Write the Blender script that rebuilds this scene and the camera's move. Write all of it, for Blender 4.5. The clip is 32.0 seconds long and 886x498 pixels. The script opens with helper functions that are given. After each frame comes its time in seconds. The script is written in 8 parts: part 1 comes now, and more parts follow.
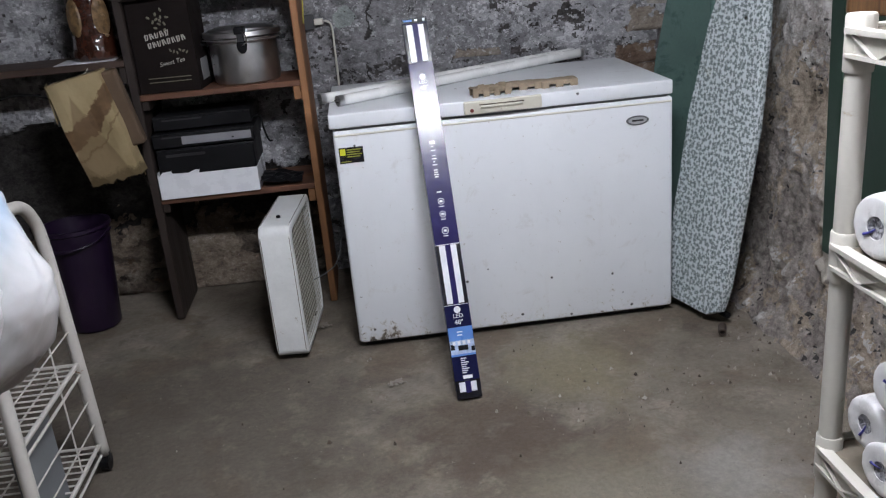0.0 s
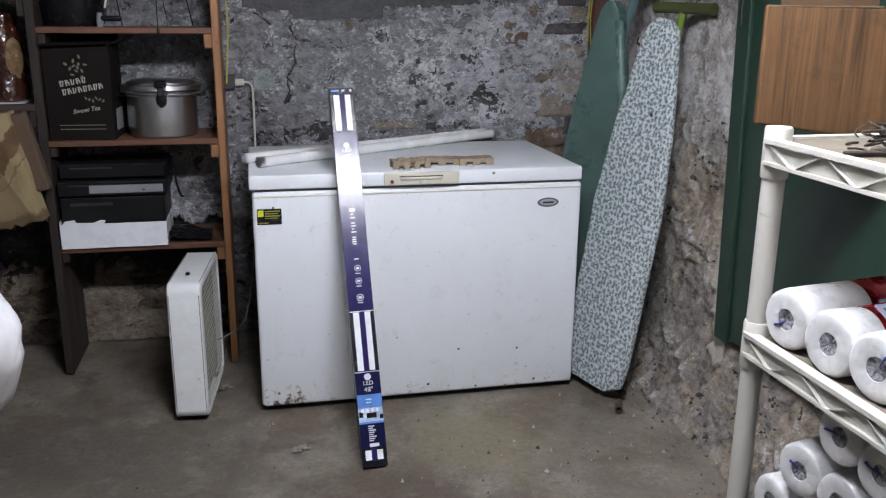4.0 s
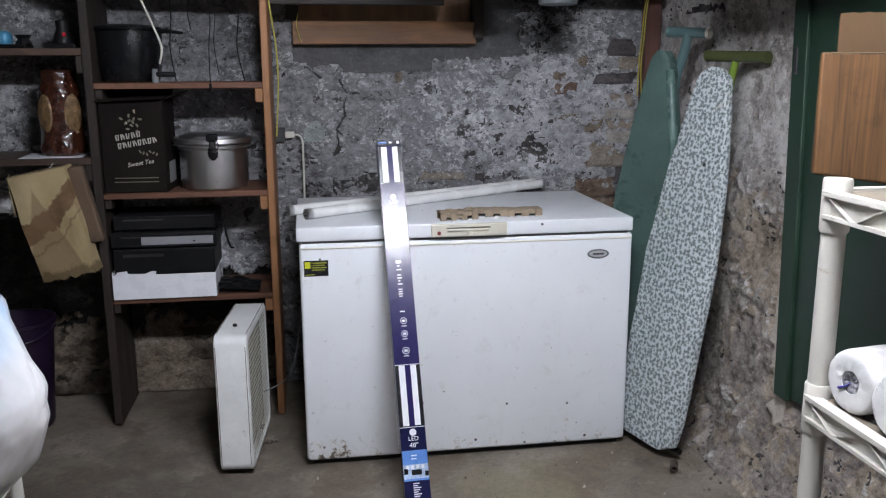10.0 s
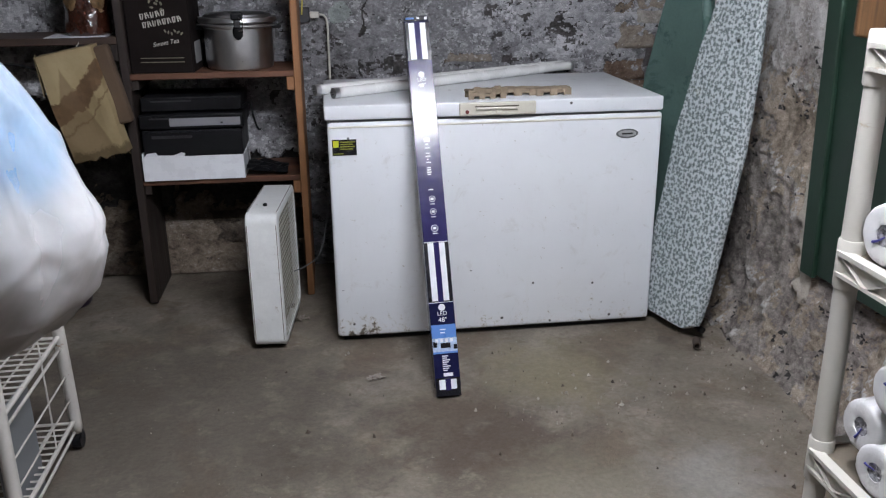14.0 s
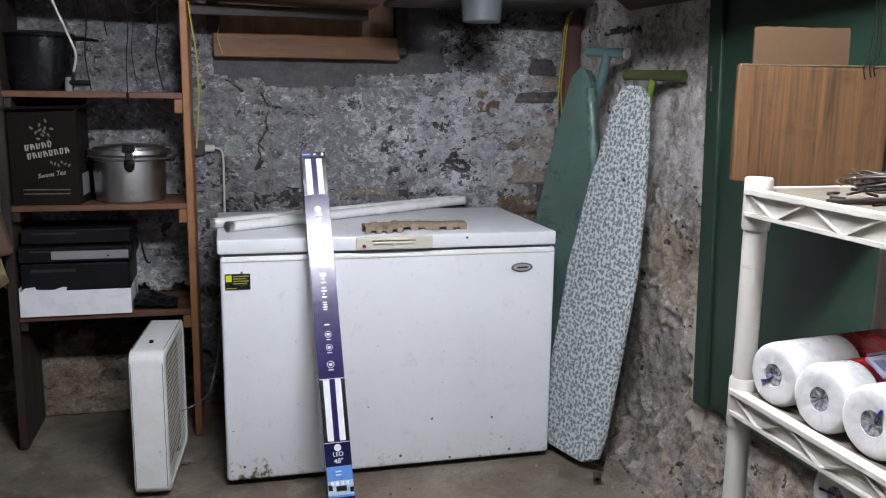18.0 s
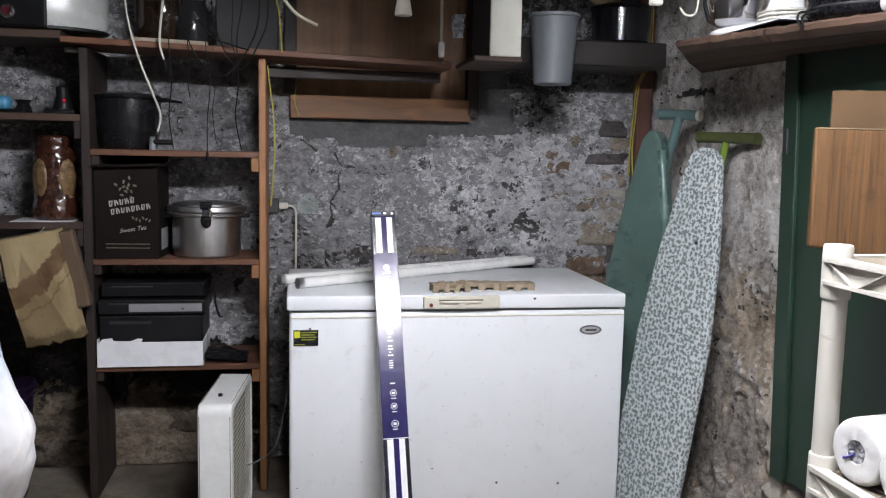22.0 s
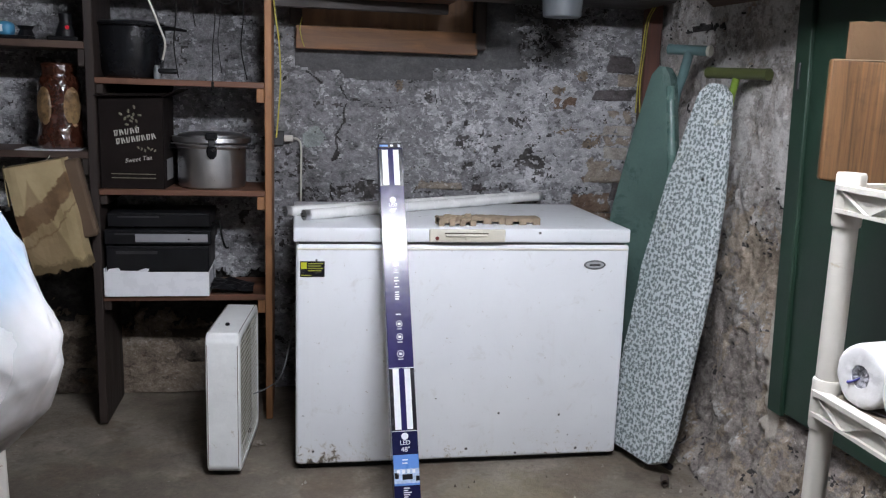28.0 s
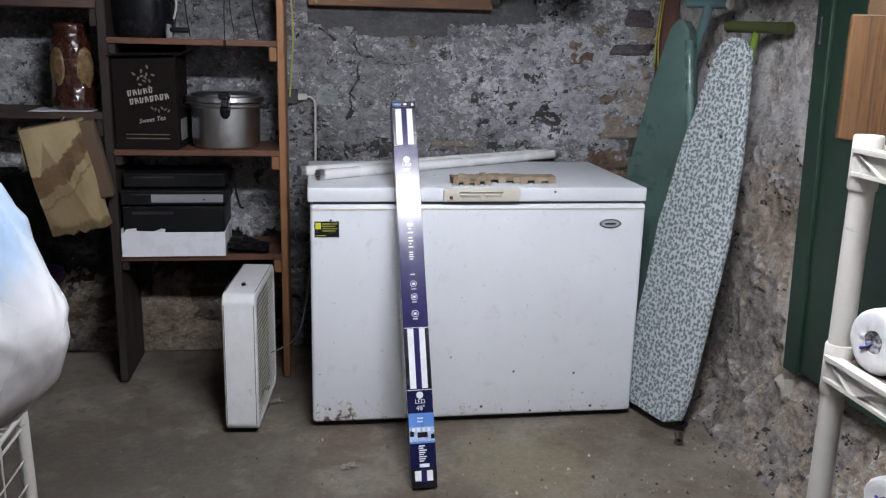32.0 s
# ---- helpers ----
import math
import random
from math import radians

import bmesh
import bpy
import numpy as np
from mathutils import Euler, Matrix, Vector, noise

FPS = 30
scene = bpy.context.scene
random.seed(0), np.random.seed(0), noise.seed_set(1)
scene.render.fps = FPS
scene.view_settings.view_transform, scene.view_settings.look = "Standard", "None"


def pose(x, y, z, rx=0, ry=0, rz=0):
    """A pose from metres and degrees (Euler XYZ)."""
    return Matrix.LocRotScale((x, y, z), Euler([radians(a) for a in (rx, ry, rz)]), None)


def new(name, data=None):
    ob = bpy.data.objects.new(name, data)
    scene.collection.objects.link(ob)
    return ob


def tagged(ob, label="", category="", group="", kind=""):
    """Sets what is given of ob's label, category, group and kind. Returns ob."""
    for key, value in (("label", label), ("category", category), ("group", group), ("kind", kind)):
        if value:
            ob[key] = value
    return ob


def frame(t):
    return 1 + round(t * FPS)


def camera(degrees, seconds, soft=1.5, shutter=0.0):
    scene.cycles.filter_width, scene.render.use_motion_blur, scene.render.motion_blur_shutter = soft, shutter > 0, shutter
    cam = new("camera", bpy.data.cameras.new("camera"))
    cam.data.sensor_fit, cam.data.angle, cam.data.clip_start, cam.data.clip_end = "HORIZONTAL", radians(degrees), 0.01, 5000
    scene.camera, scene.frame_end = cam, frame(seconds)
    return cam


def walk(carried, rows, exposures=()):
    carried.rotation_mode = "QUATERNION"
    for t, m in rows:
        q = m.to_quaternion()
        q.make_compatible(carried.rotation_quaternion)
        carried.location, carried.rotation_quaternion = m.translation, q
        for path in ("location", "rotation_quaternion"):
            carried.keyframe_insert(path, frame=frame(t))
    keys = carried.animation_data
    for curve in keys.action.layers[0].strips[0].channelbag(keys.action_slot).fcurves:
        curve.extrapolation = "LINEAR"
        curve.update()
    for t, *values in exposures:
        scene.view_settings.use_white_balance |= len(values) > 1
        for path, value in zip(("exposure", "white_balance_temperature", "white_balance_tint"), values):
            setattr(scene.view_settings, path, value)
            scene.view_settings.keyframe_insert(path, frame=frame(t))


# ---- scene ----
cam = camera(55.11, 32.0, 1.2, 0.15)
PATH = [
    (0.0, pose(0.1368, -2.8257, 1.3614, 70.295, 4.970, -5.934)),
    (0.3, pose(0.1205, -2.8179, 1.3630, 70.380, 4.308, -5.576)),
    (0.5, pose(0.1100, -2.8123, 1.3639, 70.190, 3.479, -5.806)),
    (0.8, pose(0.0928, -2.8138, 1.3694, 69.651, 1.025, -9.342)),
    (1.0, pose(0.0820, -2.8129, 1.3725, 69.902, -0.139, -11.865)),
    (1.3, pose(0.0696, -2.8143, 1.3736, 70.517, -1.010, -15.526)),
    (1.5, pose(0.0616, -2.8143, 1.3741, 70.768, -0.471, -17.154)),
    (1.8, pose(0.0491, -2.8281, 1.3783, 71.491, -0.577, -18.770)),
    (2.0, pose(0.0406, -2.8370, 1.3811, 74.695, -0.933, -17.730)),
    (2.3, pose(0.0400, -2.8531, 1.3951, 80.198, 0.382, -16.089)),
    (2.5, pose(0.0399, -2.8626, 1.4041, 82.754, 0.268, -15.038)),
    (2.8, pose(0.0369, -2.8643, 1.4037, 85.979, 1.292, -14.070)),
    (3.0, pose(0.0354, -2.8645, 1.4032, 85.392, 1.167, -13.274)),
    (3.3, pose(0.0319, -2.8617, 1.3936, 79.737, -0.084, -15.386)),
    (3.5, pose(0.0297, -2.8604, 1.3872, 76.698, 0.522, -15.368)),
    (3.8, pose(0.0309, -2.8565, 1.3872, 74.648, -0.648, -13.828)),
    (4.0, pose(0.0316, -2.8530, 1.3871, 74.561, -0.495, -12.374)),
    (4.3, pose(0.0340, -2.8491, 1.3863, 74.921, 0.592, -10.966)),
    (4.5, pose(0.0353, -2.8468, 1.3858, 75.168, 1.206, -10.242)),
    (6.5, pose(0.0407, -2.8448, 1.3918, 74.245, 1.460, -10.024)),
    (7.0, pose(0.0400, -2.8427, 1.3966, 76.365, 0.444, -10.218)),
    (7.5, pose(0.0437, -2.8334, 1.3947, 77.937, 0.686, -10.285)),
    (8.0, pose(0.0466, -2.8292, 1.3907, 78.816, 0.475, -10.332)),
    (8.5, pose(0.0500, -2.8305, 1.3865, 77.819, 0.887, -9.934)),
    (9.0, pose(0.0510, -2.8175, 1.3841, 77.493, 1.735, -8.558)),
    (9.5, pose(0.0531, -2.8177, 1.3854, 77.647, 1.448, -8.534)),
    (10.0, pose(0.0570, -2.8161, 1.3888, 77.832, 0.257, -8.916)),
    (10.5, pose(0.0507, -2.8184, 1.3910, 77.979, -0.565, -8.314)),
    (11.0, pose(0.0340, -2.8401, 1.3886, 78.322, -0.502, -8.586)),
    (11.5, pose(0.0289, -2.8505, 1.3887, 77.561, -0.581, -9.827)),
    (11.8, pose(0.0325, -2.8357, 1.3786, 74.960, -0.548, -11.553)),
    (12.0, pose(0.0344, -2.8268, 1.3722, 73.225, -0.190, -12.279)),
    (12.5, pose(0.0328, -2.8274, 1.3661, 70.708, 0.141, -12.369)),
    (13.0, pose(0.0323, -2.8375, 1.3605, 68.757, 0.092, -11.801)),
    (13.3, pose(0.0273, -2.8431, 1.3480, 67.378, -0.387, -10.254)),
    (13.5, pose(0.0241, -2.8463, 1.3396, 68.687, -0.776, -8.401)),
    (15.5, pose(0.0287, -2.8308, 1.3119, 72.929, 2.605, -7.226)),
    (15.8, pose(0.0210, -2.8335, 1.3213, 74.065, 2.853, -8.094)),
    (16.0, pose(0.0163, -2.8339, 1.3274, 76.105, 1.847, -9.095)),
    (16.5, pose(0.0249, -2.8223, 1.3289, 76.814, 0.695, -11.495)),
    (17.0, pose(0.0371, -2.8158, 1.3293, 77.240, 0.269, -14.129)),
    (17.5, pose(0.0385, -2.8126, 1.3309, 77.816, 1.058, -16.176)),
    (18.0, pose(0.0344, -2.8103, 1.3404, 79.674, -0.785, -14.322)),
    (18.3, pose(0.0388, -2.8034, 1.3406, 80.091, -0.841, -12.802)),
    (18.5, pose(0.0422, -2.7977, 1.3405, 81.034, -0.218, -11.980)),
    (19.0, pose(0.0510, -2.8008, 1.3432, 82.519, 0.390, -12.250)),
    (19.5, pose(0.0447, -2.8134, 1.3449, 84.077, 0.959, -12.440)),
    (20.0, pose(0.0490, -2.8120, 1.3450, 84.841, 0.714, -12.290)),
    (20.5, pose(0.0537, -2.8023, 1.3410, 85.038, 0.070, -11.531)),
    (21.0, pose(0.0497, -2.8005, 1.3421, 83.845, -0.315, -10.767)),
    (21.5, pose(0.0431, -2.7976, 1.3431, 83.401, -0.458, -10.253)),
    (22.0, pose(0.0367, -2.8074, 1.3460, 83.509, -1.157, -9.622)),
    (22.5, pose(0.0380, -2.8034, 1.3461, 83.575, -0.960, -8.930)),
    (23.0, pose(0.0320, -2.8031, 1.3443, 83.675, -1.396, -7.726)),
    (23.3, pose(0.0274, -2.8080, 1.3477, 84.259, -1.046, -6.828)),
    (23.5, pose(0.0246, -2.8104, 1.3497, 84.963, -1.163, -6.441)),
    (23.8, pose(0.0217, -2.8037, 1.3445, 88.062, -1.075, -6.411)),
    (24.0, pose(0.0200, -2.7989, 1.3409, 89.458, -1.636, -6.436)),
    (24.3, pose(0.0205, -2.7995, 1.3475, 89.754, -1.578, -7.502)),
    (24.5, pose(0.0213, -2.7986, 1.3516, 90.212, -1.567, -8.023)),
    (24.8, pose(0.0255, -2.7910, 1.3488, 89.191, -0.957, -9.703)),
    (25.0, pose(0.0288, -2.7841, 1.3465, 87.456, -1.234, -11.497)),
    (25.3, pose(0.0307, -2.7836, 1.3421, 84.917, -1.438, -13.004)),
    (25.5, pose(0.0328, -2.7812, 1.3386, 84.258, -1.708, -13.660)),
    (26.0, pose(0.0205, -2.8017, 1.3378, 82.875, -1.728, -12.037)),
    (26.5, pose(0.0227, -2.8028, 1.3333, 81.942, -1.622, -10.633)),
    (28.5, pose(0.0091, -2.8172, 1.3172, 78.758, -2.007, -9.055)),
    (29.0, pose(0.0066, -2.7944, 1.3269, 77.819, -2.161, -8.072)),
    (29.5, pose(0.0066, -2.7860, 1.3270, 76.449, -2.319, -7.110)),
    (30.0, pose(0.0086, -2.7907, 1.3268, 75.437, -2.011, -6.896)),
    (30.5, pose(0.0164, -2.7871, 1.3281, 74.904, -2.279, -6.533)),
    (31.0, pose(0.0072, -2.8104, 1.3292, 74.759, -1.954, -6.369)),
    (31.5, pose(0.0218, -2.8075, 1.3307, 75.796, -1.667, -6.870)),
    (32.0, pose(0.0315, -2.8069, 1.3353, 76.446, -1.366, -8.321)),
]
EXPO = [(0.0, -0.08, 6480, 10), (2.0, -0.08, 6480, 10), (4.0, 0.0, 6450, 10), (8.0, 0.04, 6430, 10), (11.0, 0.04, 6430, 10), (13.0, 0.0, 6480, 10), (17.0, 0.02, 6480, 10), (19.0, 0.16, 6650, 10),
        (22.0, 0.27, 6750, 10), (24.0, 0.34, 6750, 10), (25.0, 0.3, 6750, 10), (26.0, 0.22, 6680, 10), (29.0, 0.1, 6450, 10), (32.0, 0.02, 6450, 10)]
walk(cam, PATH, EXPO)

# ---- light ----
world = bpy.data.worlds.new("world")
scene.world = world
world.use_nodes = True
world.node_tree.nodes["Background"].inputs[0].default_value = (0.55, 0.6, 0.7, 1)
world.node_tree.nodes["Background"].inputs[1].default_value = 0.02


def strip_or_fill_light(x, y, watts):
    """A short ceiling batten with two bare tubes, which light the place; the far one is added fill."""
    LIGHTS.append((x, y, watts))


LIGHTS = []
strip_or_fill_light(0.42, -1.78, 162)
# Unseen second batten, added behind the camera as weak fill.
strip_or_fill_light(-1.2, -4.3, 6)

# ---- materials ----
MATS = {}


def nodes_of(name):
    m = bpy.data.materials.new(name)
    m.use_nodes = True
    nt = m.node_tree
    return m, nt, nt.nodes["Principled BSDF"]


def add_node(nt, kind, **kw):
    n = nt.nodes.new(kind)
    for k, v in kw.items():
        if k in n.inputs:
            n.inputs[k].default_value = v
    return n


def pos_of(nt, local=False):
    if local:
        return add_node(nt, "ShaderNodeTexCoord").outputs["Object"]
    return add_node(nt, "ShaderNodeNewGeometry").outputs["Position"]


def noise_of(nt, co, scale, detail=5.0, rough=0.55, dist=0.0):
    n = add_node(nt, "ShaderNodeTexNoise", Scale=scale, Detail=detail, Roughness=rough, Distortion=dist)
    nt.links.new(co, n.inputs["Vector"])
    return n.outputs["Fac"]


def ramp(nt, fac, stops):
    r = nt.nodes.new("ShaderNodeValToRGB")
    els = r.color_ramp.elements
    while len(els) < len(stops):
        els.new(0.5)
    for e, (p, c) in zip(els, stops):
        e.position = p
        e.color = (c, c, c, 1) if isinstance(c, (int, float)) else (*c, 1)
    nt.links.new(fac, r.inputs[0])
    return r.outputs[0]


def mix(nt, fac, a, b, mode="MIX"):
    m = nt.nodes.new("ShaderNodeMix")
    m.data_type, m.blend_type = "RGBA", mode
    for sock, v in ((m.inputs[0], fac), (m.inputs[6], a), (m.inputs[7], b)):
        if isinstance(v, (int, float)):
            sock.default_value = v
        elif isinstance(v, tuple):
            sock.default_value = (*v, 1)
        else:
            nt.links.new(v, sock)
    return m.outputs[2]


def math_of(nt, op, a, b):
    m = nt.nodes.new("ShaderNodeMath")
    m.operation = op
    for sock, v in ((m.inputs[0], a), (m.inputs[1], b)):
        if isinstance(v, (int, float)):
            sock.default_value = v
        else:
            nt.links.new(v, sock)
    return m.outputs[0]


def bump(nt, bsdf, height, strength=0.3, dist=0.01):
    b = add_node(nt, "ShaderNodeBump", Strength=strength, Distance=dist)
    nt.links.new(height, b.inputs["Height"])
    nt.links.new(b.outputs[0], bsdf.inputs["Normal"])


def simple(name, col, rough=0.5, metal=0.0, vary=0.12, scale=14.0, grain=120.0, bumpy=0.08, dirt=None, dirt_at=0.62, spec=0.5, coat=0.0, local=False):
    """A surface of one base colour, with cloudy and fine variation, and dirt where asked."""
    if name in MATS:
        return MATS[name]
    m, nt, b = nodes_of(name)
    co = pos_of(nt, local)
    big = noise_of(nt, co, scale, 6, 0.6)
    fine = noise_of(nt, co, grain, 3, 0.6)
    lo = tuple(c * (1 - vary) for c in col)
    hi = tuple(min(1, c * (1 + vary)) for c in col)
    c = ramp(nt, big, [(0.3, lo), (0.7, hi)])
    c = mix(nt, 0.25, c, ramp(nt, fine, [(0.3, lo), (0.7, hi)]))
    r = ramp(nt, big, [(0.3, max(0.02, rough - 0.08)), (0.7, min(1, rough + 0.08))])
    if dirt:
        spots = noise_of(nt, co, scale * 2.3, 9, 0.72, 0.4)
        mask = ramp(nt, spots, [(dirt_at, 0.0), (dirt_at + 0.07, 1.0)])
        c = mix(nt, mask, c, dirt)
        r = mix(nt, mask, r, (0.9, 0.9, 0.9))
    nt.links.new(c, b.inputs["Base Color"])
    nt.links.new(r, b.inputs["Roughness"])
    b.inputs["Metallic"].default_value = metal
    b.inputs["Specular IOR Level"].default_value = spec
    b.inputs["Coat Weight"].default_value = coat
    if bumpy:
        bump(nt, b, fine, bumpy, 0.004)
    MATS[name] = m
    return m


def wood(name, dark, light, axis="z", rough=0.6, grain=38.0, stretch=0.05, coat=0.0, ring=0.5):
    if name in MATS:
        return MATS[name]
    m, nt, b = nodes_of(name)
    co = pos_of(nt)
    mp = nt.nodes.new("ShaderNodeMapping")
    s = {"x": (stretch, 1, 1), "y": (1, stretch, 1), "z": (1, 1, stretch)}[axis]
    mp.inputs["Scale"].default_value = s
    nt.links.new(co, mp.inputs["Vector"])
    warp = noise_of(nt, mp.outputs[0], grain * 0.35, 3, 0.5)
    g = noise_of(nt, mp.outputs[0], grain, 8, 0.65, 1.2)
    f = math_of(nt, "ADD", math_of(nt, "MULTIPLY", g, 1 - ring), math_of(nt, "MULTIPLY", warp, ring))
    c = ramp(nt, f, [(0.36, dark), (0.62, light)])
    wear = noise_of(nt, co, 9, 7, 0.7)
    c = mix(nt, ramp(nt, wear, [(0.58, 0.0), (0.72, 0.45)]), c, tuple(x * 0.35 for x in dark))
    nt.links.new(c, b.inputs["Base Color"])
    nt.links.new(ramp(nt, g, [(0.3, rough - 0.1), (0.7, min(1, rough + 0.15))]), b.inputs["Roughness"])
    b.inputs["Coat Weight"].default_value = coat
    bump(nt, b, g, 0.25, 0.003)
    MATS[name] = m
    return m


def stone_mat(name, tones, dark, white, brown, hollow=0.4, fleck=0.57, brown_at=0.6, relief=0.014):
    """Old limewash over rubble: grey smears, dark hollows where it fell off, crisp pale flecks and bare brown patches."""
    m, nt, b = nodes_of(name)
    co = pos_of(nt)
    mp = nt.nodes.new("ShaderNodeMapping")
    mp.inputs["Scale"].default_value = (0.95, 0.95, 1.2)
    nt.links.new(co, mp.inputs["Vector"])
    fl = mp.outputs[0]
    info = add_node(nt, "ShaderNodeObjectInfo").outputs["Random"]
    jit = math_of(nt, "MULTIPLY", math_of(nt, "SUBTRACT", info, 0.5), 0.07)
    cloud = noise_of(nt, co, 2.3, 5, 0.6, 0.3)
    mott = noise_of(nt, fl, 9, 14, 0.72, 0.25)
    patch = noise_of(nt, fl, 26, 12, 0.74, 0.2)
    fine = noise_of(nt, fl, 75, 8, 0.74)
    grit = noise_of(nt, co, 260, 4, 0.7)
    f = math_of(nt, "ADD", math_of(nt, "MULTIPLY", mott, 0.6), math_of(nt, "MULTIPLY", patch, 0.4))
    f = math_of(nt, "ADD", math_of(nt, "ADD", f, jit), math_of(nt, "MULTIPLY", math_of(nt, "SUBTRACT", cloud, 0.5), 0.35))
    c = mix(nt, ramp(nt, f, [(0.415, 0.0), (0.43, 1.0)]), tones[0], tones[1])
    c = mix(nt, ramp(nt, f, [(0.495, 0.0), (0.507, 1.0)]), c, tones[2])
    c = mix(nt, ramp(nt, f, [(0.57, 0.0), (0.578, 1.0)]), c, tones[3])
    c = mix(nt, 0.55, c, ramp(nt, f, [(0.38, tones[0]), (0.47, tones[1]), (0.54, tones[2]), (0.64, tones[3])]))
    brown_f = math_of(nt, "ADD", noise_of(nt, fl, 5.2, 7, 0.62, 0.7), math_of(nt, "MULTIPLY", jit, 1.2))
    bc = mix(nt, ramp(nt, fine, [(0.35, 0.0), (0.65, 1.0)]), tuple(x * 0.5 for x in brown), brown)
    c = mix(nt, ramp(nt, brown_f, [(brown_at, 0.0), (brown_at + 0.03, 0.9)]), c, bc)
    hol = math_of(nt, "ADD", math_of(nt, "MULTIPLY", noise_of(nt, fl, 6.5, 10, 0.7, 0.6), 0.7), math_of(nt, "MULTIPLY", patch, 0.3))
    hmask = ramp(nt, hol, [(hollow - 0.035, 1.0), (hollow + 0.02, 0.0)])
    c = mix(nt, hmask, c, mix(nt, ramp(nt, fine, [(0.4, 0.0), (0.62, 1.0)]), tuple(x * 0.5 for x in dark), dark))
    warp = add_node(nt, "ShaderNodeTexNoise", Scale=7.0, Detail=5.0)
    nt.links.new(co, warp.inputs["Vector"])
    vadd = nt.nodes.new("ShaderNodeVectorMath")
    vadd.operation = "MULTIPLY_ADD"
    vadd.inputs[1].default_value = (0.13, 0.13, 0.13)
    nt.links.new(warp.outputs["Color"], vadd.inputs[0])
    nt.links.new(co, vadd.inputs[2])
    vor = add_node(nt, "ShaderNodeTexVoronoi", Scale=1.9, Randomness=1.0)
    vor.feature = "DISTANCE_TO_EDGE"
    nt.links.new(vadd.outputs[0], vor.inputs["Vector"])
    crack = math_of(nt, "MULTIPLY", ramp(nt, vor.outputs["Distance"], [(0.003, 1.0), (0.009, 0.0)]), ramp(nt, cloud, [(0.48, 0.0), (0.53, 0.8)]))
    c = mix(nt, crack, c, tuple(x * 0.4 for x in dark))
    fk = math_of(nt, "ADD", math_of(nt, "MULTIPLY", patch, 0.55), math_of(nt, "MULTIPLY", fine, 0.45))
    fk = math_of(nt, "ADD", fk, math_of(nt, "MULTIPLY", math_of(nt, "SUBTRACT", cloud, 0.5), 0.2))
    wmask = ramp(nt, fk, [(fleck, 0.0), (fleck + 0.025, 0.9)])
    big_fk = math_of(nt, "ADD", math_of(nt, "MULTIPLY", noise_of(nt, fl, 15, 10, 0.7, 0.3), 0.6), math_of(nt, "MULTIPLY", f, 0.4))
    c = mix(nt, ramp(nt, big_fk, [(fleck - 0.012, 0.0), (fleck - 0.003, 0.8)]), c, tuple(x * 0.88 for x in white))
    c = mix(nt, wmask, c, white)
    c = mix(nt, ramp(nt, fk, [(0.38, 0.75), (0.425, 0.0)]), c, dark)
    c = mix(nt, 0.45, c, ramp(nt, grit, [(0.3, 0.12), (0.7, 0.88)]), "OVERLAY")
    nt.links.new(c, b.inputs["Base Color"])
    b.inputs["Roughness"].default_value = 0.9
    b.inputs["Specular IOR Level"].default_value = 0.25
    h = math_of(nt, "ADD", math_of(nt, "MULTIPLY", wmask, 0.4), math_of(nt, "ADD", math_of(nt, "MULTIPLY", f, 2.5), math_of(nt, "ADD", fine, math_of(nt, "MULTIPLY", grit, 0.4))))
    h = math_of(nt, "SUBTRACT", h, math_of(nt, "ADD", math_of(nt, "MULTIPLY", hmask, 0.7), crack))
    h = math_of(nt, "ADD", h, math_of(nt, "MULTIPLY", ramp(nt, f, [(0.495, 0.0), (0.507, 1.0)]), 0.35))
    bump(nt, b, h, 1.0, relief)
    MATS[name] = m
    return m


# First entry paints the dimmer light of the left floor; the rest are stains.
STAINS_AND_SHADE = (((-0.62, -0.45, 0.95), (0.095, 0.08, 0.066), 0.7), ((0.46, -0.72, 0.34), (0.085, 0.063, 0.048), 0.85), ((0.72, -0.32, 0.3), (0.21, 0.18, 0.115), 0.75), ((1.0, -1.0, 0.22), (0.27, 0.255, 0.235), 0.7),
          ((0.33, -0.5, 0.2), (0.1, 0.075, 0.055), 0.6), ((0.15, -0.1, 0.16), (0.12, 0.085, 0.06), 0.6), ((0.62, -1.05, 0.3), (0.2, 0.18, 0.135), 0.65))


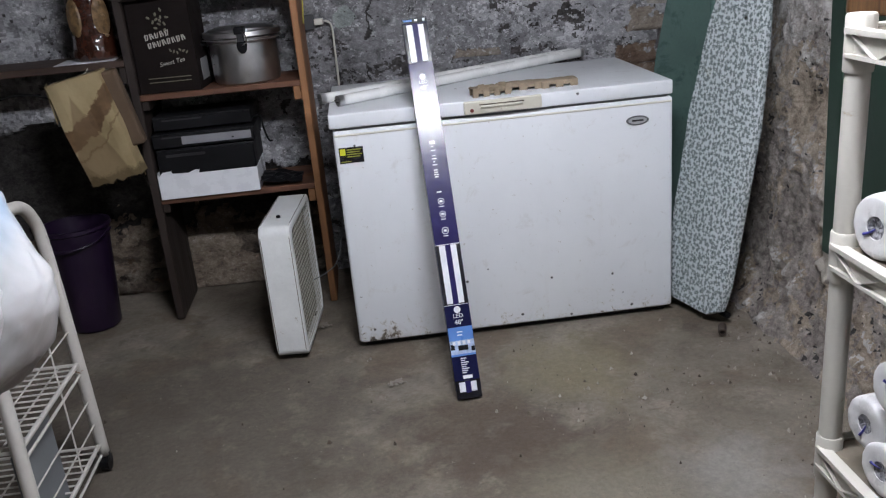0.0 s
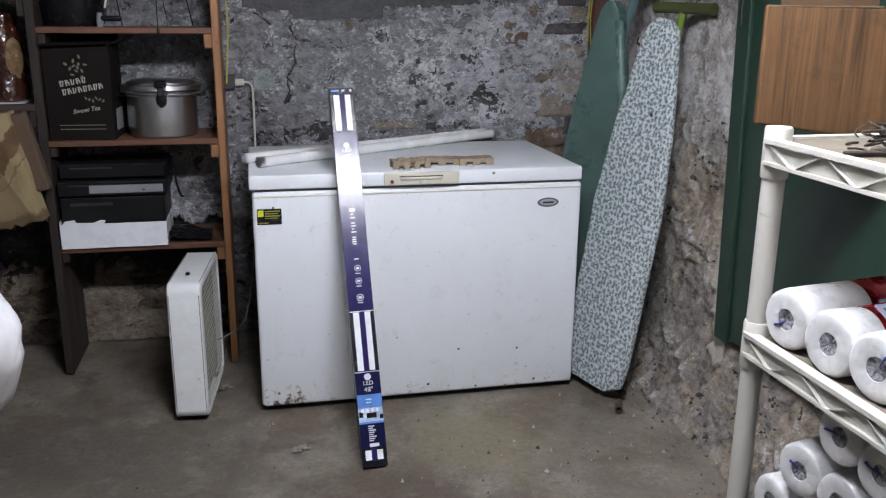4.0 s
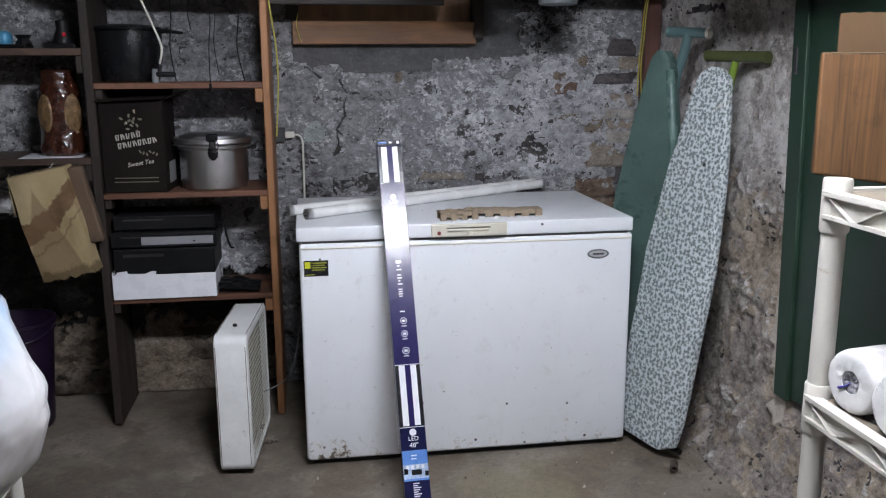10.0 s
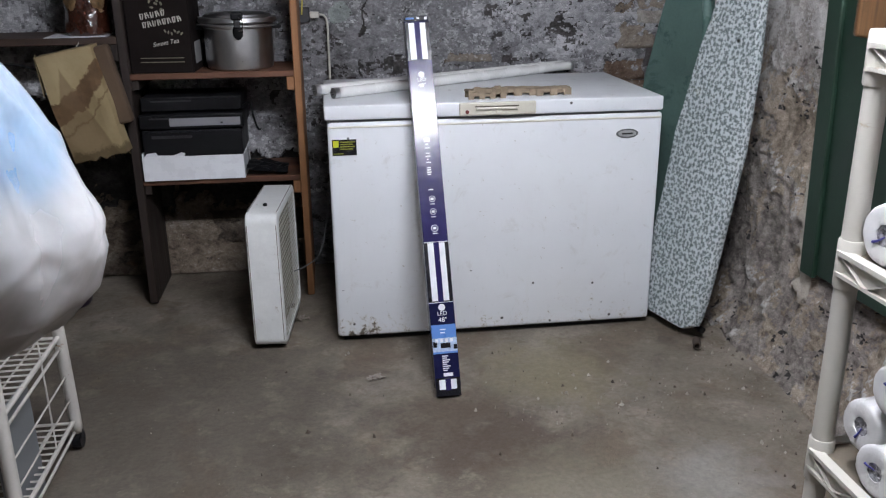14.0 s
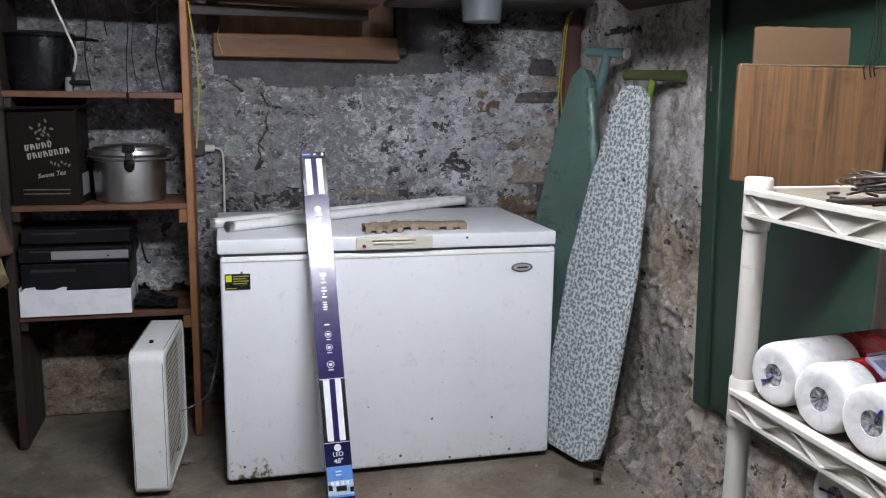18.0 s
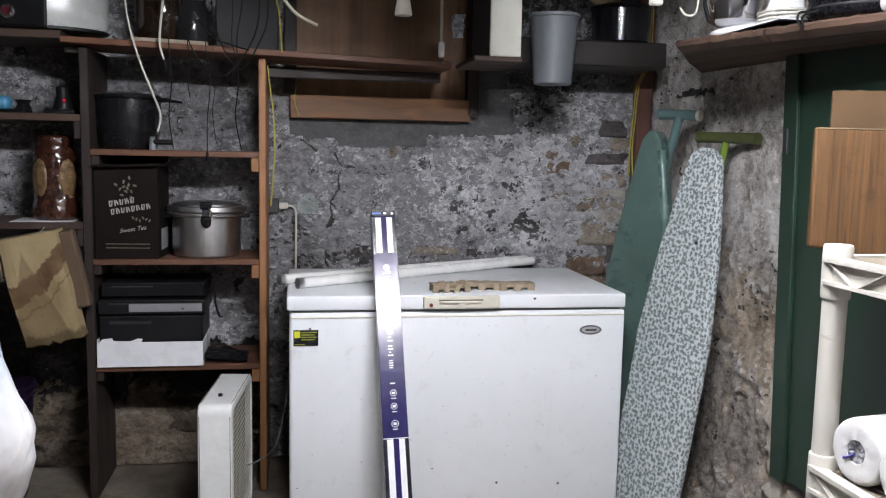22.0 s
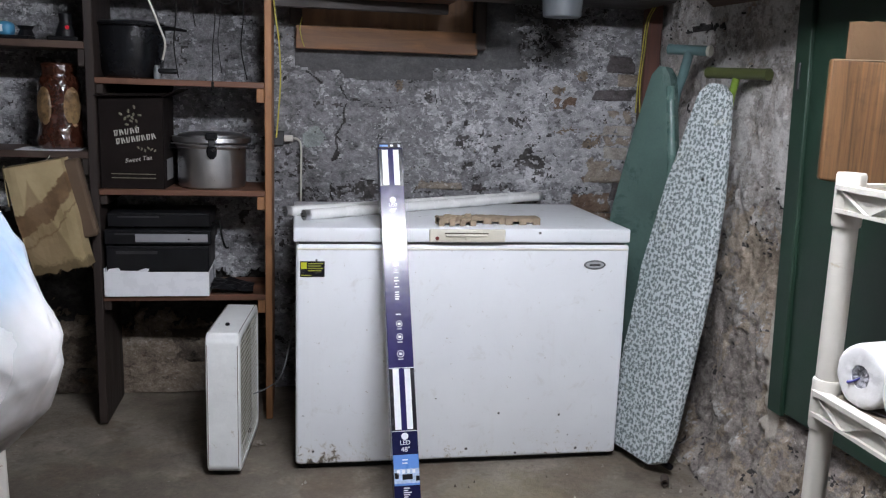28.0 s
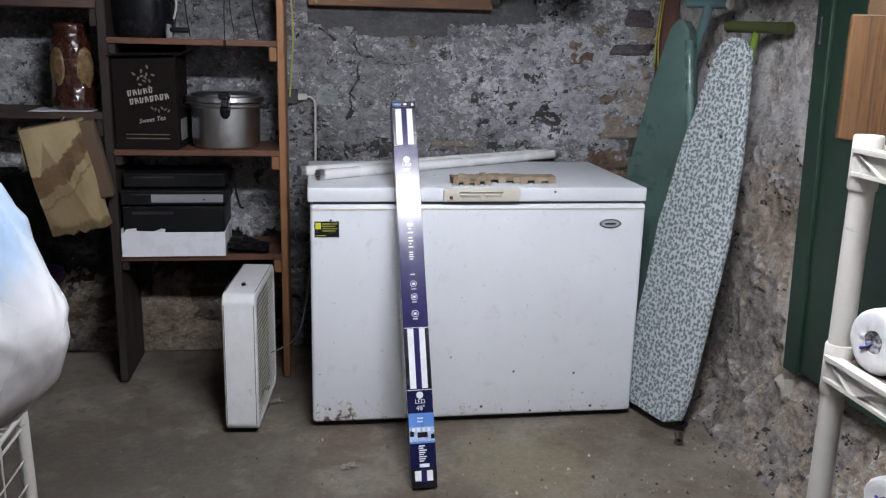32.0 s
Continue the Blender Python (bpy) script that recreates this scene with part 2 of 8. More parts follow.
def floor_mat():
    m, nt, b = nodes_of("worn_concrete")
    co = pos_of(nt)
    big = noise_of(nt, co, 1.9, 9, 0.62, 0.25)
    mid = noise_of(nt, co, 6, 10, 0.7, 0.2)
    fine = noise_of(nt, co, 70, 6, 0.7)
    c = ramp(nt, big, [(0.34, (0.092, 0.075, 0.057)), (0.46, (0.16, 0.137, 0.108)), (0.56, (0.198, 0.172, 0.138)), (0.68, (0.262, 0.233, 0.193))])
    c = mix(nt, ramp(nt, mid, [(0.53, 0.0), (0.64, 0.5)]), c, (0.285, 0.25, 0.205))
    c = mix(nt, ramp(nt, mid, [(0.35, 0.7), (0.455, 0.0)]), c, (0.1, 0.075, 0.055))
    patchy = noise_of(nt, co, 13, 8, 0.72, 0.5)
    c = mix(nt, ramp(nt, patchy, [(0.56, 0.0), (0.64, 0.5)]), c, (0.11, 0.084, 0.062))
    damp = noise_of(nt, co, 3.1, 6, 0.6, 0.4)
    c = mix(nt, ramp(nt, damp, [(0.54, 0.0), (0.61, 0.65)]), c, (0.125, 0.093, 0.065))
    for (sx, sy, sr), tone, amt in STAINS_AND_SHADE:
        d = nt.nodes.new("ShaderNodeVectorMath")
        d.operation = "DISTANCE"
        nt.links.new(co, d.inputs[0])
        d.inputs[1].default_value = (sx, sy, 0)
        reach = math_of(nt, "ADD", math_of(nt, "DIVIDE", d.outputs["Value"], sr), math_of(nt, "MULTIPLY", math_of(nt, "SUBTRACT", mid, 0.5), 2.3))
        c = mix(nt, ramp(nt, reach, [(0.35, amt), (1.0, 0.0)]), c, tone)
    specks = noise_of(nt, co, 42, 5, 0.8)
    c = mix(nt, ramp(nt, specks, [(0.66, 0.0), (0.72, 0.7)]), c, (0.42, 0.4, 0.36))
    c = mix(nt, ramp(nt, specks, [(0.27, 0.7), (0.33, 0.0)]), c, (0.03, 0.025, 0.02))
    c = mix(nt, 0.3, c, ramp(nt, fine, [(0.3, 0.2), (0.7, 0.8)]), "OVERLAY")
    nt.links.new(c, b.inputs["Base Color"])
    nt.links.new(ramp(nt, mid, [(0.3, 0.6), (0.7, 0.9)]), b.inputs["Roughness"])
    b.inputs["Specular IOR Level"].default_value = 0.3
    bump(nt, b, math_of(nt, "ADD", fine, math_of(nt, "MULTIPLY", mid, 1.5)), 0.5, 0.008)
    return m


def enamel_mat(name="white_enamel", rust=True, col=(0.78, 0.80, 0.825)):
    m, nt, b = nodes_of(name)
    co = pos_of(nt)
    sep = nt.nodes.new("ShaderNodeSeparateXYZ")
    nt.links.new(co, sep.inputs[0])
    big = noise_of(nt, co, 3.0, 6, 0.6)
    c = ramp(nt, big, [(0.3, tuple(x * 0.93 for x in col)), (0.7, col)])
    smud = noise_of(nt, co, 13, 8, 0.75, 0.6)
    c = mix(nt, ramp(nt, smud, [(0.565, 0.0), (0.70, 0.42)]), c, (0.52, 0.5, 0.47))
    mp = nt.nodes.new("ShaderNodeMapping")
    mp.inputs["Scale"].default_value = (1, 1, 0.07)
    nt.links.new(co, mp.inputs["Vector"])
    runs = noise_of(nt, mp.outputs[0], 26, 6, 0.7)
    c = mix(nt, ramp(nt, runs, [(0.6, 0.0), (0.8, 0.12)]), c, (0.52, 0.48, 0.4))
    specks = noise_of(nt, co, 55, 4, 0.7)
    c = mix(nt, ramp(nt, specks, [(0.675, 0.0), (0.715, 0.55)]), c, (0.3, 0.24, 0.17))
    if rust:
        # chips and rust gather along the bottom edge, thickest at one end
        low = ramp(nt, sep.outputs[2], [(0.0, 1.0), (0.2, 0.0)])
        lft = ramp(nt, sep.outputs[0], [(0.05, 1.0), (0.32, 0.62)])
        chips = noise_of(nt, co, 34, 7, 0.75, 0.4)
        v = math_of(nt, "ADD", chips, math_of(nt, "MULTIPLY", math_of(nt, "MULTIPLY", low, lft), 0.30))
        mask = ramp(nt, v, [(0.765, 0.0), (0.795, 0.9)])
        tone = ramp(nt, noise_of(nt, co, 80, 4, 0.6), [(0.35, (0.025, 0.021, 0.016)), (0.65, (0.15, 0.105, 0.06))])
        c = mix(nt, ramp(nt, v, [(0.69, 0.0), (0.78, 0.55)]), c, (0.47, 0.42, 0.32))
        c = mix(nt, mask, c, tone)
        # small round chips down to the dark primer
        vo = nt.nodes.new("ShaderNodeTexVoronoi")
        vo.inputs["Scale"].default_value = 26
        nt.links.new(co, vo.inputs["Vector"])
        one = nt.nodes.new("ShaderNodeSeparateXYZ")
        nt.links.new(vo.outputs["Color"], one.inputs[0])
        near = ramp(nt, sep.outputs[2], [(0.03, 0.3), (0.26, 0.0)])
        pick = math_of(nt, "GREATER_THAN", math_of(nt, "ADD", one.outputs[0], near), 0.97)
        size = math_of(nt, "MULTIPLY", one.outputs[1], 0.08)
        dot = ramp(nt, math_of(nt, "SUBTRACT", math_of(nt, "ADD", vo.outputs["Distance"], math_of(nt, "MULTIPLY", chips, 0.22)), size), [(0.18, 0.95), (0.24, 0.0)])
        c = mix(nt, math_of(nt, "MULTIPLY", dot, pick), c, (0.025, 0.024, 0.022))
    nt.links.new(c, b.inputs["Base Color"])
    nt.links.new(ramp(nt, smud, [(0.3, 0.3), (0.75, 0.5)]), b.inputs["Roughness"])
    bump(nt, b, noise_of(nt, co, 260, 2, 0.5), 0.05, 0.001)
    MATS[name] = m
    return m


def stained_mat():
    """Old buff card with a dark winged water stain, tide lines and a mouldy lower edge."""
    m, nt, b = nodes_of("water_stained_cardboard")
    co = pos_of(nt, True)
    sep = nt.nodes.new("ShaderNodeSeparateXYZ")
    nt.links.new(co, sep.inputs[0])
    c = ramp(nt, noise_of(nt, co, 5, 6, 0.6), [(0.3, (0.27, 0.2, 0.1)), (0.7, (0.4, 0.315, 0.175))])
    wob = math_of(nt, "SUBTRACT", noise_of(nt, co, 22, 4, 0.6, 0.6), 0.5)
    side = math_of(nt, "ABSOLUTE", math_of(nt, "ADD", sep.outputs[0], 0.015), 0.0)
    # the stain hangs lower in the middle and runs up to one edge
    top = math_of(nt, "ADD", math_of(nt, "MULTIPLY", side, -0.5), -0.135)
    top = math_of(nt, "ADD", top, math_of(nt, "MULTIPLY", math_of(nt, "MAXIMUM", sep.outputs[0], 0.0), 1.5))
    h = math_of(nt, "SUBTRACT", sep.outputs[2], top)
    h = math_of(nt, "ADD", h, math_of(nt, "MULTIPLY", wob, 0.06))
    inside = math_of(nt, "MULTIPLY", ramp(nt, math_of(nt, "ADD", h, 0.5), [(0.497, 1.0), (0.503, 0.0)]), ramp(nt, math_of(nt, "ADD", h, 0.5), [(0.415, 0.0), (0.422, 1.0)]))
    soak = ramp(nt, noise_of(nt, co, 14, 4, 0.6), [(0.35, (0.085, 0.042, 0.017)), (0.65, (0.17, 0.095, 0.042))])
    c = mix(nt, math_of(nt, "MULTIPLY", inside, 0.92), c, soak)
    ring = math_of(nt, "ABSOLUTE", math_of(nt, "ADD", h, 0.125), 0.0)
    c = mix(nt, ramp(nt, ring, [(0.002, 0.75), (0.006, 0.0)]), c, (0.14, 0.08, 0.032))
    spike = math_of(nt, "ADD", math_of(nt, "ABSOLUTE", math_of(nt, "ADD", sep.outputs[0], 0.03), 0.0), math_of(nt, "MULTIPLY", math_of(nt, "ADD", sep.outputs[2], 0.07), 0.3))
    c = mix(nt, ramp(nt, spike, [(0.0, 0.6), (0.008, 0.0)]), c, (0.14, 0.085, 0.04))
    low = math_of(nt, "ADD", sep.outputs[2], math_of(nt, "MULTIPLY", noise_of(nt, co, 30, 6, 0.7), 0.09))
    c = mix(nt, ramp(nt, math_of(nt, "ADD", low, 0.36), [(0.03, 0.85), (0.045, 0.0)]), c, (0.1, 0.07, 0.03))
    nt.links.new(c, b.inputs["Base Color"])
    b.inputs["Roughness"].default_value = 0.75
    bump(nt, b, noise_of(nt, co, 40, 4, 0.6), 0.3, 0.004)
    return m


def plastic_bag_mat():
    """Thin white film that lets light and the colours behind it through, with taut facets between creases."""
    m, nt, b = nodes_of("thin_white_plastic")
    co = pos_of(nt, True)
    b.inputs["Base Color"].default_value = (0.5, 0.505, 0.515, 1)
    b.inputs["Roughness"].default_value = 0.32
    b.inputs["Specular IOR Level"].default_value = 0.35
    tl = nt.nodes.new("ShaderNodeBsdfTranslucent")
    tl.inputs["Color"].default_value = (0.5, 0.5, 0.51, 1)
    half_m = nt.nodes.new("ShaderNodeMixShader")
    half_m.inputs[0].default_value = 0.4
    nt.links.new(b.outputs[0], half_m.inputs[1])
    nt.links.new(tl.outputs[0], half_m.inputs[2])
    tr = nt.nodes.new("ShaderNodeBsdfTransparent")
    mx = nt.nodes.new("ShaderNodeMixShader")
    nt.links.new(ramp(nt, noise_of(nt, co, 6, 4, 0.55, 0.8), [(0.35, 0.42), (0.65, 0.66)]), mx.inputs[0])
    nt.links.new(half_m.outputs[0], mx.inputs[1])
    nt.links.new(tr.outputs[0], mx.inputs[2])
    nt.links.new(mx.outputs[0], nt.nodes["Material Output"].inputs[0])
    warp = add_node(nt, "ShaderNodeTexNoise", Scale=6.0, Detail=3.0)
    nt.links.new(co, warp.inputs["Vector"])
    vadd = nt.nodes.new("ShaderNodeVectorMath")
    vadd.operation = "MULTIPLY_ADD"
    vadd.inputs[1].default_value = (0.12, 0.12, 0.2)
    nt.links.new(warp.outputs["Color"], vadd.inputs[0])
    nt.links.new(co, vadd.inputs[2])
    fold = add_node(nt, "ShaderNodeTexVoronoi", Scale=13.0, Randomness=1.0)
    nt.links.new(vadd.outputs[0], fold.inputs["Vector"])
    fine = add_node(nt, "ShaderNodeTexVoronoi", Scale=38.0, Randomness=1.0)
    nt.links.new(vadd.outputs[0], fine.inputs["Vector"])
    where = ramp(nt, noise_of(nt, co, 8, 3, 0.5), [(0.45, 0.0), (0.6, 0.3)])
    bump(nt, b, math_of(nt, "ADD", fold.outputs["Distance"], math_of(nt, "MULTIPLY", fine.outputs["Distance"], where)), 0.35, 0.012)
    return m


def clothes_mat():
    m, nt, b = nodes_of("mixed_cloth_in_bag")
    co = pos_of(nt, True)
    sep = nt.nodes.new("ShaderNodeSeparateXYZ")
    nt.links.new(co, sep.inputs[0])
    lift = math_of(nt, "MULTIPLY", math_of(nt, "SUBTRACT", noise_of(nt, co, 7, 4, 0.55, 0.6), 0.5), 0.13)
    h = math_of(nt, "MULTIPLY", math_of(nt, "ADD", sep.outputs[2], lift), 3.0)
    c = ramp(nt, h, [(0.06, (0.27, 0.215, 0.2)), (0.2, (0.42, 0.36, 0.345)), (0.3, (0.58, 0.55, 0.54)), (0.5, (0.5, 0.51, 0.52)), (0.6, (0.1, 0.24, 0.41)), (0.8, (0.15, 0.3, 0.48)), (1.0, (0.36, 0.45, 0.53))])
    nt.links.new(c, b.inputs["Base Color"])
    b.inputs["Roughness"].default_value = 0.9
    b.inputs["Subsurface Weight"].default_value = 1.0
    b.inputs["Subsurface Radius"].default_value = (1.0, 0.9, 0.85)
    b.inputs["Subsurface Scale"].default_value = 0.07
    bump(nt, b, noise_of(nt, co, 16, 5, 0.6, 0.5), 0.4, 0.01)
    return m


def floral_mat():
    """Pale cotton with small grey-green five-petalled flowers strewn over it."""
    m, nt, b = nodes_of("floral_cotton")
    co = pos_of(nt, True)
    sep = nt.nodes.new("ShaderNodeSeparateXYZ")
    nt.links.new(co, sep.inputs[0])
    flat2 = nt.nodes.new("ShaderNodeCombineXYZ")
    nt.links.new(math_of(nt, "ADD", sep.outputs[0], math_of(nt, "MULTIPLY", sep.outputs[1], 1.3)), flat2.inputs[0])
    nt.links.new(sep.outputs[2], flat2.inputs[1])

    def flowers(scale, petals, reach, off):
        mv = nt.nodes.new("ShaderNodeMapping")
        mv.inputs["Location"].default_value = (off, off * 0.7, 0)
        nt.links.new(flat2.outputs[0], mv.inputs["Vector"])
        vor = add_node(nt, "ShaderNodeTexVoronoi", Scale=scale, Randomness=0.75)
        vor.voronoi_dimensions = "2D"
        nt.links.new(mv.outputs[0], vor.inputs["Vector"])
        rel = nt.nodes.new("ShaderNodeVectorMath")
        rel.operation = "SUBTRACT"
        nt.links.new(mv.outputs[0], rel.inputs[0])
        nt.links.new(vor.outputs["Position"], rel.inputs[1])
        sp = nt.nodes.new("ShaderNodeSeparateXYZ")
        nt.links.new(rel.outputs[0], sp.inputs[0])
        sc = nt.nodes.new("ShaderNodeSeparateColor")
        nt.links.new(vor.outputs["Color"], sc.inputs[0])
        ang = math_of(nt, "ADD", math_of(nt, "MULTIPLY", math_of(nt, "ARCTAN2", sp.outputs[1], sp.outputs[0]), petals), math_of(nt, "MULTIPLY", sc.outputs[0], 6.28))
        lobe = math_of(nt, "ADD", 0.72, math_of(nt, "MULTIPLY", math_of(nt, "COSINE", ang, 0.0), 0.28))
        far = math_of(nt, "DIVIDE", math_of(nt, "DIVIDE", vor.outputs["Distance"], scale), math_of(nt, "MULTIPLY", lobe, reach))
        return math_of(nt, "MULTIPLY", ramp(nt, far, [(0.86, 1.0), (1.0, 0.0)]), ramp(nt, far, [(0.1, 0.3), (0.22, 1.0)]))

    mask = math_of(nt, "MAXIMUM", flowers(50.0, 5.0, 0.0094, 0.0), flowers(64.0, 3.0, 0.0058, 3.3))
    shade = ramp(nt, noise_of(nt, co, 90, 2, 0.5), [(0.35, (0.072, 0.095, 0.094)), (0.65, (0.145, 0.178, 0.174))])
    base = ramp(nt, noise_of(nt, co, 4, 5, 0.6), [(0.3, (0.48, 0.53, 0.54)), (0.7, (0.57, 0.62, 0.63))])
    c = mix(nt, math_of(nt, "MULTIPLY", mask, 0.93), base, shade)
    c = mix(nt, ramp(nt, noise_of(nt, co, 7, 8, 0.75), [(0.6, 0.0), (0.72, 0.4)]), c, (0.4, 0.36, 0.2))
    # a small burn hole
    hole = nt.nodes.new("ShaderNodeVectorMath")
    hole.operation = "DISTANCE"
    nt.links.new(flat2.outputs[0], hole.inputs[0])
    hole.inputs[1].default_value = (0.0, 1.03, 0)
    c = mix(nt, ramp(nt, math_of(nt, "ADD", hole.outputs["Value"], math_of(nt, "MULTIPLY", noise_of(nt, co, 120, 3, 0.6), 0.014)), [(0.013, 1.0), (0.015, 0.0)]), c, (0.015, 0.014, 0.012))
    nt.links.new(c, b.inputs["Base Color"])
    b.inputs["Roughness"].default_value = 0.9
    bump(nt, b, noise_of(nt, co, 9, 4, 0.6), 0.3, 0.01)
    return m


def wash_mat(name, dark, mid, light, white, fleck=0.6, pits=0.38, relief=0.006, rough=0.9):
    """One coat of an old wall: smeared tones, crisp pale flecks, dark pits and grit."""
    m, nt, b = nodes_of(name)
    co = pos_of(nt)
    mp = nt.nodes.new("ShaderNodeMapping")
    mp.inputs["Scale"].default_value = (0.9, 0.9, 1.25)
    nt.links.new(co, mp.inputs["Vector"])
    fl = mp.outputs[0]
    cloud_f = noise_of(nt, co, 3.1, 5, 0.6, 0.4)
    smear = noise_of(nt, fl, 19, 9, 0.68, 0.5)
    fine = noise_of(nt, fl, 68, 7, 0.72)
    grit = noise_of(nt, co, 250, 4, 0.7)
    f = math_of(nt, "ADD", math_of(nt, "MULTIPLY", smear, 0.62), math_of(nt, "MULTIPLY", fine, 0.38))
    f = math_of(nt, "ADD", f, math_of(nt, "MULTIPLY", math_of(nt, "SUBTRACT", cloud_f, 0.5), 0.3))
    c = ramp(nt, f, [(0.38, dark), (0.47, mid), (0.56, light), (0.68, tuple(0.5 * (p + q) for p, q in zip(light, white)))])
    fk = math_of(nt, "ADD", math_of(nt, "MULTIPLY", noise_of(nt, fl, 40, 10, 0.76, 0.2), 0.7), math_of(nt, "MULTIPLY", cloud_f, 0.3))
    wmask = ramp(nt, fk, [(fleck, 0.0), (fleck + 0.022, 0.9)])
    c = mix(nt, wmask, c, white)
    pmask = ramp(nt, math_of(nt, "ADD", math_of(nt, "MULTIPLY", noise_of(nt, fl, 31, 9, 0.74, 0.3), 0.75), math_of(nt, "MULTIPLY", smear, 0.25)), [(pits - 0.03, 0.9), (pits + 0.01, 0.0)])
    c = mix(nt, pmask, c, tuple(x * 0.4 for x in dark))
    c = mix(nt, 0.4, c, ramp(nt, grit, [(0.3, 0.15), (0.7, 0.85)]), "OVERLAY")
    nt.links.new(c, b.inputs["Base Color"])
    b.inputs["Roughness"].default_value = rough
    b.inputs["Specular IOR Level"].default_value = 0.25
    h = math_of(nt, "ADD", math_of(nt, "MULTIPLY", f, 2.0), math_of(nt, "ADD", fine, math_of(nt, "MULTIPLY", grit, 0.4)))
    h = math_of(nt, "ADD", h, math_of(nt, "SUBTRACT", math_of(nt, "MULTIPLY", wmask, 0.35), math_of(nt, "MULTIPLY", pmask, 0.7)))
    bump(nt, b, h, 1.0, relief)
    MATS[name] = m
    return m


BROWNS = ((0.06, 0.046, 0.036), (0.11, 0.086, 0.067), (0.165, 0.132, 0.103), (0.26, 0.225, 0.185))
M_FOOT = stone_mat("bare_footing_stone", BROWNS, (0.05, 0.04, 0.032), (0.32, 0.28, 0.23), (0.15, 0.1, 0.066), 0.41, 0.61, 0.57)
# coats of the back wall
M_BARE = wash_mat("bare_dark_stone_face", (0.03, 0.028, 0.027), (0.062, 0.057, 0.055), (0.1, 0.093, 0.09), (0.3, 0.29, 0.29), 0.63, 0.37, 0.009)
M_GREYW = wash_mat("thin_grey_limewash", (0.105, 0.103, 0.106), (0.19, 0.187, 0.193), (0.28, 0.276, 0.286), (0.56, 0.556, 0.57), 0.56, 0.405)
M_PALEW = wash_mat("thick_pale_limewash", (0.23, 0.228, 0.236), (0.35, 0.347, 0.358), (0.47, 0.467, 0.48), (0.72, 0.715, 0.73), 0.545, 0.375)
M_TANW = wash_mat("bare_tan_stone_face", (0.1, 0.077, 0.058), (0.17, 0.132, 0.1), (0.24, 0.195, 0.15), (0.46, 0.44, 0.42), 0.6, 0.38)
M_SHADESLAB = wash_mat("shaded_sooty_slab", (0.072, 0.07, 0.072), (0.092, 0.09, 0.092), (0.112, 0.11, 0.112), (0.22, 0.22, 0.22), 0.66, 0.3, 0.003)
M_TEALW = wash_mat("greenish_limewash", (0.2, 0.225, 0.215), (0.28, 0.31, 0.298), (0.33, 0.36, 0.345), (0.5, 0.52, 0.51), 0.62, 0.36)
M_JOINTSHADE = wash_mat("joint_and_shade", (0.022, 0.02, 0.019), (0.04, 0.037, 0.035), (0.065, 0.06, 0.057), (0.09, 0.085, 0.08), 0.66, 0.3)
# single stones laid bare by the corner
M_ORANGE = wash_mat("orange_brown_stone", (0.09, 0.06, 0.043), (0.15, 0.1, 0.072), (0.2, 0.145, 0.108), (0.5, 0.48, 0.46), 0.575, 0.38)
M_TAN = wash_mat("tan_stone", (0.16, 0.13, 0.103), (0.25, 0.21, 0.17), (0.33, 0.285, 0.235), (0.56, 0.54, 0.51), 0.58, 0.37)
M_BEIGE = wash_mat("beige_stone", (0.25, 0.225, 0.195), (0.35, 0.32, 0.285), (0.43, 0.4, 0.36), (0.62, 0.6, 0.57), 0.58, 0.37)
M_DKSTONE = wash_mat("dark_plum_stone", (0.045, 0.04, 0.04), (0.08, 0.07, 0.07), (0.115, 0.104, 0.105), (0.3, 0.29, 0.29), 0.62, 0.37)
# coats of the side wall
M_SLATE = wash_mat("rough_plum_grey_stone", (0.149, 0.127, 0.118), (0.282, 0.247, 0.226), (0.424, 0.374, 0.340), (0.774, 0.709, 0.642), 0.585, 0.39, 0.008)
M_EARTH = wash_mat("earthy_brown_mortar", (0.195, 0.157, 0.123), (0.351, 0.288, 0.228), (0.498, 0.418, 0.337), (0.810, 0.726, 0.632), 0.59, 0.39, 0.007)
M_LIME = wash_mat("pale_side_limewash", (0.336, 0.315, 0.299), (0.523, 0.497, 0.474), (0.66, 0.631, 0.608), (0.85, 0.842, 0.813), 0.58, 0.375, 0.005)
M_CEMENT = wash_mat("pale_cement_edging", (0.413, 0.369, 0.312), (0.500, 0.453, 0.388), (0.575, 0.525, 0.456), (0.700, 0.663, 0.600), 0.64, 0.34, 0.003)
M_GLOOM = wash_mat("dirty_side_limewash", (0.222, 0.203, 0.187), (0.368, 0.338, 0.312), (0.501, 0.462, 0.43), (0.806, 0.756, 0.708), 0.585, 0.385, 0.006)
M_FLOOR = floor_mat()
M_ENAMEL = enamel_mat()
M_FLORAL = floral_mat()
M_BAG = plastic_bag_mat()
M_CLOTHES = clothes_mat()
M_WHITE = simple("aged_white_plastic", (0.68, 0.66, 0.58), 0.45, vary=0.06, dirt=(0.3, 0.26, 0.2), dirt_at=0.64)
M_RACK = simple("cream_plastic", (0.49, 0.47, 0.42), 0.42, vary=0.05, scale=6, dirt=(0.36, 0.3, 0.22), dirt_at=0.63)
M_WRAP = simple("clear_film_over_white", (0.6, 0.595, 0.59), 0.3, vary=0.08, scale=30, bumpy=0.35, grain=45)
M_RED = simple("red_print_film", (0.7, 0.025, 0.045), 0.28, vary=0.1, scale=30, bumpy=0.4, grain=40)
M_CORE = simple("grey_card_core", (0.2, 0.2, 0.215), 0.28, vary=0.9, scale=110, bumpy=0.6, grain=90)
M_BLUEP = simple("blue_print", (0.035, 0.035, 0.2), 0.35)
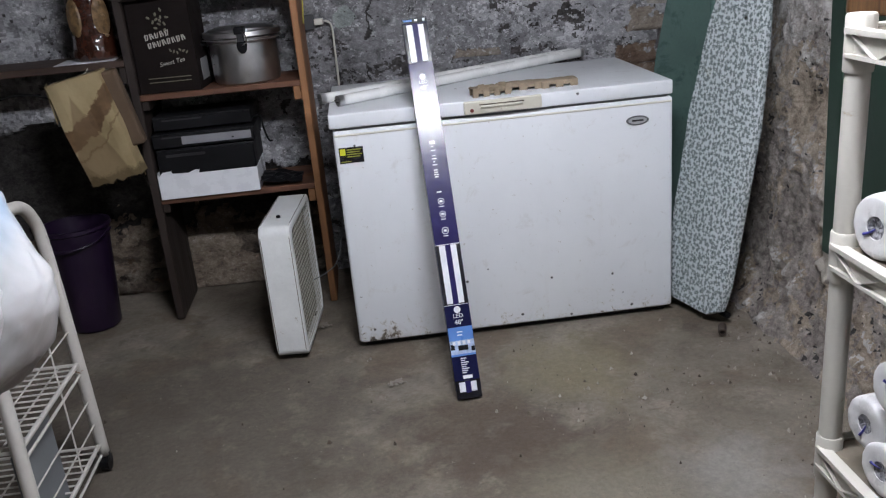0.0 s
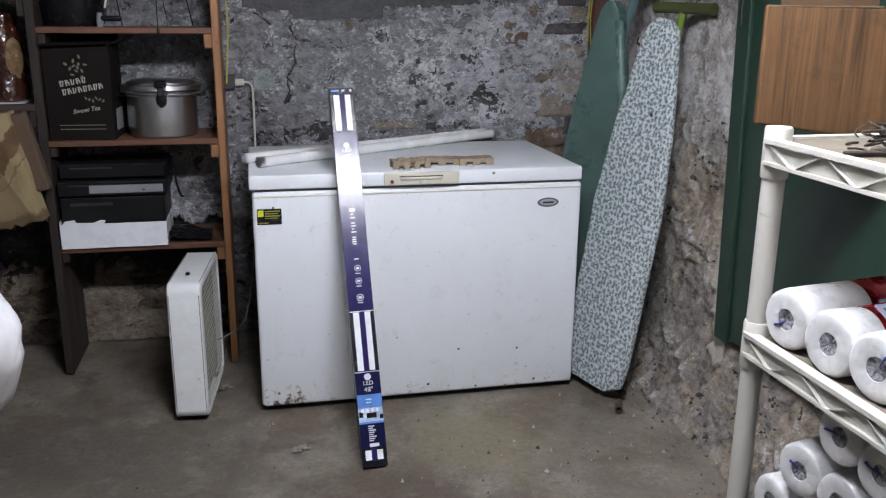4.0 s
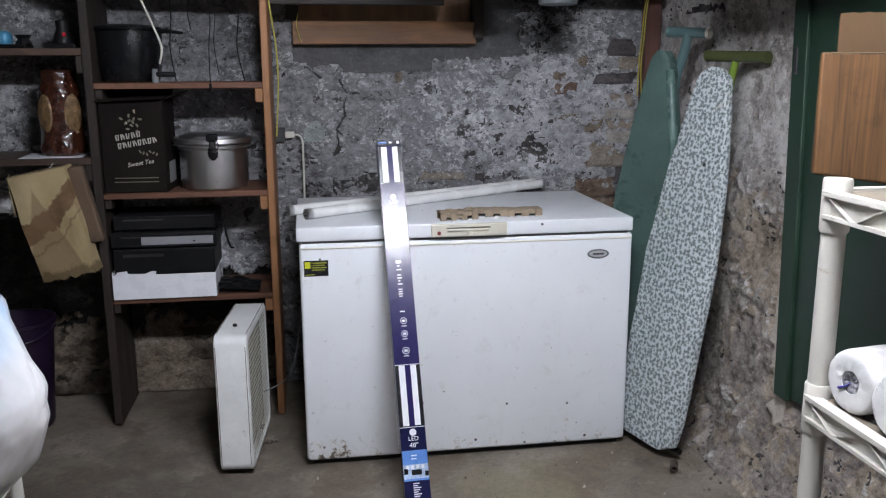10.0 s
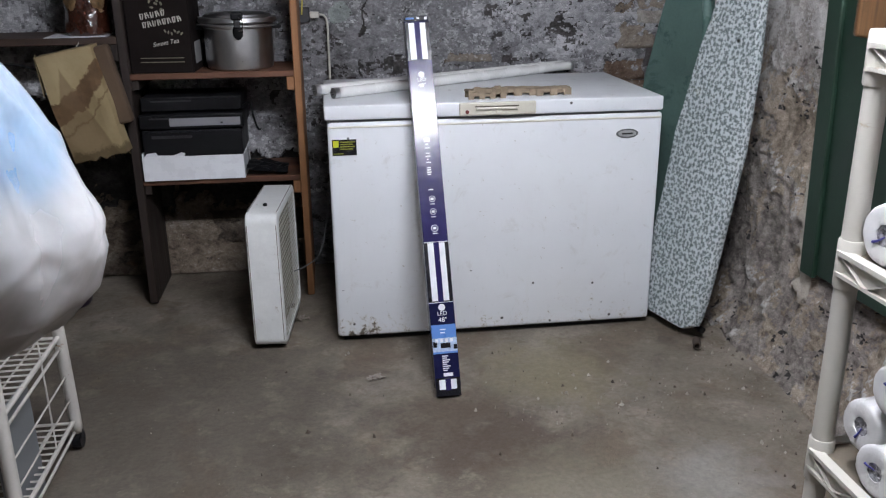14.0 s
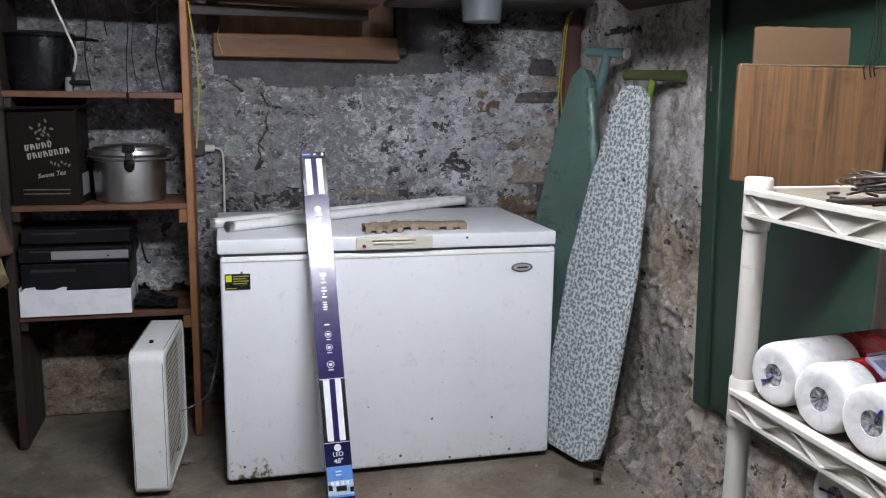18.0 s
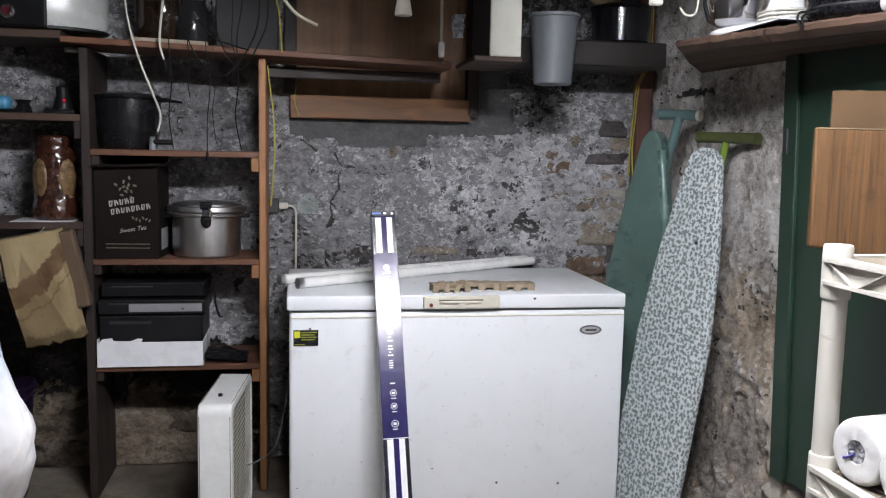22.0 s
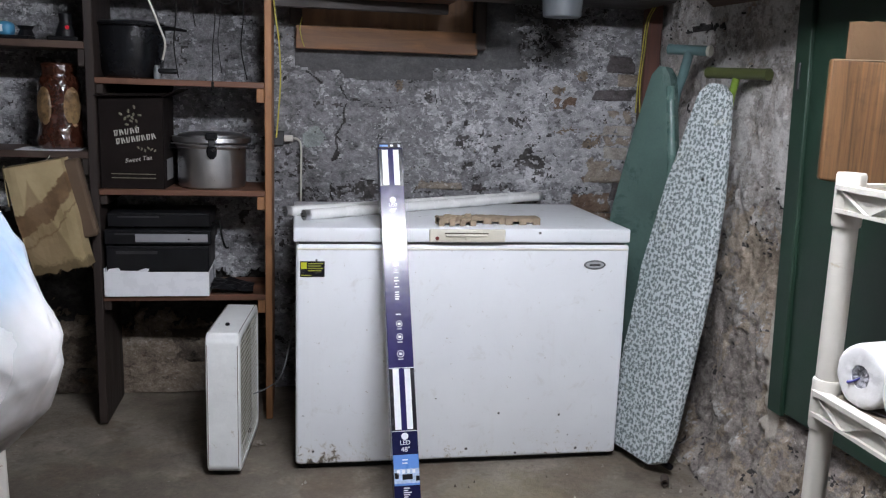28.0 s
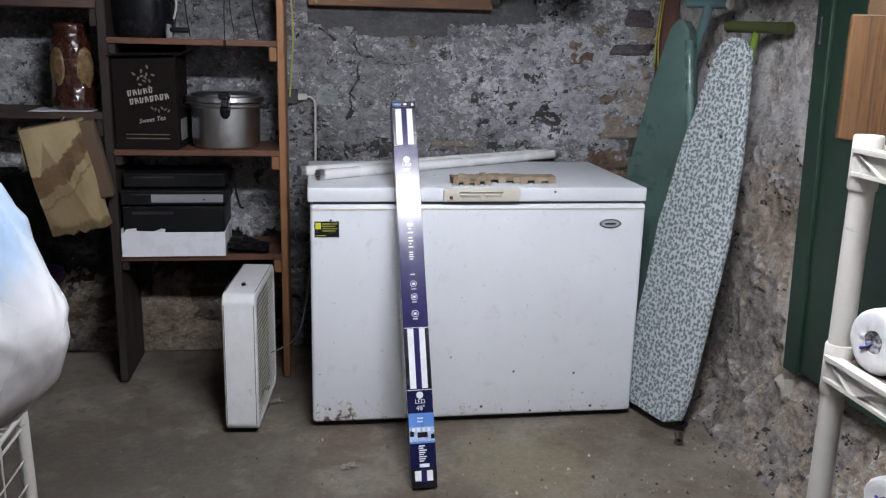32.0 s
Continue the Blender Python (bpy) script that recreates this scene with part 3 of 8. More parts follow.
M_BLACK = simple("black_plastic", (0.007, 0.007, 0.008), 0.45, vary=0.3, dirt=(0.022, 0.02, 0.018), dirt_at=0.68, spec=0.2)
M_DUST = simple("dusty_deck", (0.125, 0.104, 0.078), 0.85, vary=0.25, scale=12, dirt=(0.17, 0.14, 0.1), dirt_at=0.55)
M_DARK = simple("dark_metal", (0.03, 0.03, 0.032), 0.5, metal=0.3, vary=0.3, dirt=(0.08, 0.07, 0.06))
M_STEEL = simple("brushed_aluminium", (0.56, 0.56, 0.56), 0.36, metal=0.9, vary=0.14, dirt=(0.3, 0.29, 0.27), dirt_at=0.66)
M_CHROME = simple("chrome", (0.7, 0.7, 0.72), 0.15, metal=1.0, vary=0.05, bumpy=0)
M_SHELF = wood("dark_shelf_wood", (0.025, 0.015, 0.011), (0.075, 0.043, 0.03), "x", ring=0.4)
M_SHELFR = wood("reddish_shelf_edge", (0.06, 0.026, 0.015), (0.17, 0.072, 0.038), "x")
M_UPR = wood("orange_pine", (0.15, 0.065, 0.025), (0.33, 0.155, 0.064), "z")
M_UPRD = wood("dark_upright_wood", (0.01, 0.0065, 0.0055), (0.028, 0.017, 0.0125), "z")
M_PANEL = wood("varnished_pine_panel", (0.036, 0.0155, 0.0055), (0.148, 0.073, 0.0255), "z", rough=0.5, stretch=0.03, grain=85, coat=0.0, ring=0.4)
M_BOARD = wood("brown_board", (0.11, 0.058, 0.03), (0.225, 0.122, 0.062), "z", ring=0.7)
M_TRIM = wood("orange_trim", (0.125, 0.055, 0.021), (0.285, 0.135, 0.052), "x", stretch=0.08)
M_JOIST = wood("joist_wood", (0.2, 0.185, 0.185), (0.42, 0.4, 0.4), "x")
M_PLANK = wood("rough_dark_plank", (0.022, 0.0125, 0.009), (0.125, 0.068, 0.043), "y", rough=0.8)
M_GREEN = simple("green_door_paint", (0.0095, 0.031, 0.0178), 0.55, vary=0.3, scale=5, dirt=(0.03, 0.06, 0.045), dirt_at=0.66)
M_TEAL = simple("green_cotton_cover", (0.066, 0.112, 0.098), 0.42, vary=0.28, scale=4, bumpy=0.15, dirt=(0.046, 0.084, 0.073), dirt_at=0.56)
M_TEALSHEEN = simple("lighter_green_for_sheen", (0.1, 0.17, 0.15), 0.28, vary=0.3, scale=9, bumpy=0.2)
M_TEALM = simple("teal_enamel", (0.095, 0.16, 0.16), 0.4, vary=0.12)
M_OLIVE = simple("olive_rubber", (0.055, 0.065, 0.02), 0.55, vary=0.2)
M_GREENE = simple("lime_green_enamel", (0.13, 0.2, 0.025), 0.4, vary=0.2, dirt=(0.05, 0.06, 0.02))
M_CARD = simple("brown_cardboard", (0.083, 0.045, 0.018), 0.85, vary=0.1, scale=9)
M_STAINED = stained_mat()
M_PULP = simple("moulded_pulp", (0.27, 0.212, 0.148), 0.95, vary=0.18, scale=30, bumpy=0.5)
def gloss_print(name, col, rough):
    """Laminated carton print with fine cross scuffs."""
    m, nt, b = nodes_of(name)
    co = pos_of(nt)
    mp = nt.nodes.new("ShaderNodeMapping")
    mp.inputs["Scale"].default_value = (0.12, 1, 1)
    nt.links.new(co, mp.inputs["Vector"])
    scuff = noise_of(nt, mp.outputs[0], 150, 4, 0.6)
    nt.links.new(ramp(nt, noise_of(nt, co, 20, 5, 0.6), [(0.3, tuple(x * 0.85 for x in col)), (0.7, tuple(x * 1.15 for x in col))]), b.inputs["Base Color"])
    nt.links.new(ramp(nt, scuff, [(0.35, rough - 0.05), (0.65, rough + 0.09)]), b.inputs["Roughness"])
    b.inputs["Specular IOR Level"].default_value = 0.3
    bump(nt, b, scuff, 0.07, 0.002)
    return m


M_NAVY = gloss_print("navy_gloss_print", (0.010, 0.011, 0.045), 0.17)
M_PURP = gloss_print("indigo_gloss_print", (0.022, 0.018, 0.085), 0.17)
M_INK = simple("black_print", (0.01, 0.01, 0.014), 0.25, vary=0.1, coat=0.3, bumpy=0)
M_PRINTW = simple("white_print", (0.8, 0.81, 0.84), 0.3, vary=0.03, bumpy=0)
M_SKYB = simple("sky_blue_print", (0.1, 0.24, 0.6), 0.3, vary=0.1, bumpy=0)
M_YEL = simple("yellow_print", (0.6, 0.6, 0.03), 0.5, vary=0.1)
M_CREAM = simple("cream_plastic_trim", (0.6, 0.57, 0.48), 0.4, vary=0.06)
M_PURPLE = simple("purple_plastic", (0.014, 0.006, 0.022), 0.4, vary=0.15)
M_GREYP = simple("grey_plastic", (0.17, 0.18, 0.19), 0.5, vary=0.12)
M_CORDW = simple("white_cord", (0.5, 0.48, 0.42), 0.5, vary=0.08)
M_CORDB = simple("black_cord", (0.008, 0.008, 0.008), 0.8, spec=0.15)
M_CORDY = simple("yellow_cord", (0.4, 0.34, 0.05), 0.5)
M_CYAN = simple("cyan_cord", (0.008, 0.056, 0.115), 0.5)
M_TUBE = simple("frosted_tube_glass", (0.74, 0.74, 0.72), 0.25, vary=0.05)
M_WIRE = simple("white_coated_wire", (0.52, 0.5, 0.46), 0.45, vary=0.1, dirt=(0.25, 0.14, 0.07), dirt_at=0.63)

# ---- mesh tools ----


def part(name, bm, mat, parent=None, label="", smooth=False, m=None):
    me = bpy.data.meshes.new(name)
    bmesh.ops.recalc_face_normals(bm, faces=bm.faces)
    if smooth:
        for f in bm.faces:
            f.smooth = True
    bm.to_mesh(me)
    bm.free()
    for mm in (mat if isinstance(mat, (list, tuple)) else [mat]):
        me.materials.append(mm)
    ob = new(name, me)
    if parent is not None:
        ob.parent = parent
    if m is not None:
        ob.matrix_basis = m
    if label:
        tagged(ob, label)
    if smooth == "angle":
        me.set_sharp_from_angle(angle=radians(40))
    return ob


def thing(name, label, category, m=None, group="", kind=""):
    ob = new(name)
    ob.empty_display_size = 0.05
    if m is not None:
        ob.matrix_basis = m
    return tagged(ob, label, category, group, kind)


def box(x0, x1, y0, y1, z0, z1, bev=0.0, seg=2, bm=None):
    bm = bm or bmesh.new()
    g = bmesh.ops.create_cube(bm, size=1)
    vs = g["verts"]
    bmesh.ops.transform(bm, verts=vs, matrix=Matrix.LocRotScale(((x0 + x1) / 2, (y0 + y1) / 2, (z0 + z1) / 2), None, (x1 - x0, y1 - y0, z1 - z0)))
    if bev:
        es = list({e for v in vs for e in v.link_edges})
        bmesh.ops.bevel(bm, geom=es, offset=bev, segments=seg, profile=0.5, affect="EDGES")
    return bm


def lathe(profile, n=24, bm=None, at=(0, 0, 0), sx=1.0, sy=1.0, cap=True):
    """A turned form from (radius, height) pairs."""
    bm = bm or bmesh.new()
    rings = []
    for r, z in profile:
        rings.append([bm.verts.new((at[0] + r * sx * math.cos(2 * math.pi * i / n), at[1] + r * sy * math.sin(2 * math.pi * i / n), at[2] + z)) for i in range(n)])
    for a, b in zip(rings, rings[1:]):
        for i in range(n):
            bm.faces.new((a[i], a[(i + 1) % n], b[(i + 1) % n], b[i]))
    if cap:
        bm.faces.new(rings[0])
        bm.faces.new(rings[-1])
    return bm


def rod(pts, r, n=8, bm=None, closed=False, radii=None):
    """A round bar through points."""
    bm = bm or bmesh.new()
    pts = [Vector(p) for p in pts]
    rings = []
    up = None
    for i, p in enumerate(pts):
        d = (pts[min(i + 1, len(pts) - 1)] - pts[max(i - 1, 0)])
        d = d.normalized() if d.length > 1e-9 else Vector((0, 0, 1))
        if up is None:
            up = d.orthogonal().normalized()
        up = (up - d * up.dot(d))
        up = up.normalized() if up.length > 1e-6 else d.orthogonal().normalized()
        w = d.cross(up)
        rr = radii[i] if radii else r
        rings.append([bm.verts.new(p + (up * math.cos(2 * math.pi * k / n) + w * math.sin(2 * math.pi * k / n)) * rr) for k in range(n)])
    for a, b in zip(rings, rings[1:]):
        for k in range(n):
            bm.faces.new((a[k], a[(k + 1) % n], b[(k + 1) % n], b[k]))
    bm.faces.new(rings[0])
    bm.faces.new(rings[-1])
    return bm


def spline(pts, n=8):
    """Smooth points through the given ones."""
    P = [Vector(p) for p in pts]
    out = []
    for i in range(len(P) - 1):
        a, b, c, d = P[max(i - 1, 0)], P[i], P[i + 1], P[min(i + 2, len(P) - 1)]
        for k in range(n):
            t = k / n
            out.append(0.5 * ((2 * b) + (c - a) * t + (2 * a - 5 * b + 4 * c - d) * t * t + (3 * b - a - 3 * c + d) * t ** 3))
    out.append(P[-1])
    return out


def text_part(body, size, mat, parent, m, name="lettering", label="", depth=0.0005, shear=0.0):
    cu = bpy.data.curves.new(name, "FONT")
    cu.body, cu.size, cu.align_x, cu.align_y, cu.extrude, cu.shear = body, size, "CENTER", "CENTER", depth, shear
    tmp = bpy.data.objects.new(name, cu)
    scene.collection.objects.link(tmp)
    me = bpy.data.meshes.new_from_object(tmp.evaluated_get(bpy.context.evaluated_depsgraph_get()))
    bpy.data.objects.remove(tmp)
    me.materials.clear()
    me.materials.append(mat)
    ob = new(name, me)
    ob.parent = parent
    ob.matrix_basis = m
    if label:
        tagged(ob, label)
    return ob


RND = random.Random(7)

# ---- structure ----
WALL_Y = 0.86


def wall_x(y, z):
    """The inner face of the side wall, which leans in and swells at its foot."""
    return 1.62 - 0.055 * (0.85 - y) - 0.13 * math.exp(-max(z, 0) / 0.22)


bm = bmesh.new()
NX, NY = 90, 110
grid = [[bm.verts.new((-2.4 + 4.4 * i / NX, -5.6 + 6.8 * j / NY, 0.006 * (noise.noise(Vector((-2.4 + 4.4 * i / NX, 6.8 * j / NY, 0)) * 1.7)) + 0.003 * noise.noise(Vector((4.4 * i / NX, 6.8 * j / NY, 4)) * 6))) for j in range(NY + 1)] for i in range(NX + 1)]
for i in range(NX):
    for j in range(NY):
        bm.faces.new((grid[i][j], grid[i + 1][j], grid[i + 1][j + 1], grid[i][j + 1]))
bmesh.ops.translate(bm, verts=bm.verts, vec=(0, 0, -0.007))
tagged(part("floor", bm, M_FLOOR, smooth=True), "worn brown-grey concrete cellar floor with stains, grit and shade painted on the left", "floor", kind="structure")


def lattice(u, z, seed):
    tab = np.random.RandomState(seed).rand(64, 64)
    iu, iz = np.floor(u).astype(int), np.floor(z).astype(int)
    fu, fz = u - iu, z - iz
    fu, fz = fu * fu * (3 - 2 * fu), fz * fz * (3 - 2 * fz)
    a, b = tab[iu % 64, iz % 64], tab[(iu + 1) % 64, iz % 64]
    c, d = tab[iu % 64, (iz + 1) % 64], tab[(iu + 1) % 64, (iz + 1) % 64]
    return (a * (1 - fu) + b * fu) * (1 - fz) + (c * (1 - fu) + d * fu) * fz


def cloud(u, z, freq, octaves, seed, gain=0.55):
    """Layered noise over a wall, of mean 0 and spread 1."""
    tot, amp = 0.0, 1.0
    for k in range(octaves):
        t = 0.7 + 1.3 * k
        p, q = u * math.cos(t) - z * math.sin(t), u * math.sin(t) + z * math.cos(t)
        tot = tot + amp * (lattice(p * freq * 2 ** k + 17.3 * k, q * freq * 2 ** k + 5.1 * k, seed + k) - 0.5)
        amp *= gain
    return tot / tot.std()


def blots(u, z, spots):
    """1 at the heart of each spot (u, z, half width, half height), falling to 0 at twice that."""
    out = np.zeros_like(u)
    for a, b, ra, rb in spots:
        out = np.maximum(out, np.clip(2 - np.sqrt(((u - a) / ra) ** 2 + ((z - b) / rb) ** 2), 0, 1))
    return out


def near_lines(u, z, lines):
    """The distance to the nearest of some broken lines."""
    best = np.full_like(u, 9.0)
    for line in lines:
        for (a, b), (c, d) in zip(line, line[1:]):
            t = np.clip(((u - a) * (c - a) + (z - b) * (d - b)) / ((c - a) ** 2 + (d - b) ** 2), 0, 1)
            best = np.minimum(best, np.hypot(u - a - t * (c - a), z - b - t * (d - b)))
    return best


def wall_skin(parent, name, fx, u0, u1, z0, z1, step, fields, mats, label):
    """The coats of a wall as one fine sheet; fields(u, z) gives relief and coat, fx(u, z, d) the place."""
    nu, nz = int((u1 - u0) / step), int((z1 - z0) / step)
    U, Z = np.meshgrid(np.linspace(u0, u1, nu + 1), np.linspace(z0, z1, nz + 1), indexing="ij")
    H, coat = fields(U, Z)
    x, y, z = fx(U, Z, H)
    n = nz + 1
    base = (np.arange(nu)[:, None] * n + np.arange(nz)[None, :]).ravel()
    quads = np.stack([base, base + n, base + n + 1, base + 1], 1)
    me = bpy.data.meshes.new(name)
    me.from_pydata(np.stack([np.broadcast_to(x, U.shape).ravel(), np.broadcast_to(y, U.shape).ravel(), np.broadcast_to(z, U.shape).ravel()], 1).tolist(), [], quads.tolist())
    for m in mats:
        me.materials.append(m)
    me.polygons.foreach_set("material_index", coat[:-1, :-1].ravel().astype(np.int32))
    me.polygons.foreach_set("use_smooth", np.ones(len(quads), dtype=bool))
    me.update()
    ob = new(name, me)
    ob.parent = parent
    return tagged(ob, label)


def back_at(u, z, d):
    return (u, WALL_Y - d, z)


def side_at(u, z, d):
    return (1.62 - 0.055 * (0.85 - u) - 0.13 * np.exp(-np.maximum(z, 0) / 0.22) - d, u, z)


def plain_core(name, x0, x1, y0, y1, label):
    return tagged(part(name, box(x0, x1, y0, y1, -0.05, 2.3), M_BARE), label, "wall", kind="structure")


wall_back = plain_core("wall_north", -2.3, 1.9, WALL_Y + 0.06, WALL_Y + 0.26, "rubble stone cellar wall with flaking grey whitewash")
wall_side = plain_core("wall_east", 1.68, 1.9, -5.5, WALL_Y + 0.06, "uneven rubble stone side wall with flaking whitewash")

# open joints of the back wall, and the places where the limewash has fallen off it
JOINTS = [[(0.193, 1.40), (0.201, 1.331), (0.229, 1.267), (0.207, 1.245), (0.211, 1.176), (0.174, 1.123), (0.17, 1.052), (0.148, 1.016), (0.159, 0.936), (0.146, 0.85)],
          [(0.229, 1.267), (0.371, 1.268), (0.425, 1.252), (0.515, 1.264)], [(0.038, 1.378), (0.075, 1.352), (0.1, 1.335)], [(0.174, 1.123), (0.195, 1.095)], [(0.33, 1.285), (0.40, 1.258)]]
SEAMS = [[(0.588, 1.36), (0.605, 1.188), (0.604, 1.10), (0.613, 0.93)], [(0.16, 0.935), (0.25, 0.93), (0.36, 0.94)], [(0.85, 1.29), (0.885, 1.24)], [(0.93, 1.19), (0.965, 1.16)], [(0.90, 1.18), (0.915, 1.22)], [(1.09, 1.30), (1.115, 1.325)]]
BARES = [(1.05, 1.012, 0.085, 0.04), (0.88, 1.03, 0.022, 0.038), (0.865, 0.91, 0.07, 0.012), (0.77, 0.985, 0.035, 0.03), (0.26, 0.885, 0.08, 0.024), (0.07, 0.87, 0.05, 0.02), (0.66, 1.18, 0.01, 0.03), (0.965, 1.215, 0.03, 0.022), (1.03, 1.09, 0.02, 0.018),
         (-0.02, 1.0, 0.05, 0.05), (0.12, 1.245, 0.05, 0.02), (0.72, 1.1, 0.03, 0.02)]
TANS = [(0.63, 0.915, 0.075, 0.012), (0.44, 1.335, 0.02, 0.018), (1.25, 1.405, 0.03, 0.018), (1.19, 1.17, 0.06, 0.015), (1.16, 1.335, 0.03, 0.012), (1.3, 1.13, 0.03, 0.03)]


# Smooth dark slab below the window: soot, with beam shade painted in.
def shaded_slab(U, Z, edge):
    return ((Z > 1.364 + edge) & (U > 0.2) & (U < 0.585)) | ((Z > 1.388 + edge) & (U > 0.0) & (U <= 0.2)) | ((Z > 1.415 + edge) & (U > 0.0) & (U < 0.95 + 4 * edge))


def back_fields(U, Z):
    u, z = U + 0.008 * cloud(U, Z, 12, 4, 1), Z + 0.006 * cloud(U, Z, 12, 4, 2)
    big, mid, fine = cloud(u, z, 2.3, 3, 11), cloud(u, z * 1.35, 9, 5, 21, 0.66), cloud(u, z * 1.2, 36, 4, 31, 0.72)
    flake = 0.7 * cloud(u, z * 2.1, 15, 5, 41, 0.7) + 0.75 * cloud(u, z * 1.2, 42, 4, 51, 0.75)
    # Pale wash by the corner, spread wider to make up for light there.
    thick = 1.25 * np.exp(-((U - 1.14) / 0.4) ** 2 - ((Z - 1.2) / 0.34) ** 2) + 0.2 * np.exp(-((U - 0.5) / 0.2) ** 2 - ((Z - 1.12) / 0.13) ** 2) - 0.22 * (U < 0.6)
    coat = np.ones(U.shape, dtype=int)
    coat[0.5 * mid + 0.75 * fine + 0.35 * big + 1.7 * thick > 1.1] = 2
    teal = np.hypot((U - 0.078) / 0.05, (Z - 1.108) / 0.042) + 0.2 * mid < 1
    coat[teal] = 5
    coat[flake + 2.3 * blots(u, z, TANS) > 2.35] = 3
    # Coat 0 also gathers towards the top, right of the window.
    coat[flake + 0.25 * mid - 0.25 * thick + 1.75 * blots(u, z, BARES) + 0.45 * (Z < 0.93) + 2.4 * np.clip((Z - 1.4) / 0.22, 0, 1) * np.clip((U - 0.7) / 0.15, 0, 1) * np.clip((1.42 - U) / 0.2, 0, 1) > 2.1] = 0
    slab = shaded_slab(U, Z, 0.006 * mid + 0.003 * fine)
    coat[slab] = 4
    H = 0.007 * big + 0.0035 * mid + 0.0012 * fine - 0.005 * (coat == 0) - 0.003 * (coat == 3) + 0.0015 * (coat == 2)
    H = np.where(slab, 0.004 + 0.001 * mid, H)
    wide = np.clip(0.0018 + 0.0022 * cloud(U, Z, 11, 3, 61), 0.0, 0.007)
    gap = near_lines(u, z, JOINTS)
    seam = near_lines(u, z, SEAMS)
    H -= 0.013 * np.exp(-(gap / 0.0065) ** 2) + 0.006 * np.exp(-(seam / 0.009) ** 2)
    coat[(gap < wide) | (seam < wide * 0.8 + 0.0012 * fine - 0.0015)] = 6
    return np.clip(H, -0.045, 0.03), coat


def shelf_wall_fields(U, Z):
    u, z = U + 0.008 * cloud(U, Z, 12, 4, 3), Z + 0.006 * cloud(U, Z, 12, 4, 4)
    big, mid, fine = cloud(u, z, 2.3, 3, 14), cloud(u, z * 1.35, 8, 5, 24, 0.62), cloud(u, z * 1.2, 34, 4, 34, 0.7)
    coat = np.ones(U.shape, dtype=int)
    coat[0.6 * mid + 0.6 * fine + 0.5 * big > 0.1] = 2
    flake = 0.75 * cloud(u, z * 1.3, 11, 5, 44, 0.66) + 0.6 * cloud(u, z, 45, 3, 54, 0.7)
    coat[flake > 1.85] = 0
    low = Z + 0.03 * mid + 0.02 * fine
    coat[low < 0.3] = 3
    # Wall under the shelves set back; its deep shade is put in by coat.
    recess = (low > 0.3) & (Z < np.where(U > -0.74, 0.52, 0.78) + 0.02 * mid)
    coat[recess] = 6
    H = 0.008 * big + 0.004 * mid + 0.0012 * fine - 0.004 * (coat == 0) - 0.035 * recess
    return np.clip(H, -0.055, 0.03), coat


COATS = (M_BARE, M_GREYW, M_PALEW, M_TANW, M_SHADESLAB, M_TEALW, M_JOINTSHADE)
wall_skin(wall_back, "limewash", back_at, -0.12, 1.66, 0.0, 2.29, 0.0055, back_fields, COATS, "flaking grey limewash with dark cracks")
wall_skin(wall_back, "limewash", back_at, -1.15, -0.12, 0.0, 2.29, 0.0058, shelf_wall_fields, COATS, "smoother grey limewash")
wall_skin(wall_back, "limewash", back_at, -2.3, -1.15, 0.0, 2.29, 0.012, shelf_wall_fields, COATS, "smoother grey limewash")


HOLE = (0.45, 1.6)


def side_fields(U, Z):
    u, z = U + 0.012 * cloud(U, Z, 10, 4, 5), Z + 0.01 * cloud(U, Z, 10, 4, 6)
    big, mid, fine = cloud(u, z, 2.6, 3, 15), cloud(u, z, 8, 5, 25, 0.64), cloud(u, z, 30, 4, 35, 0.72)
    high = np.clip((Z - 0.78) / 0.32, 0, 1)
    other = 0.75 * cloud(u, z, 7, 5, 45, 0.62) + 0.35 * fine
    coat = np.zeros(U.shape, dtype=int)
    coat[other + 1.5 * np.exp(-((Z - 0.74) / 0.17) ** 2) + 0.9 * np.exp(-((U + 0.36) / 0.07) ** 2) > 0.22] = 1
    coat[0.55 * mid + 0.4 * fine + 0.3 * big + 2.6 * high > 1.25] = 3
    coat[0.6 * mid + 0.45 * fine + 0.35 * other + 1.9 * high > 1.65] = 2
    coat[0.7 * cloud(u, z, 16, 5, 55, 0.7) + 0.7 * cloud(u, z, 55, 3, 65, 0.7) > 2.35 - 0.4 * (1 - high)] = 4
    coat[np.hypot((U - HOLE[0]) / 0.15, (Z - HOLE[1]) / 0.02) + 0.3 * mid < 1] = 4
    edging = (U > -0.51) & (U < -0.39 + 0.016 * mid + 0.008 * fine) & (Z > 0.3 + 0.03 * mid)
    beyond = (U < -1.325 - 0.006 * mid) & (Z > 0.42 + 0.05 * mid)
    coat[beyond & (0.5 * mid + 0.5 * fine > -0.75)] = 2
    coat[beyond & (U > -1.348 + 0.006 * fine)] = 5
    hollow = (U < -1.412 + 0.008 * mid) & (U > -1.62) & (Z < 1.08 + 0.04 * big) & (Z > 0.2)
    coat[hollow] = 4
    coat[edging] = 5
    rough = 1.0 - 0.5 * high
    H = rough * (0.011 * big + 0.005 * mid + 0.0034 * fine) - 0.006 * (coat == 4) + 0.002 * (coat == 2)
    lumps = np.abs(cloud(u, z * 1.4, 5.5, 3, 75))
    H -= 0.006 * rough * np.exp(-(lumps / 0.22) ** 2)
    H = np.where(edging, 0.014 + 0.0015 * mid, H)
    H = np.where((U < -0.47) & (U > -1.318) & (Z > 0.36), np.minimum(H, 0.0) - 0.03, H)
    H = np.where(hollow, H - 0.045, H)
    return np.clip(H, -0.06, 0.035), coat


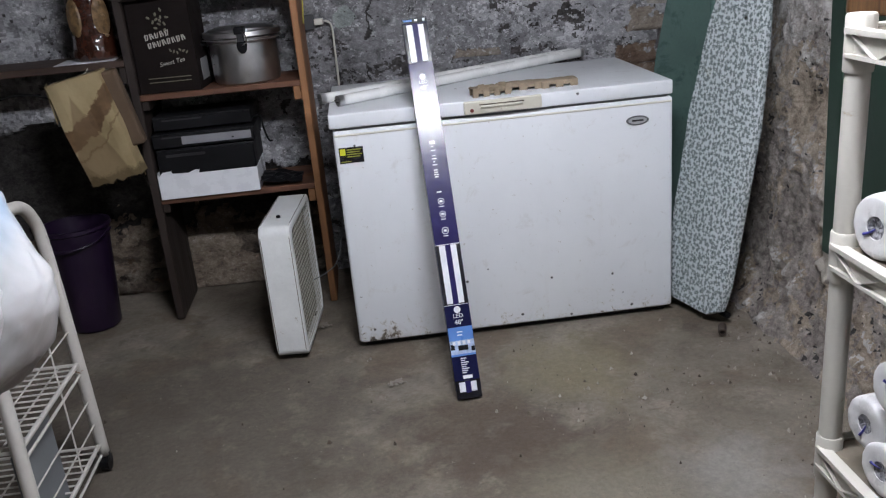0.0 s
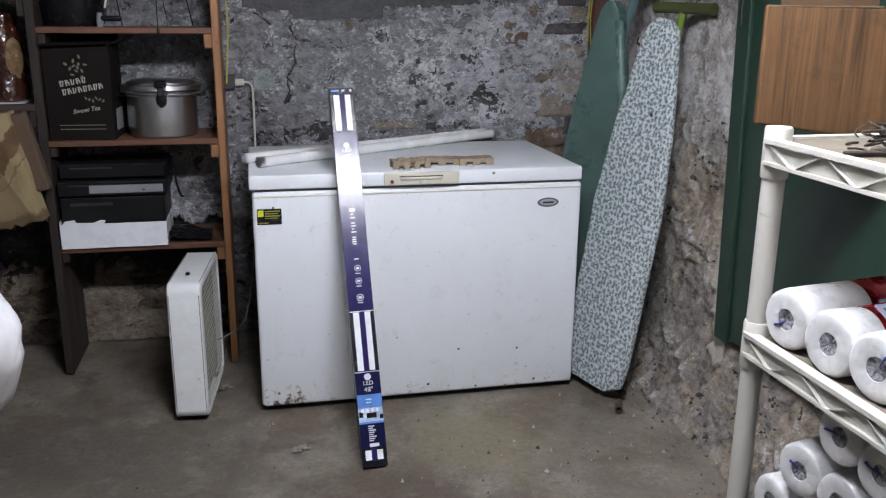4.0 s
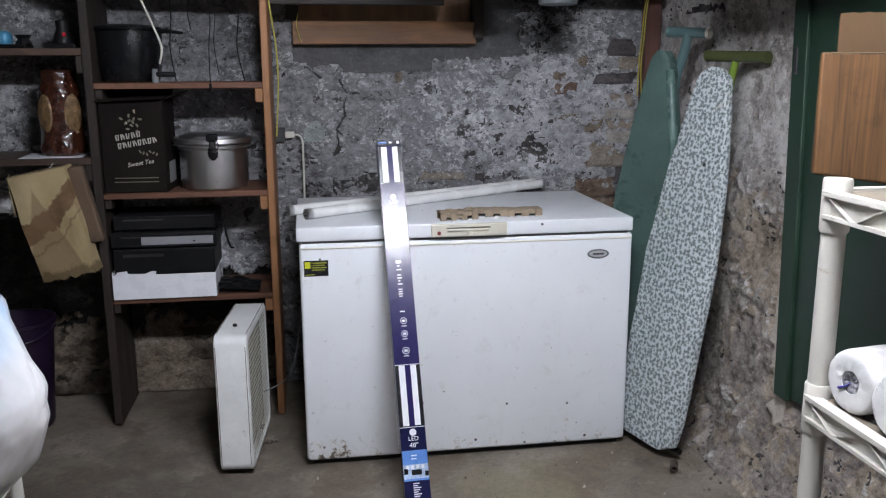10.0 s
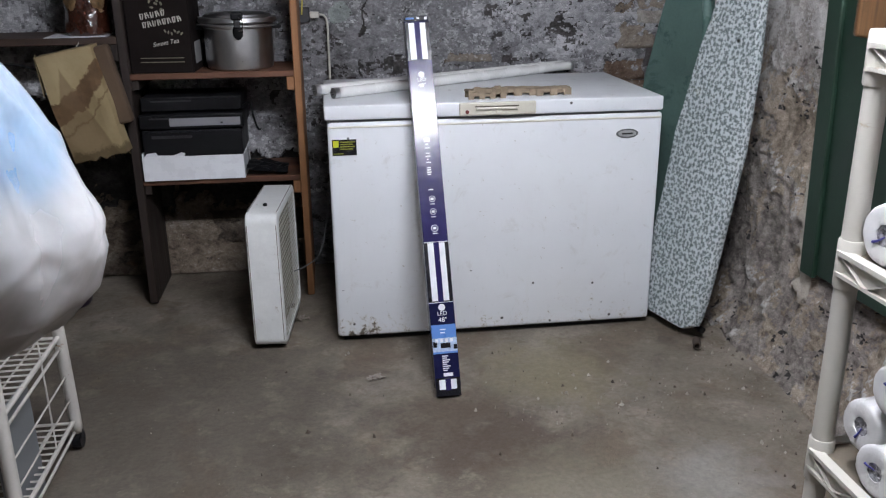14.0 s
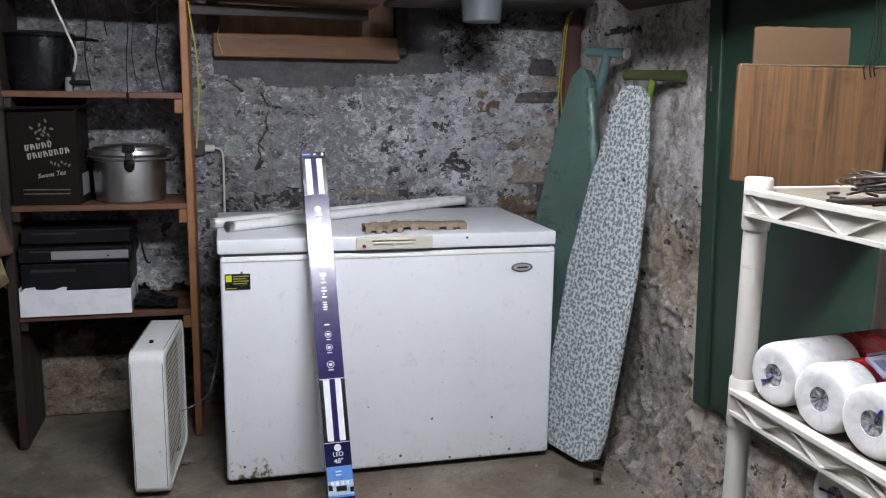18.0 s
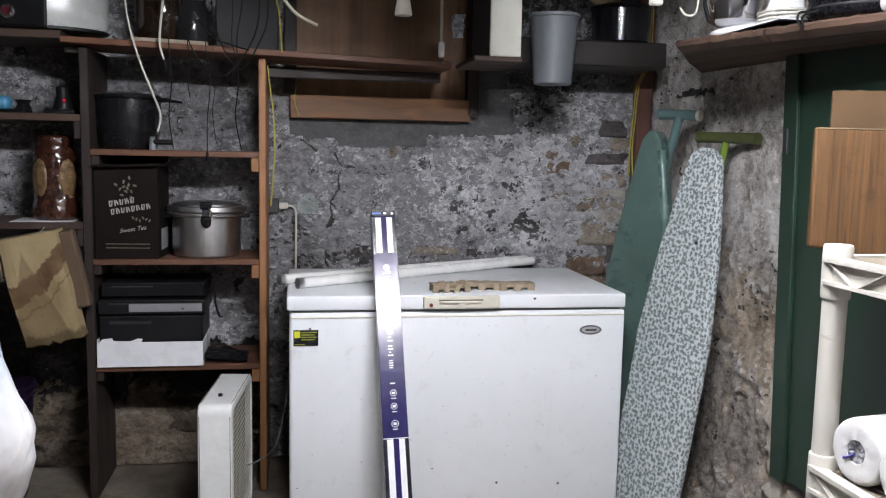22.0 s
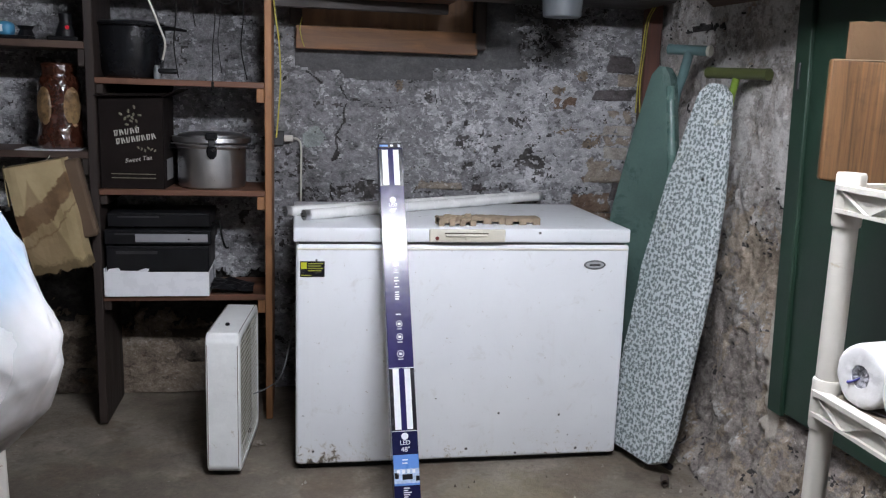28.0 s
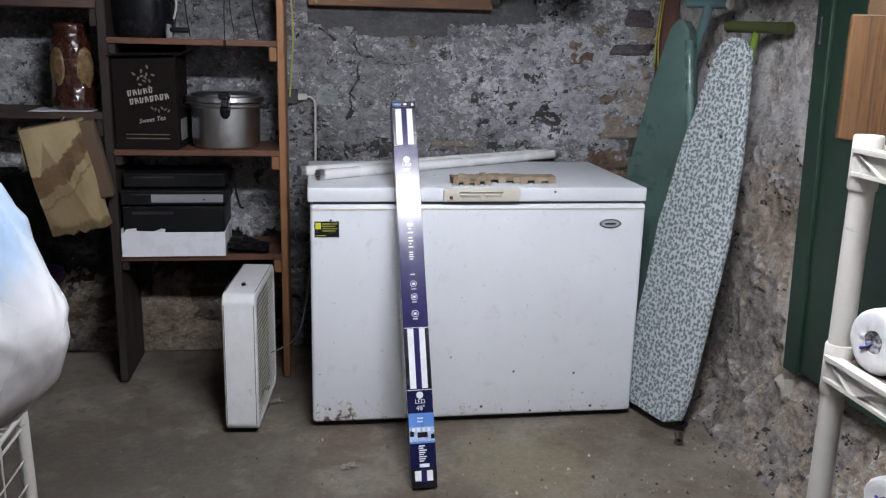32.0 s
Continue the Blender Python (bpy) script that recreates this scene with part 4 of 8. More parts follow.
wall_skin(wall_side, "limewash", side_at, -1.7, 0.92, -0.03, 2.29, 0.0075, side_fields, (M_SLATE, M_EARTH, M_LIME, M_GLOOM, M_BARE, M_CEMENT), "pale limewash above, rough brown and grey rubble below")
wall_skin(wall_side, "limewash", side_at, -5.5, -1.7, -0.03, 2.29, 0.03, side_fields, (M_SLATE, M_EARTH, M_LIME, M_GLOOM, M_BARE, M_CEMENT), "flaking limewash")


# Unseen end walls, added to close the room and toned dark against bounce.
M_PLAINW = simple("bare_dark_stone", (0.13, 0.12, 0.11), 0.9, vary=0.4, scale=5, bumpy=0.5)


def plain_wall(name, x0, x1, y0, y1, z0, z1):
    tagged(part(name, box(x0, x1, y0, y1, z0, z1), M_PLAINW), "unseen cellar wall, added and kept dark to cut bounce", "wall", kind="structure")


plain_wall("wall_west", -2.5, -2.3, -5.7, 1.06, -0.05, 2.3)
plain_wall("wall_south", -2.3, 1.9, -5.7, -5.5, -0.05, 2.3)

# ceiling: boards on joists
bm = box(-2.5, 1.9, -5.7, 1.06, 2.29, 2.36)
for k in range(12):
    y = -5.3 + k * 0.55
    box(-2.4, 1.7, y, y + 0.045, 2.13, 2.292, 0.004, 1, bm)
tagged(part("ceiling", bm, M_JOIST), "dark exposed wooden joists and floorboards overhead", "ceiling", kind="structure")

# ---- window and door ----
win = thing("window_1", "cellar window closed off with brown boards in a wooden frame", "window", kind="structure")
part("window_panel", box(0.03, 0.745, 0.828, 0.85, 1.555, 2.11, 0.002, 1), M_BOARD, win)
part("window_sill", box(0.005, 0.765, 0.80, 0.84, 1.478, 1.57, 0.004, 2), M_TRIM, win, "orange stained sill board")
part("window_frame", box(0.75, 0.80, 0.80, 0.85, 1.50, 2.12, 0.004, 1), M_UPRD, win, "dark frame post")
part("window_frame", box(-0.02, 0.03, 0.815, 0.85, 1.575, 2.12, 0.004, 1), M_UPRD, win, "dark frame post")

door = thing("door_1", "dark green painted wooden hatch door on the stone wall", "door", pose(1.512, -0.497, 0, -2.8, 0, -3.1), kind="structure")
part("door_panel", box(-0.02, 0.012, -0.78, 0.0, 0.38, 1.72, 0.003, 2), M_GREEN, door)
part("stile", box(-0.034, -0.018, -0.075, 0.004, 0.37, 1.73, 0.004, 2), M_GREEN, door)
part("stile", box(-0.03, 0.012, -0.828, -0.787, 0.37, 1.73, 0.004, 2), M_GREEN, door)
part("hinge", box(-0.04, -0.032, -0.035, -0.018, 1.36, 1.44, 0.003, 1), M_DARK, door, "black iron hinge")
hasp = part("hasp", box(-0.026, -0.019, -0.78, -0.725, 1.303, 1.327, 0.002, 1), M_DARK, door, "dark iron hasp")
part("staple", rod(spline([(-0.022, -0.79, 1.30), (-0.045, -0.793, 1.305), (-0.045, -0.793, 1.322), (-0.022, -0.79, 1.328)], 4), 0.004, 8), M_DARK, hasp, smooth=True)
part("screw", lathe([(0.005, 0), (0.004, 0.003)], 10), M_STEEL, hasp, m=pose(-0.026, -0.74, 1.322, 0, -90))
part("screw", lathe([(0.005, 0), (0.004, 0.003)], 10), M_STEEL, hasp, m=pose(-0.03, -0.81, 1.33, 0, -90))

# ---- chest freezer ----
fz = thing("chest_freezer", "white enamel chest freezer with rust spots along its foot", "freezer")
bm = box(0.008, 1.183, 0.012, 0.655, 0.018, 0.806, 0.012, 3)
part("body", bm, M_ENAMEL, fz, smooth="angle")
part("plinth", box(0.03, 1.16, 0.035, 0.64, 0.0, 0.02), M_BLACK, fz, "black recessed base")
part("gasket", box(0.018, 1.166, 0.02, 0.65, 0.804, 0.817), M_GREYP, fz, "grey rubber lid seal")
bm = box(0.0, 1.178, 0.0, 0.668, 0.815, 0.864, 0.006, 3)
part("lid", bm, M_ENAMEL, fz, smooth="angle")
trim = part("trim_strip", box(0.012, 1.178, 0.008, 0.014, 0.786, 0.793, 0.002, 1), M_WHITE, fz, "thin raised strip under the lid")
latch = part("latch_plate", box(0.455, 0.72, -0.012, 0.004, 0.818, 0.862, 0.004, 2), M_CREAM, fz, "cream plastic handle plate")
part("handle_grip", box(0.51, 0.655, -0.02, -0.010, 0.838, 0.846, 0.003, 2), M_CREAM, latch)
part("handle_recess", box(0.507, 0.66, -0.0135, -0.0115, 0.8465, 0.8505, 0.001, 1), simple("grimy_slot", (0.09, 0.07, 0.05), 0.8), latch, "grimy handle slot")
for nm, xx, rr, mm in (("pilot_light", 0.481, 0.0065, simple("dull_red_lens", (0.16, 0.03, 0.025), 0.3)), ("lock", 0.588, 0.011, M_CREAM)):
    bm = lathe([(rr, 0), (rr, 0.004), (rr * 0.6, 0.005)], 14)
    part(nm, bm, mm, latch, m=pose(xx, -0.012, 0.832, 90))
lab = part("energy_label", box(0.022, 0.104, 0.0095, 0.0125, 0.694, 0.748), M_INK, fz, "black and yellow warning sticker")
part("sticker_print", box(0.025, 0.044, 0.0085, 0.0096, 0.722, 0.744), M_YEL, lab)
for k in range(4):
    part("sticker_print", box(0.048, 0.099 - 0.007 * (k % 2), 0.0085, 0.0096, 0.738 - k * 0.008, 0.7395 - k * 0.008 + 0.002), simple("dim_yellow_print", (0.25, 0.26, 0.03), 0.5), lab)
part("sticker_print", box(0.025, 0.06, 0.0085, 0.0096, 0.698, 0.701), simple("dim_yellow_print", (0.25, 0.26, 0.03), 0.5), lab)
bm = lathe([(0.040, 0), (0.040, 0.003), (0.036, 0.005), (0.034, 0.003)], 32, sy=0.42)
badge = part("badge", bm, simple("silver_badge", (0.14, 0.145, 0.15), 0.35, metal=0.3), fz, "small oval metal badge", smooth="angle", m=pose(1.056, 0.012, 0.734, 90))
part("badge_plate", lathe([(0.033, 0.003), (0.032, 0.0045)], 28, sy=0.36), simple("brushed_badge", (0.42, 0.43, 0.44), 0.4, metal=0.2), badge)
part("badge_print", box(-0.02, 0.02, -0.003, 0.003, 0.0044, 0.0052), M_DARK, badge)

# ---- things on the freezer ----


def fluorescent_tube(a, b, label):
    a, b = Vector(a), Vector(b)
    th = thing("fluorescent_tube", label, "light tube", group="tubes on the freezer")
    d = (b - a).normalized()
    part("glass_tube", rod([a + d * 0.012, b - d * 0.012], 0.0185, 18), M_TUBE, th, smooth="angle")
    for p, s in ((a, 1), (b, -1)):
        cap = part("end_cap", rod([p, p + d * s * 0.02], 0.0192, 18), M_STEEL, th, "metal end cap", smooth="angle")
        q = d.orthogonal().normalized()
        for k in (-1, 1):
            part("pin", rod([p + q * 0.006 * k, p + q * 0.006 * k - d * s * 0.01], 0.0014, 6), M_DARK, cap)


fluorescent_tube((-0.03, 0.235, 0.884), (1.03, 0.80, 0.884), "long white fluorescent tube lying on the freezer lid")
fluorescent_tube((0.035, 0.15, 0.884), (1.06, 0.765, 0.884), "second white fluorescent tube beside the first")


def pulp_strip(x0, x1, y0, rot, notches, tall, label, jag=0.0):
    """Hollow moulded block: uneven top skin, back wall, front wall standing on feet between low notches."""
    th = thing("packing_strip", label, "packaging", pose(x0, y0, 0.864, 0, 0, rot), group="pulp packing on the lid")
    L = x1 - x0
    bm = bmesh.new()
    nu, nv = 26, 6

    def crest(i, j):
        u, v = i / nu, j / nv
        z = tall + 0.0022 * noise.noise(Vector((u * L * 55, v * 3, x0 * 20))) + jag * (0.5 + abs(noise.noise(Vector((u * L * 75, v * 2.6, 4)))))
        if j in (0, nv):
            z -= 0.0035
        return z

    gr = [[bm.verts.new((L * i / nu, 0.062 * j / nv + (0.002 + 0.5 * jag) * noise.noise(Vector((i * 0.7, j * 0.9, x0 * 9))), crest(i, j))) for j in range(nv + 1)] for i in range(nu + 1)]
    for i in range(nu):
        for j in range(nv):
            bm.faces.new((gr[i][j], gr[i + 1][j], gr[i + 1][j + 1], gr[i][j + 1]))
    g = bmesh.ops.extrude_face_region(bm, geom=list(bm.faces))
    bmesh.ops.translate(bm, verts=[v for v in g["geom"] if isinstance(v, bmesh.types.BMVert)], vec=(0, 0, -0.004))
    part("pulp_skin", bm, M_PULP, th)
    part("pulp_wall", box(0.002, L - 0.002, 0.056, 0.061, 0.0, tall - 0.003, 0.002, 1), M_PULP, th)
    step = L / (2 * notches + 1)
    for k in range(2 * notches + 1):
        low = 0.0 if k % 2 == 0 else tall * (0.30 + 0.12 * (k % 3))
        part("pulp_wall", box(k * step - 0.001, (k + 1) * step + 0.001, -0.001 - 0.002 * (k % 2 == 0), 0.004, low, tall - 0.002, 0.0015, 1), M_PULP, th)
        if jag:
            part("torn_flap", box(k * step, (k + 1) * step + 0.004, 0.004, 0.007, tall - 0.004, tall + jag * (0.8 + 0.5 * (k * 3 % 4)), 0.001, 1), M_PULP, th, m=pose(0, 0.006 * (k % 3), 0, 14, 0, 9 - 6 * (k % 4)))


pulp_strip(0.495, 0.628, 0.042, 6, 3, 0.026, "torn brown moulded pulp piece with ragged flaps on the lid", 0.007)
pulp_strip(0.612, 0.748, 0.105, -3, 2, 0.026, "brown moulded pulp packing block with square notches")
pulp_strip(0.742, 0.87, 0.085, 3, 2, 0.026, "brown moulded pulp packing block with square notches")

# ---- LED box ----
A0, A1 = Vector((0.352, -0.450, 0.0)), Vector((0.320, 0.055, 1.145))
zl = (A1 - A0).normalized()
xl = (Vector((1, 0, 0)) - zl * zl.x).normalized()
yl = zl.cross(xl)
ML = Matrix((xl, yl, zl)).transposed().to_4x4()
ML.translation = A0 + Vector((0, 0, 0.001))
LL = (A1 - A0).length
led = thing("light_box", "long dark blue LED light carton leaning on the freezer", "box", ML)
W2, TH = 0.0405, 0.06
part("carton", box(-W2, W2, 0.0, TH, 0.024, LL, 0.002, 1), M_NAVY, led)
part("carton_foot", box(-W2 + 0.001, W2 - 0.001, 0.001, TH - 0.026, 0.0, 0.025, 0.001, 1), M_INK, led)


def on_led(name, mat, s0, s1, x0=-W2 + 0.001, x1=W2 - 0.001, y=-0.0008, label="", parent=None):
    return part(name, box(x0, x1, y, y + 0.0006, s0 * LL, s1 * LL), mat, parent or led, label)


on_led("print_band", M_INK, 0.0, 0.046)
for s0, s1 in ((0.014, 0.044), (0.24, 0.396), (0.878, 0.982)):
    if s0 > 0.02:
        on_led("print_band", M_INK, s0, s1)
    bars = on_led("window_gap", M_PURP, s0, s1, -0.009, 0.009, -0.0012)
    for x0, x1 in ((-0.0285, -0.009), (0.009, 0.0275)):
        on_led("printed_tube", M_PRINTW, s0 + 0.003, s1 - 0.002, x0, x1, -0.0018, "white printed lamp tube", bars)
on_led("print_band", M_INK, 0.985, 1.0)
on_led("print_band", M_NAVY, 0.046, 0.108)
on_led("photo_strip", M_SKYB, 0.108, 0.152, label="pale printed photo of a room")
on_led("photo_strip", simple("pale_sky_print", (0.42, 0.52, 0.68), 0.3, vary=0.3, scale=60, bumpy=0), 0.113, 0.148, y=-0.0012)
for k in range(4):
    on_led("photo_strip", M_PRINTW, 0.137, 0.146, -0.03 + 0.016 * k, -0.021 + 0.016 * k, -0.0016)
on_led("photo_strip", M_INK, 0.122, 0.135, -0.014, 0.018, -0.0016)
on_led("photo_strip", M_INK, 0.125, 0.139, -0.038, -0.025, -0.0016)
on_led("photo_strip", M_INK, 0.118, 0.130, 0.028, 0.039, -0.0016)
on_led("print_band", M_SKYB, 0.152, 0.182, label="bright blue band")
on_led("print_band", M_NAVY, 0.182, 0.24)
on_led("print_band", M_PURP, 0.396, 0.878, label="glossy indigo panel")
on_led("print_edge", M_PRINTW, 0.395, 0.397, y=-0.0012)
on_led("print_edge", M_PRINTW, 0.2385, 0.2400, y=-0.0012)


def led_text(body, size, s, dx=0.0):
    text_part(body, size, M_PRINTW, led, Matrix.Translation((dx, -0.0014, s * LL)) @ pose(0, 0, 0, 90), label="white lettering")


def led_disc(s, r, ring=False):
    bm = bmesh.new()
    n = 28
    if ring:
        a = [bm.verts.new((r * math.cos(6.2832 * i / n), -0.0014, s * LL + r * math.sin(6.2832 * i / n))) for i in range(n)]
        b = [bm.verts.new((0.84 * r * math.cos(6.2832 * i / n), -0.0014, s * LL + 0.84 * r * math.sin(6.2832 * i / n))) for i in range(n)]
        for i in range(n):
            bm.faces.new((a[i], a[(i + 1) % n], b[(i + 1) % n], b[i]))
    else:
        bm.faces.new([bm.verts.new((r * math.cos(6.2832 * i / n), -0.0014, s * LL + r * math.sin(6.2832 * i / n))) for i in range(n)])
    g = bmesh.ops.extrude_face_region(bm, geom=list(bm.faces))
    bmesh.ops.translate(bm, verts=[v for v in g["geom"] if isinstance(v, bmesh.types.BMVert)], vec=(0, -0.0004, 0))
    part("printed_ring" if ring else "printed_disc", bm, M_PRINTW, led)


led_text("LED", 0.019, 0.2105)
led_text("48\"", 0.021, 0.194)
led_disc(0.2265, 0.011)
led_text("LED", 0.017, 0.826)
led_text("48\"", 0.019, 0.811)
led_disc(0.840, 0.0105)
for s, r in ((0.509, 0.0105), (0.4755, 0.0105), (0.432, 0.0115)):
    led_disc(s, r, True)
    on_led("printed_icon", M_PRINTW, s - 0.003, s + 0.003, -0.005, 0.005, -0.0014)
    on_led("printed_icon", M_PRINTW, s - 0.0145, s - 0.0125, -0.008, 0.008, -0.0014)
for k, (s, w) in enumerate(((0.532, 0.011), (0.66, 0.012), (0.652, 0.006), (0.642, 0.011), (0.628, 0.009), (0.62, 0.011), (0.612, 0.004), (0.604, 0.011), (0.59, 0.009), (0.584, 0.009), (0.578, 0.010), (0.572, 0.008))):
    on_led("text_bar", M_PRINTW, s, s + (0.0085 if k == 1 else 0.003), -0.004 - w * 0.5, -0.004 + w, -0.0014)
for k in range(8):
    on_led("text_bar", M_PRINTW, 0.064 + k * 0.0052, 0.0665 + k * 0.0052, -0.012, 0.002 + 0.005 * ((k * 7) % 3), -0.0014)
on_led("text_bar", M_PRINTW, 0.050, 0.0585, -0.012, 0.018, -0.0014)
on_led("text_bar", M_PRINTW, 0.160, 0.163, -0.012, 0.004, -0.0014)
on_led("text_bar", M_PRINTW, 0.168, 0.171, -0.012, 0.006, -0.0014)
on_led("text_bar", M_SKYB, 0.9895, 0.9945, -0.036, -0.008, -0.0014)
on_led("text_bar", M_PRINTW, 0.9895, 0.9945, 0.0, 0.01, -0.0014)
on_led("text_bar", M_PRINTW, 0.988, 0.9955, 0.026, 0.034, -0.0014)

# ---- ironing boards ----


def ironing_board(c0, c1, wdir, cover, frame_mat, prof, thick, label, tbar, group="ironing boards"):
    """Stands on its heel, nose up. prof: (along, half width)."""
    c0, c1 = Vector(c0), Vector(c1)
    z = (c1 - c0).normalized()
    x = Vector(wdir).normalized()
    x = (x - z * x.dot(z)).normalized()
    y = z.cross(x)
    m = Matrix((x, y, z)).transposed().to_4x4()
    m.translation = c0
    L = (c1 - c0).length
    th = thing("ironing_board", label, "ironing board", m, group=group)
    n = 44

    def half(s):
        for (a, wa), (b, wb) in zip(prof, prof[1:]):
            if s <= b:
                t = (s - a) / (b - a)
                return wa + (wb - wa) * t
        return prof[-1][1]
    bm = bmesh.new()
    rows = []
    for i in range(n + 1):
        s = i / n
        w = half(s)
        if s < 0.035:
            w *= math.sqrt(max(0.0, 1 - (1 - s / 0.035) ** 2)) * 0.35 + 0.65
        if s > 0.965:
            w *= math.sqrt(max(0.0, 1 - ((s - 0.965) / 0.035) ** 2)) * 0.6 + 0.4
        ring = []
        for u, v in ((-1, 0.2), (-0.985, 0.75), (-0.93, 1.0), (-0.5, 1.03), (0, 1.05), (0.5, 1.03), (0.93, 1.0), (0.985, 0.75), (1, 0.2), (0.98, 0), (0, 0), (-0.98, 0)):
            p = Vector((u * w, (v - 1.0) * thick, s * L))
            p.y += 0.0035 * noise.noise(Vector((u * 3, s * 14, 5 + wdir[0]))) * (1 if v > 0.1 else 0)
            p.x += 0.002 * noise.noise(Vector((u * 2, s * 40, 8)))
            ring.append(bm.verts.new((p.x, -p.y - thick, p.z)))
        rows.append(ring)
    for a, b in zip(rows, rows[1:]):
        for k in range(12):
            bm.faces.new((a[k], a[(k + 1) % 12], b[(k + 1) % 12], b[k]))
    bm.faces.new(rows[0])
    bm.faces.new(rows[-1])
    part("padded_cover", bm, cover, th, smooth="angle")
    if cover is M_TEAL:
        # Bead added along the edge; its lighter green carries the sheen.
        pts = [(half(q / 20) - 0.010, -thick * 0.8, q / 20 * L) for q in range(1, 20)]
        part("cover_edge", rod(pts, 0.017, 10, radii=[0.023 - 0.007 * q / 18 + 0.002 * noise.noise(Vector((q * 0.9, 2, 1))) for q in range(19)]), M_TEALSHEEN, th, "added edge bead, lighter green to stand for sheen", smooth=True)
    part("deck", rod([(0, 0.006, 0.06 * L), (0, 0.006, 0.9 * L)], 0.012, 8), M_DARK, th, "dark metal spine")
    # folded legs behind, with a foot bar that sticks out past the nose
    for sx in (-0.05, 0.05):
        part("leg", rod(spline([(sx, 0.03, 0.12), (sx * 0.8, 0.045, 0.6), (sx * 0.3, 0.03, 0.85 * L)], 5), 0.011, 8), frame_mat, th, smooth=True)
    stem = part("leg_stem", rod(spline([(0.02, 0.045, 0.8 * L), (0.03, 0.03, 0.93 * L), (tbar[0] * 0.75, 0.012, 0.985 * L), (tbar[0], 0.0, tbar[1])], 6), 0.013 if cover is M_FLORAL else 0.019, 10), frame_mat, th, smooth=True)
    a, b = tbar[2], tbar[3]
    bar = part("foot_bar", rod([(tbar[0] + a, 0, tbar[1]), (tbar[0] + b, 0, tbar[1])], 0.019, 14), tbar[5], th, smooth="angle")
    for e, s in ((a, -1), (b, 1)):
        if s > 0 and frame_mat is M_TEALM:
            tbar = tbar[:4] + (M_CREAM, tbar[5])
        part("rubber_cap", rod([(tbar[0] + e, 0, tbar[1]), (tbar[0] + e + s * 0.012, 0, tbar[1])], 0.0205, 14), tbar[4], bar, "end cap", smooth="angle")
    for sx in (-0.1, 0.1):
        part("rubber_foot", rod([(sx, 0.02, 0.012), (sx + 0.05, 0.02, 0.012)], 0.012, 8), M_BLACK, th)
    return th


PROF = [(0, 0.152), (0.1, 0.17), (0.5, 0.172), (0.72, 0.14), (0.88, 0.098), (1.0, 0.06)]
ironing_board((1.257, -0.03, 0.03), (1.471, 0.0, 1.375), (0.31, -0.95, 0), M_FLORAL, M_GREENE, PROF, 0.034,
              "ironing board in a worn floral cover, standing on its heel", (0.062, 1.405, -0.125, 0.125, M_OLIVE, M_OLIVE))
PROF2 = [(0, 0.135), (0.1, 0.148), (0.5, 0.146), (0.6, 0.138), (0.8, 0.094), (0.94, 0.054), (1.0, 0.034)]
ironing_board((1.305, 0.33, 0.03), (1.42, 0.33, 1.44), (0.6, -0.8, 0), M_TEAL, M_TEALM, PROF2, 0.052,
              "ironing board in a plain green cover, behind the floral one", (0.075, 1.485, -0.075, 0.075, M_TEALM, M_TEALM))

# ---- box fan ----
fan = thing("box_fan", "white square box fan with a grid grille, standing on the floor", "fan", pose(-0.290, -0.015, 0.0, 0, 0, -5.5))
FW, FD, FH = 0.114, 0.44, 0.505
bm = bmesh.new()
n = 7
outer = []
R = 0.035
for cx, cz, a0 in ((FD - R, 0.012 + R, -90), (FD - R, FH - R, 0), (R, FH - R, 90), (R, 0.012 + R, 180)):
    for k in range(n + 1):
        a = radians(a0 + 90 * k / n)
        outer.append((cx + R * math.cos(a), cz + R * math.sin(a)))
rings = []
for x, inset in ((0.0, 0.006), (0.004, 0.0), (FW - 0.004, 0.0), (FW, 0.006), (FW, 0.02), (FW - 0.012, 0.024)):
    rings.append([bm.verts.new((x, y + inset * (1 if y < FD / 2 else -1), z + inset * (1 if z < FH / 2 else -1))) for y, z in outer])
for a, b in zip(rings, rings[1:]):
    for k in range(len(outer)):
        bm.faces.new((a[k], a[(k + 1) % len(outer)], b[(k + 1) % len(outer)], b[k]))
bm.faces.new(rings[0])
part("housing", bm, simple("fan_enamel", (0.73, 0.74, 0.73), 0.4, vary=0.1, dirt=(0.4, 0.35, 0.28), dirt_at=0.625), fan, smooth="angle")
SEAMC = simple("grimy_seam", (0.12, 0.1, 0.075), 0.8)
for xx in (0.006, FW - 0.008):
    part("seam", box(xx, xx + 0.0022, -0.0008, 0.001, 0.04, FH - 0.036), SEAMC, fan, "grimy seam")
    part("seam", box(xx, xx + 0.0022, 0.036, FD - 0.036, FH - 0.001, FH + 0.0008), SEAMC, fan, "grimy seam")
# Flat brown-grey sheet stands in for the dim inside of the fan.
part("fan_back", box(FW - 0.03, FW - 0.024, 0.024, FD - 0.024, 0.036, FH - 0.024), simple("fan_shadow", (0.16, 0.15, 0.125), 0.8), fan, "dark sheet for the shade behind the grille")
bm = bmesh.new()
for k in range(15):
    y = 0.026 + (FD - 0.052) * k / 14
    box(FW - 0.0055, FW - 0.0045, y - 0.0014, y + 0.0014, 0.034, FH - 0.024, 0, 1, bm)
for k in range(24):
    z = 0.036 + (FH - 0.062) * k / 23
    box(FW - 0.0045, FW - 0.003, 0.024, FD - 0.024, z - 0.0022, z + 0.0022, 0, 1, bm)
part("grille", bm, simple("grille_cream", (0.5, 0.48, 0.41), 0.5, dirt=(0.26, 0.21, 0.15), dirt_at=0.58), fan, "cream grid grille")
part("foot", box(0.01, FW - 0.01, 0.04, 0.08, 0.0, 0.016, 0.003, 1), M_BLACK, fan)
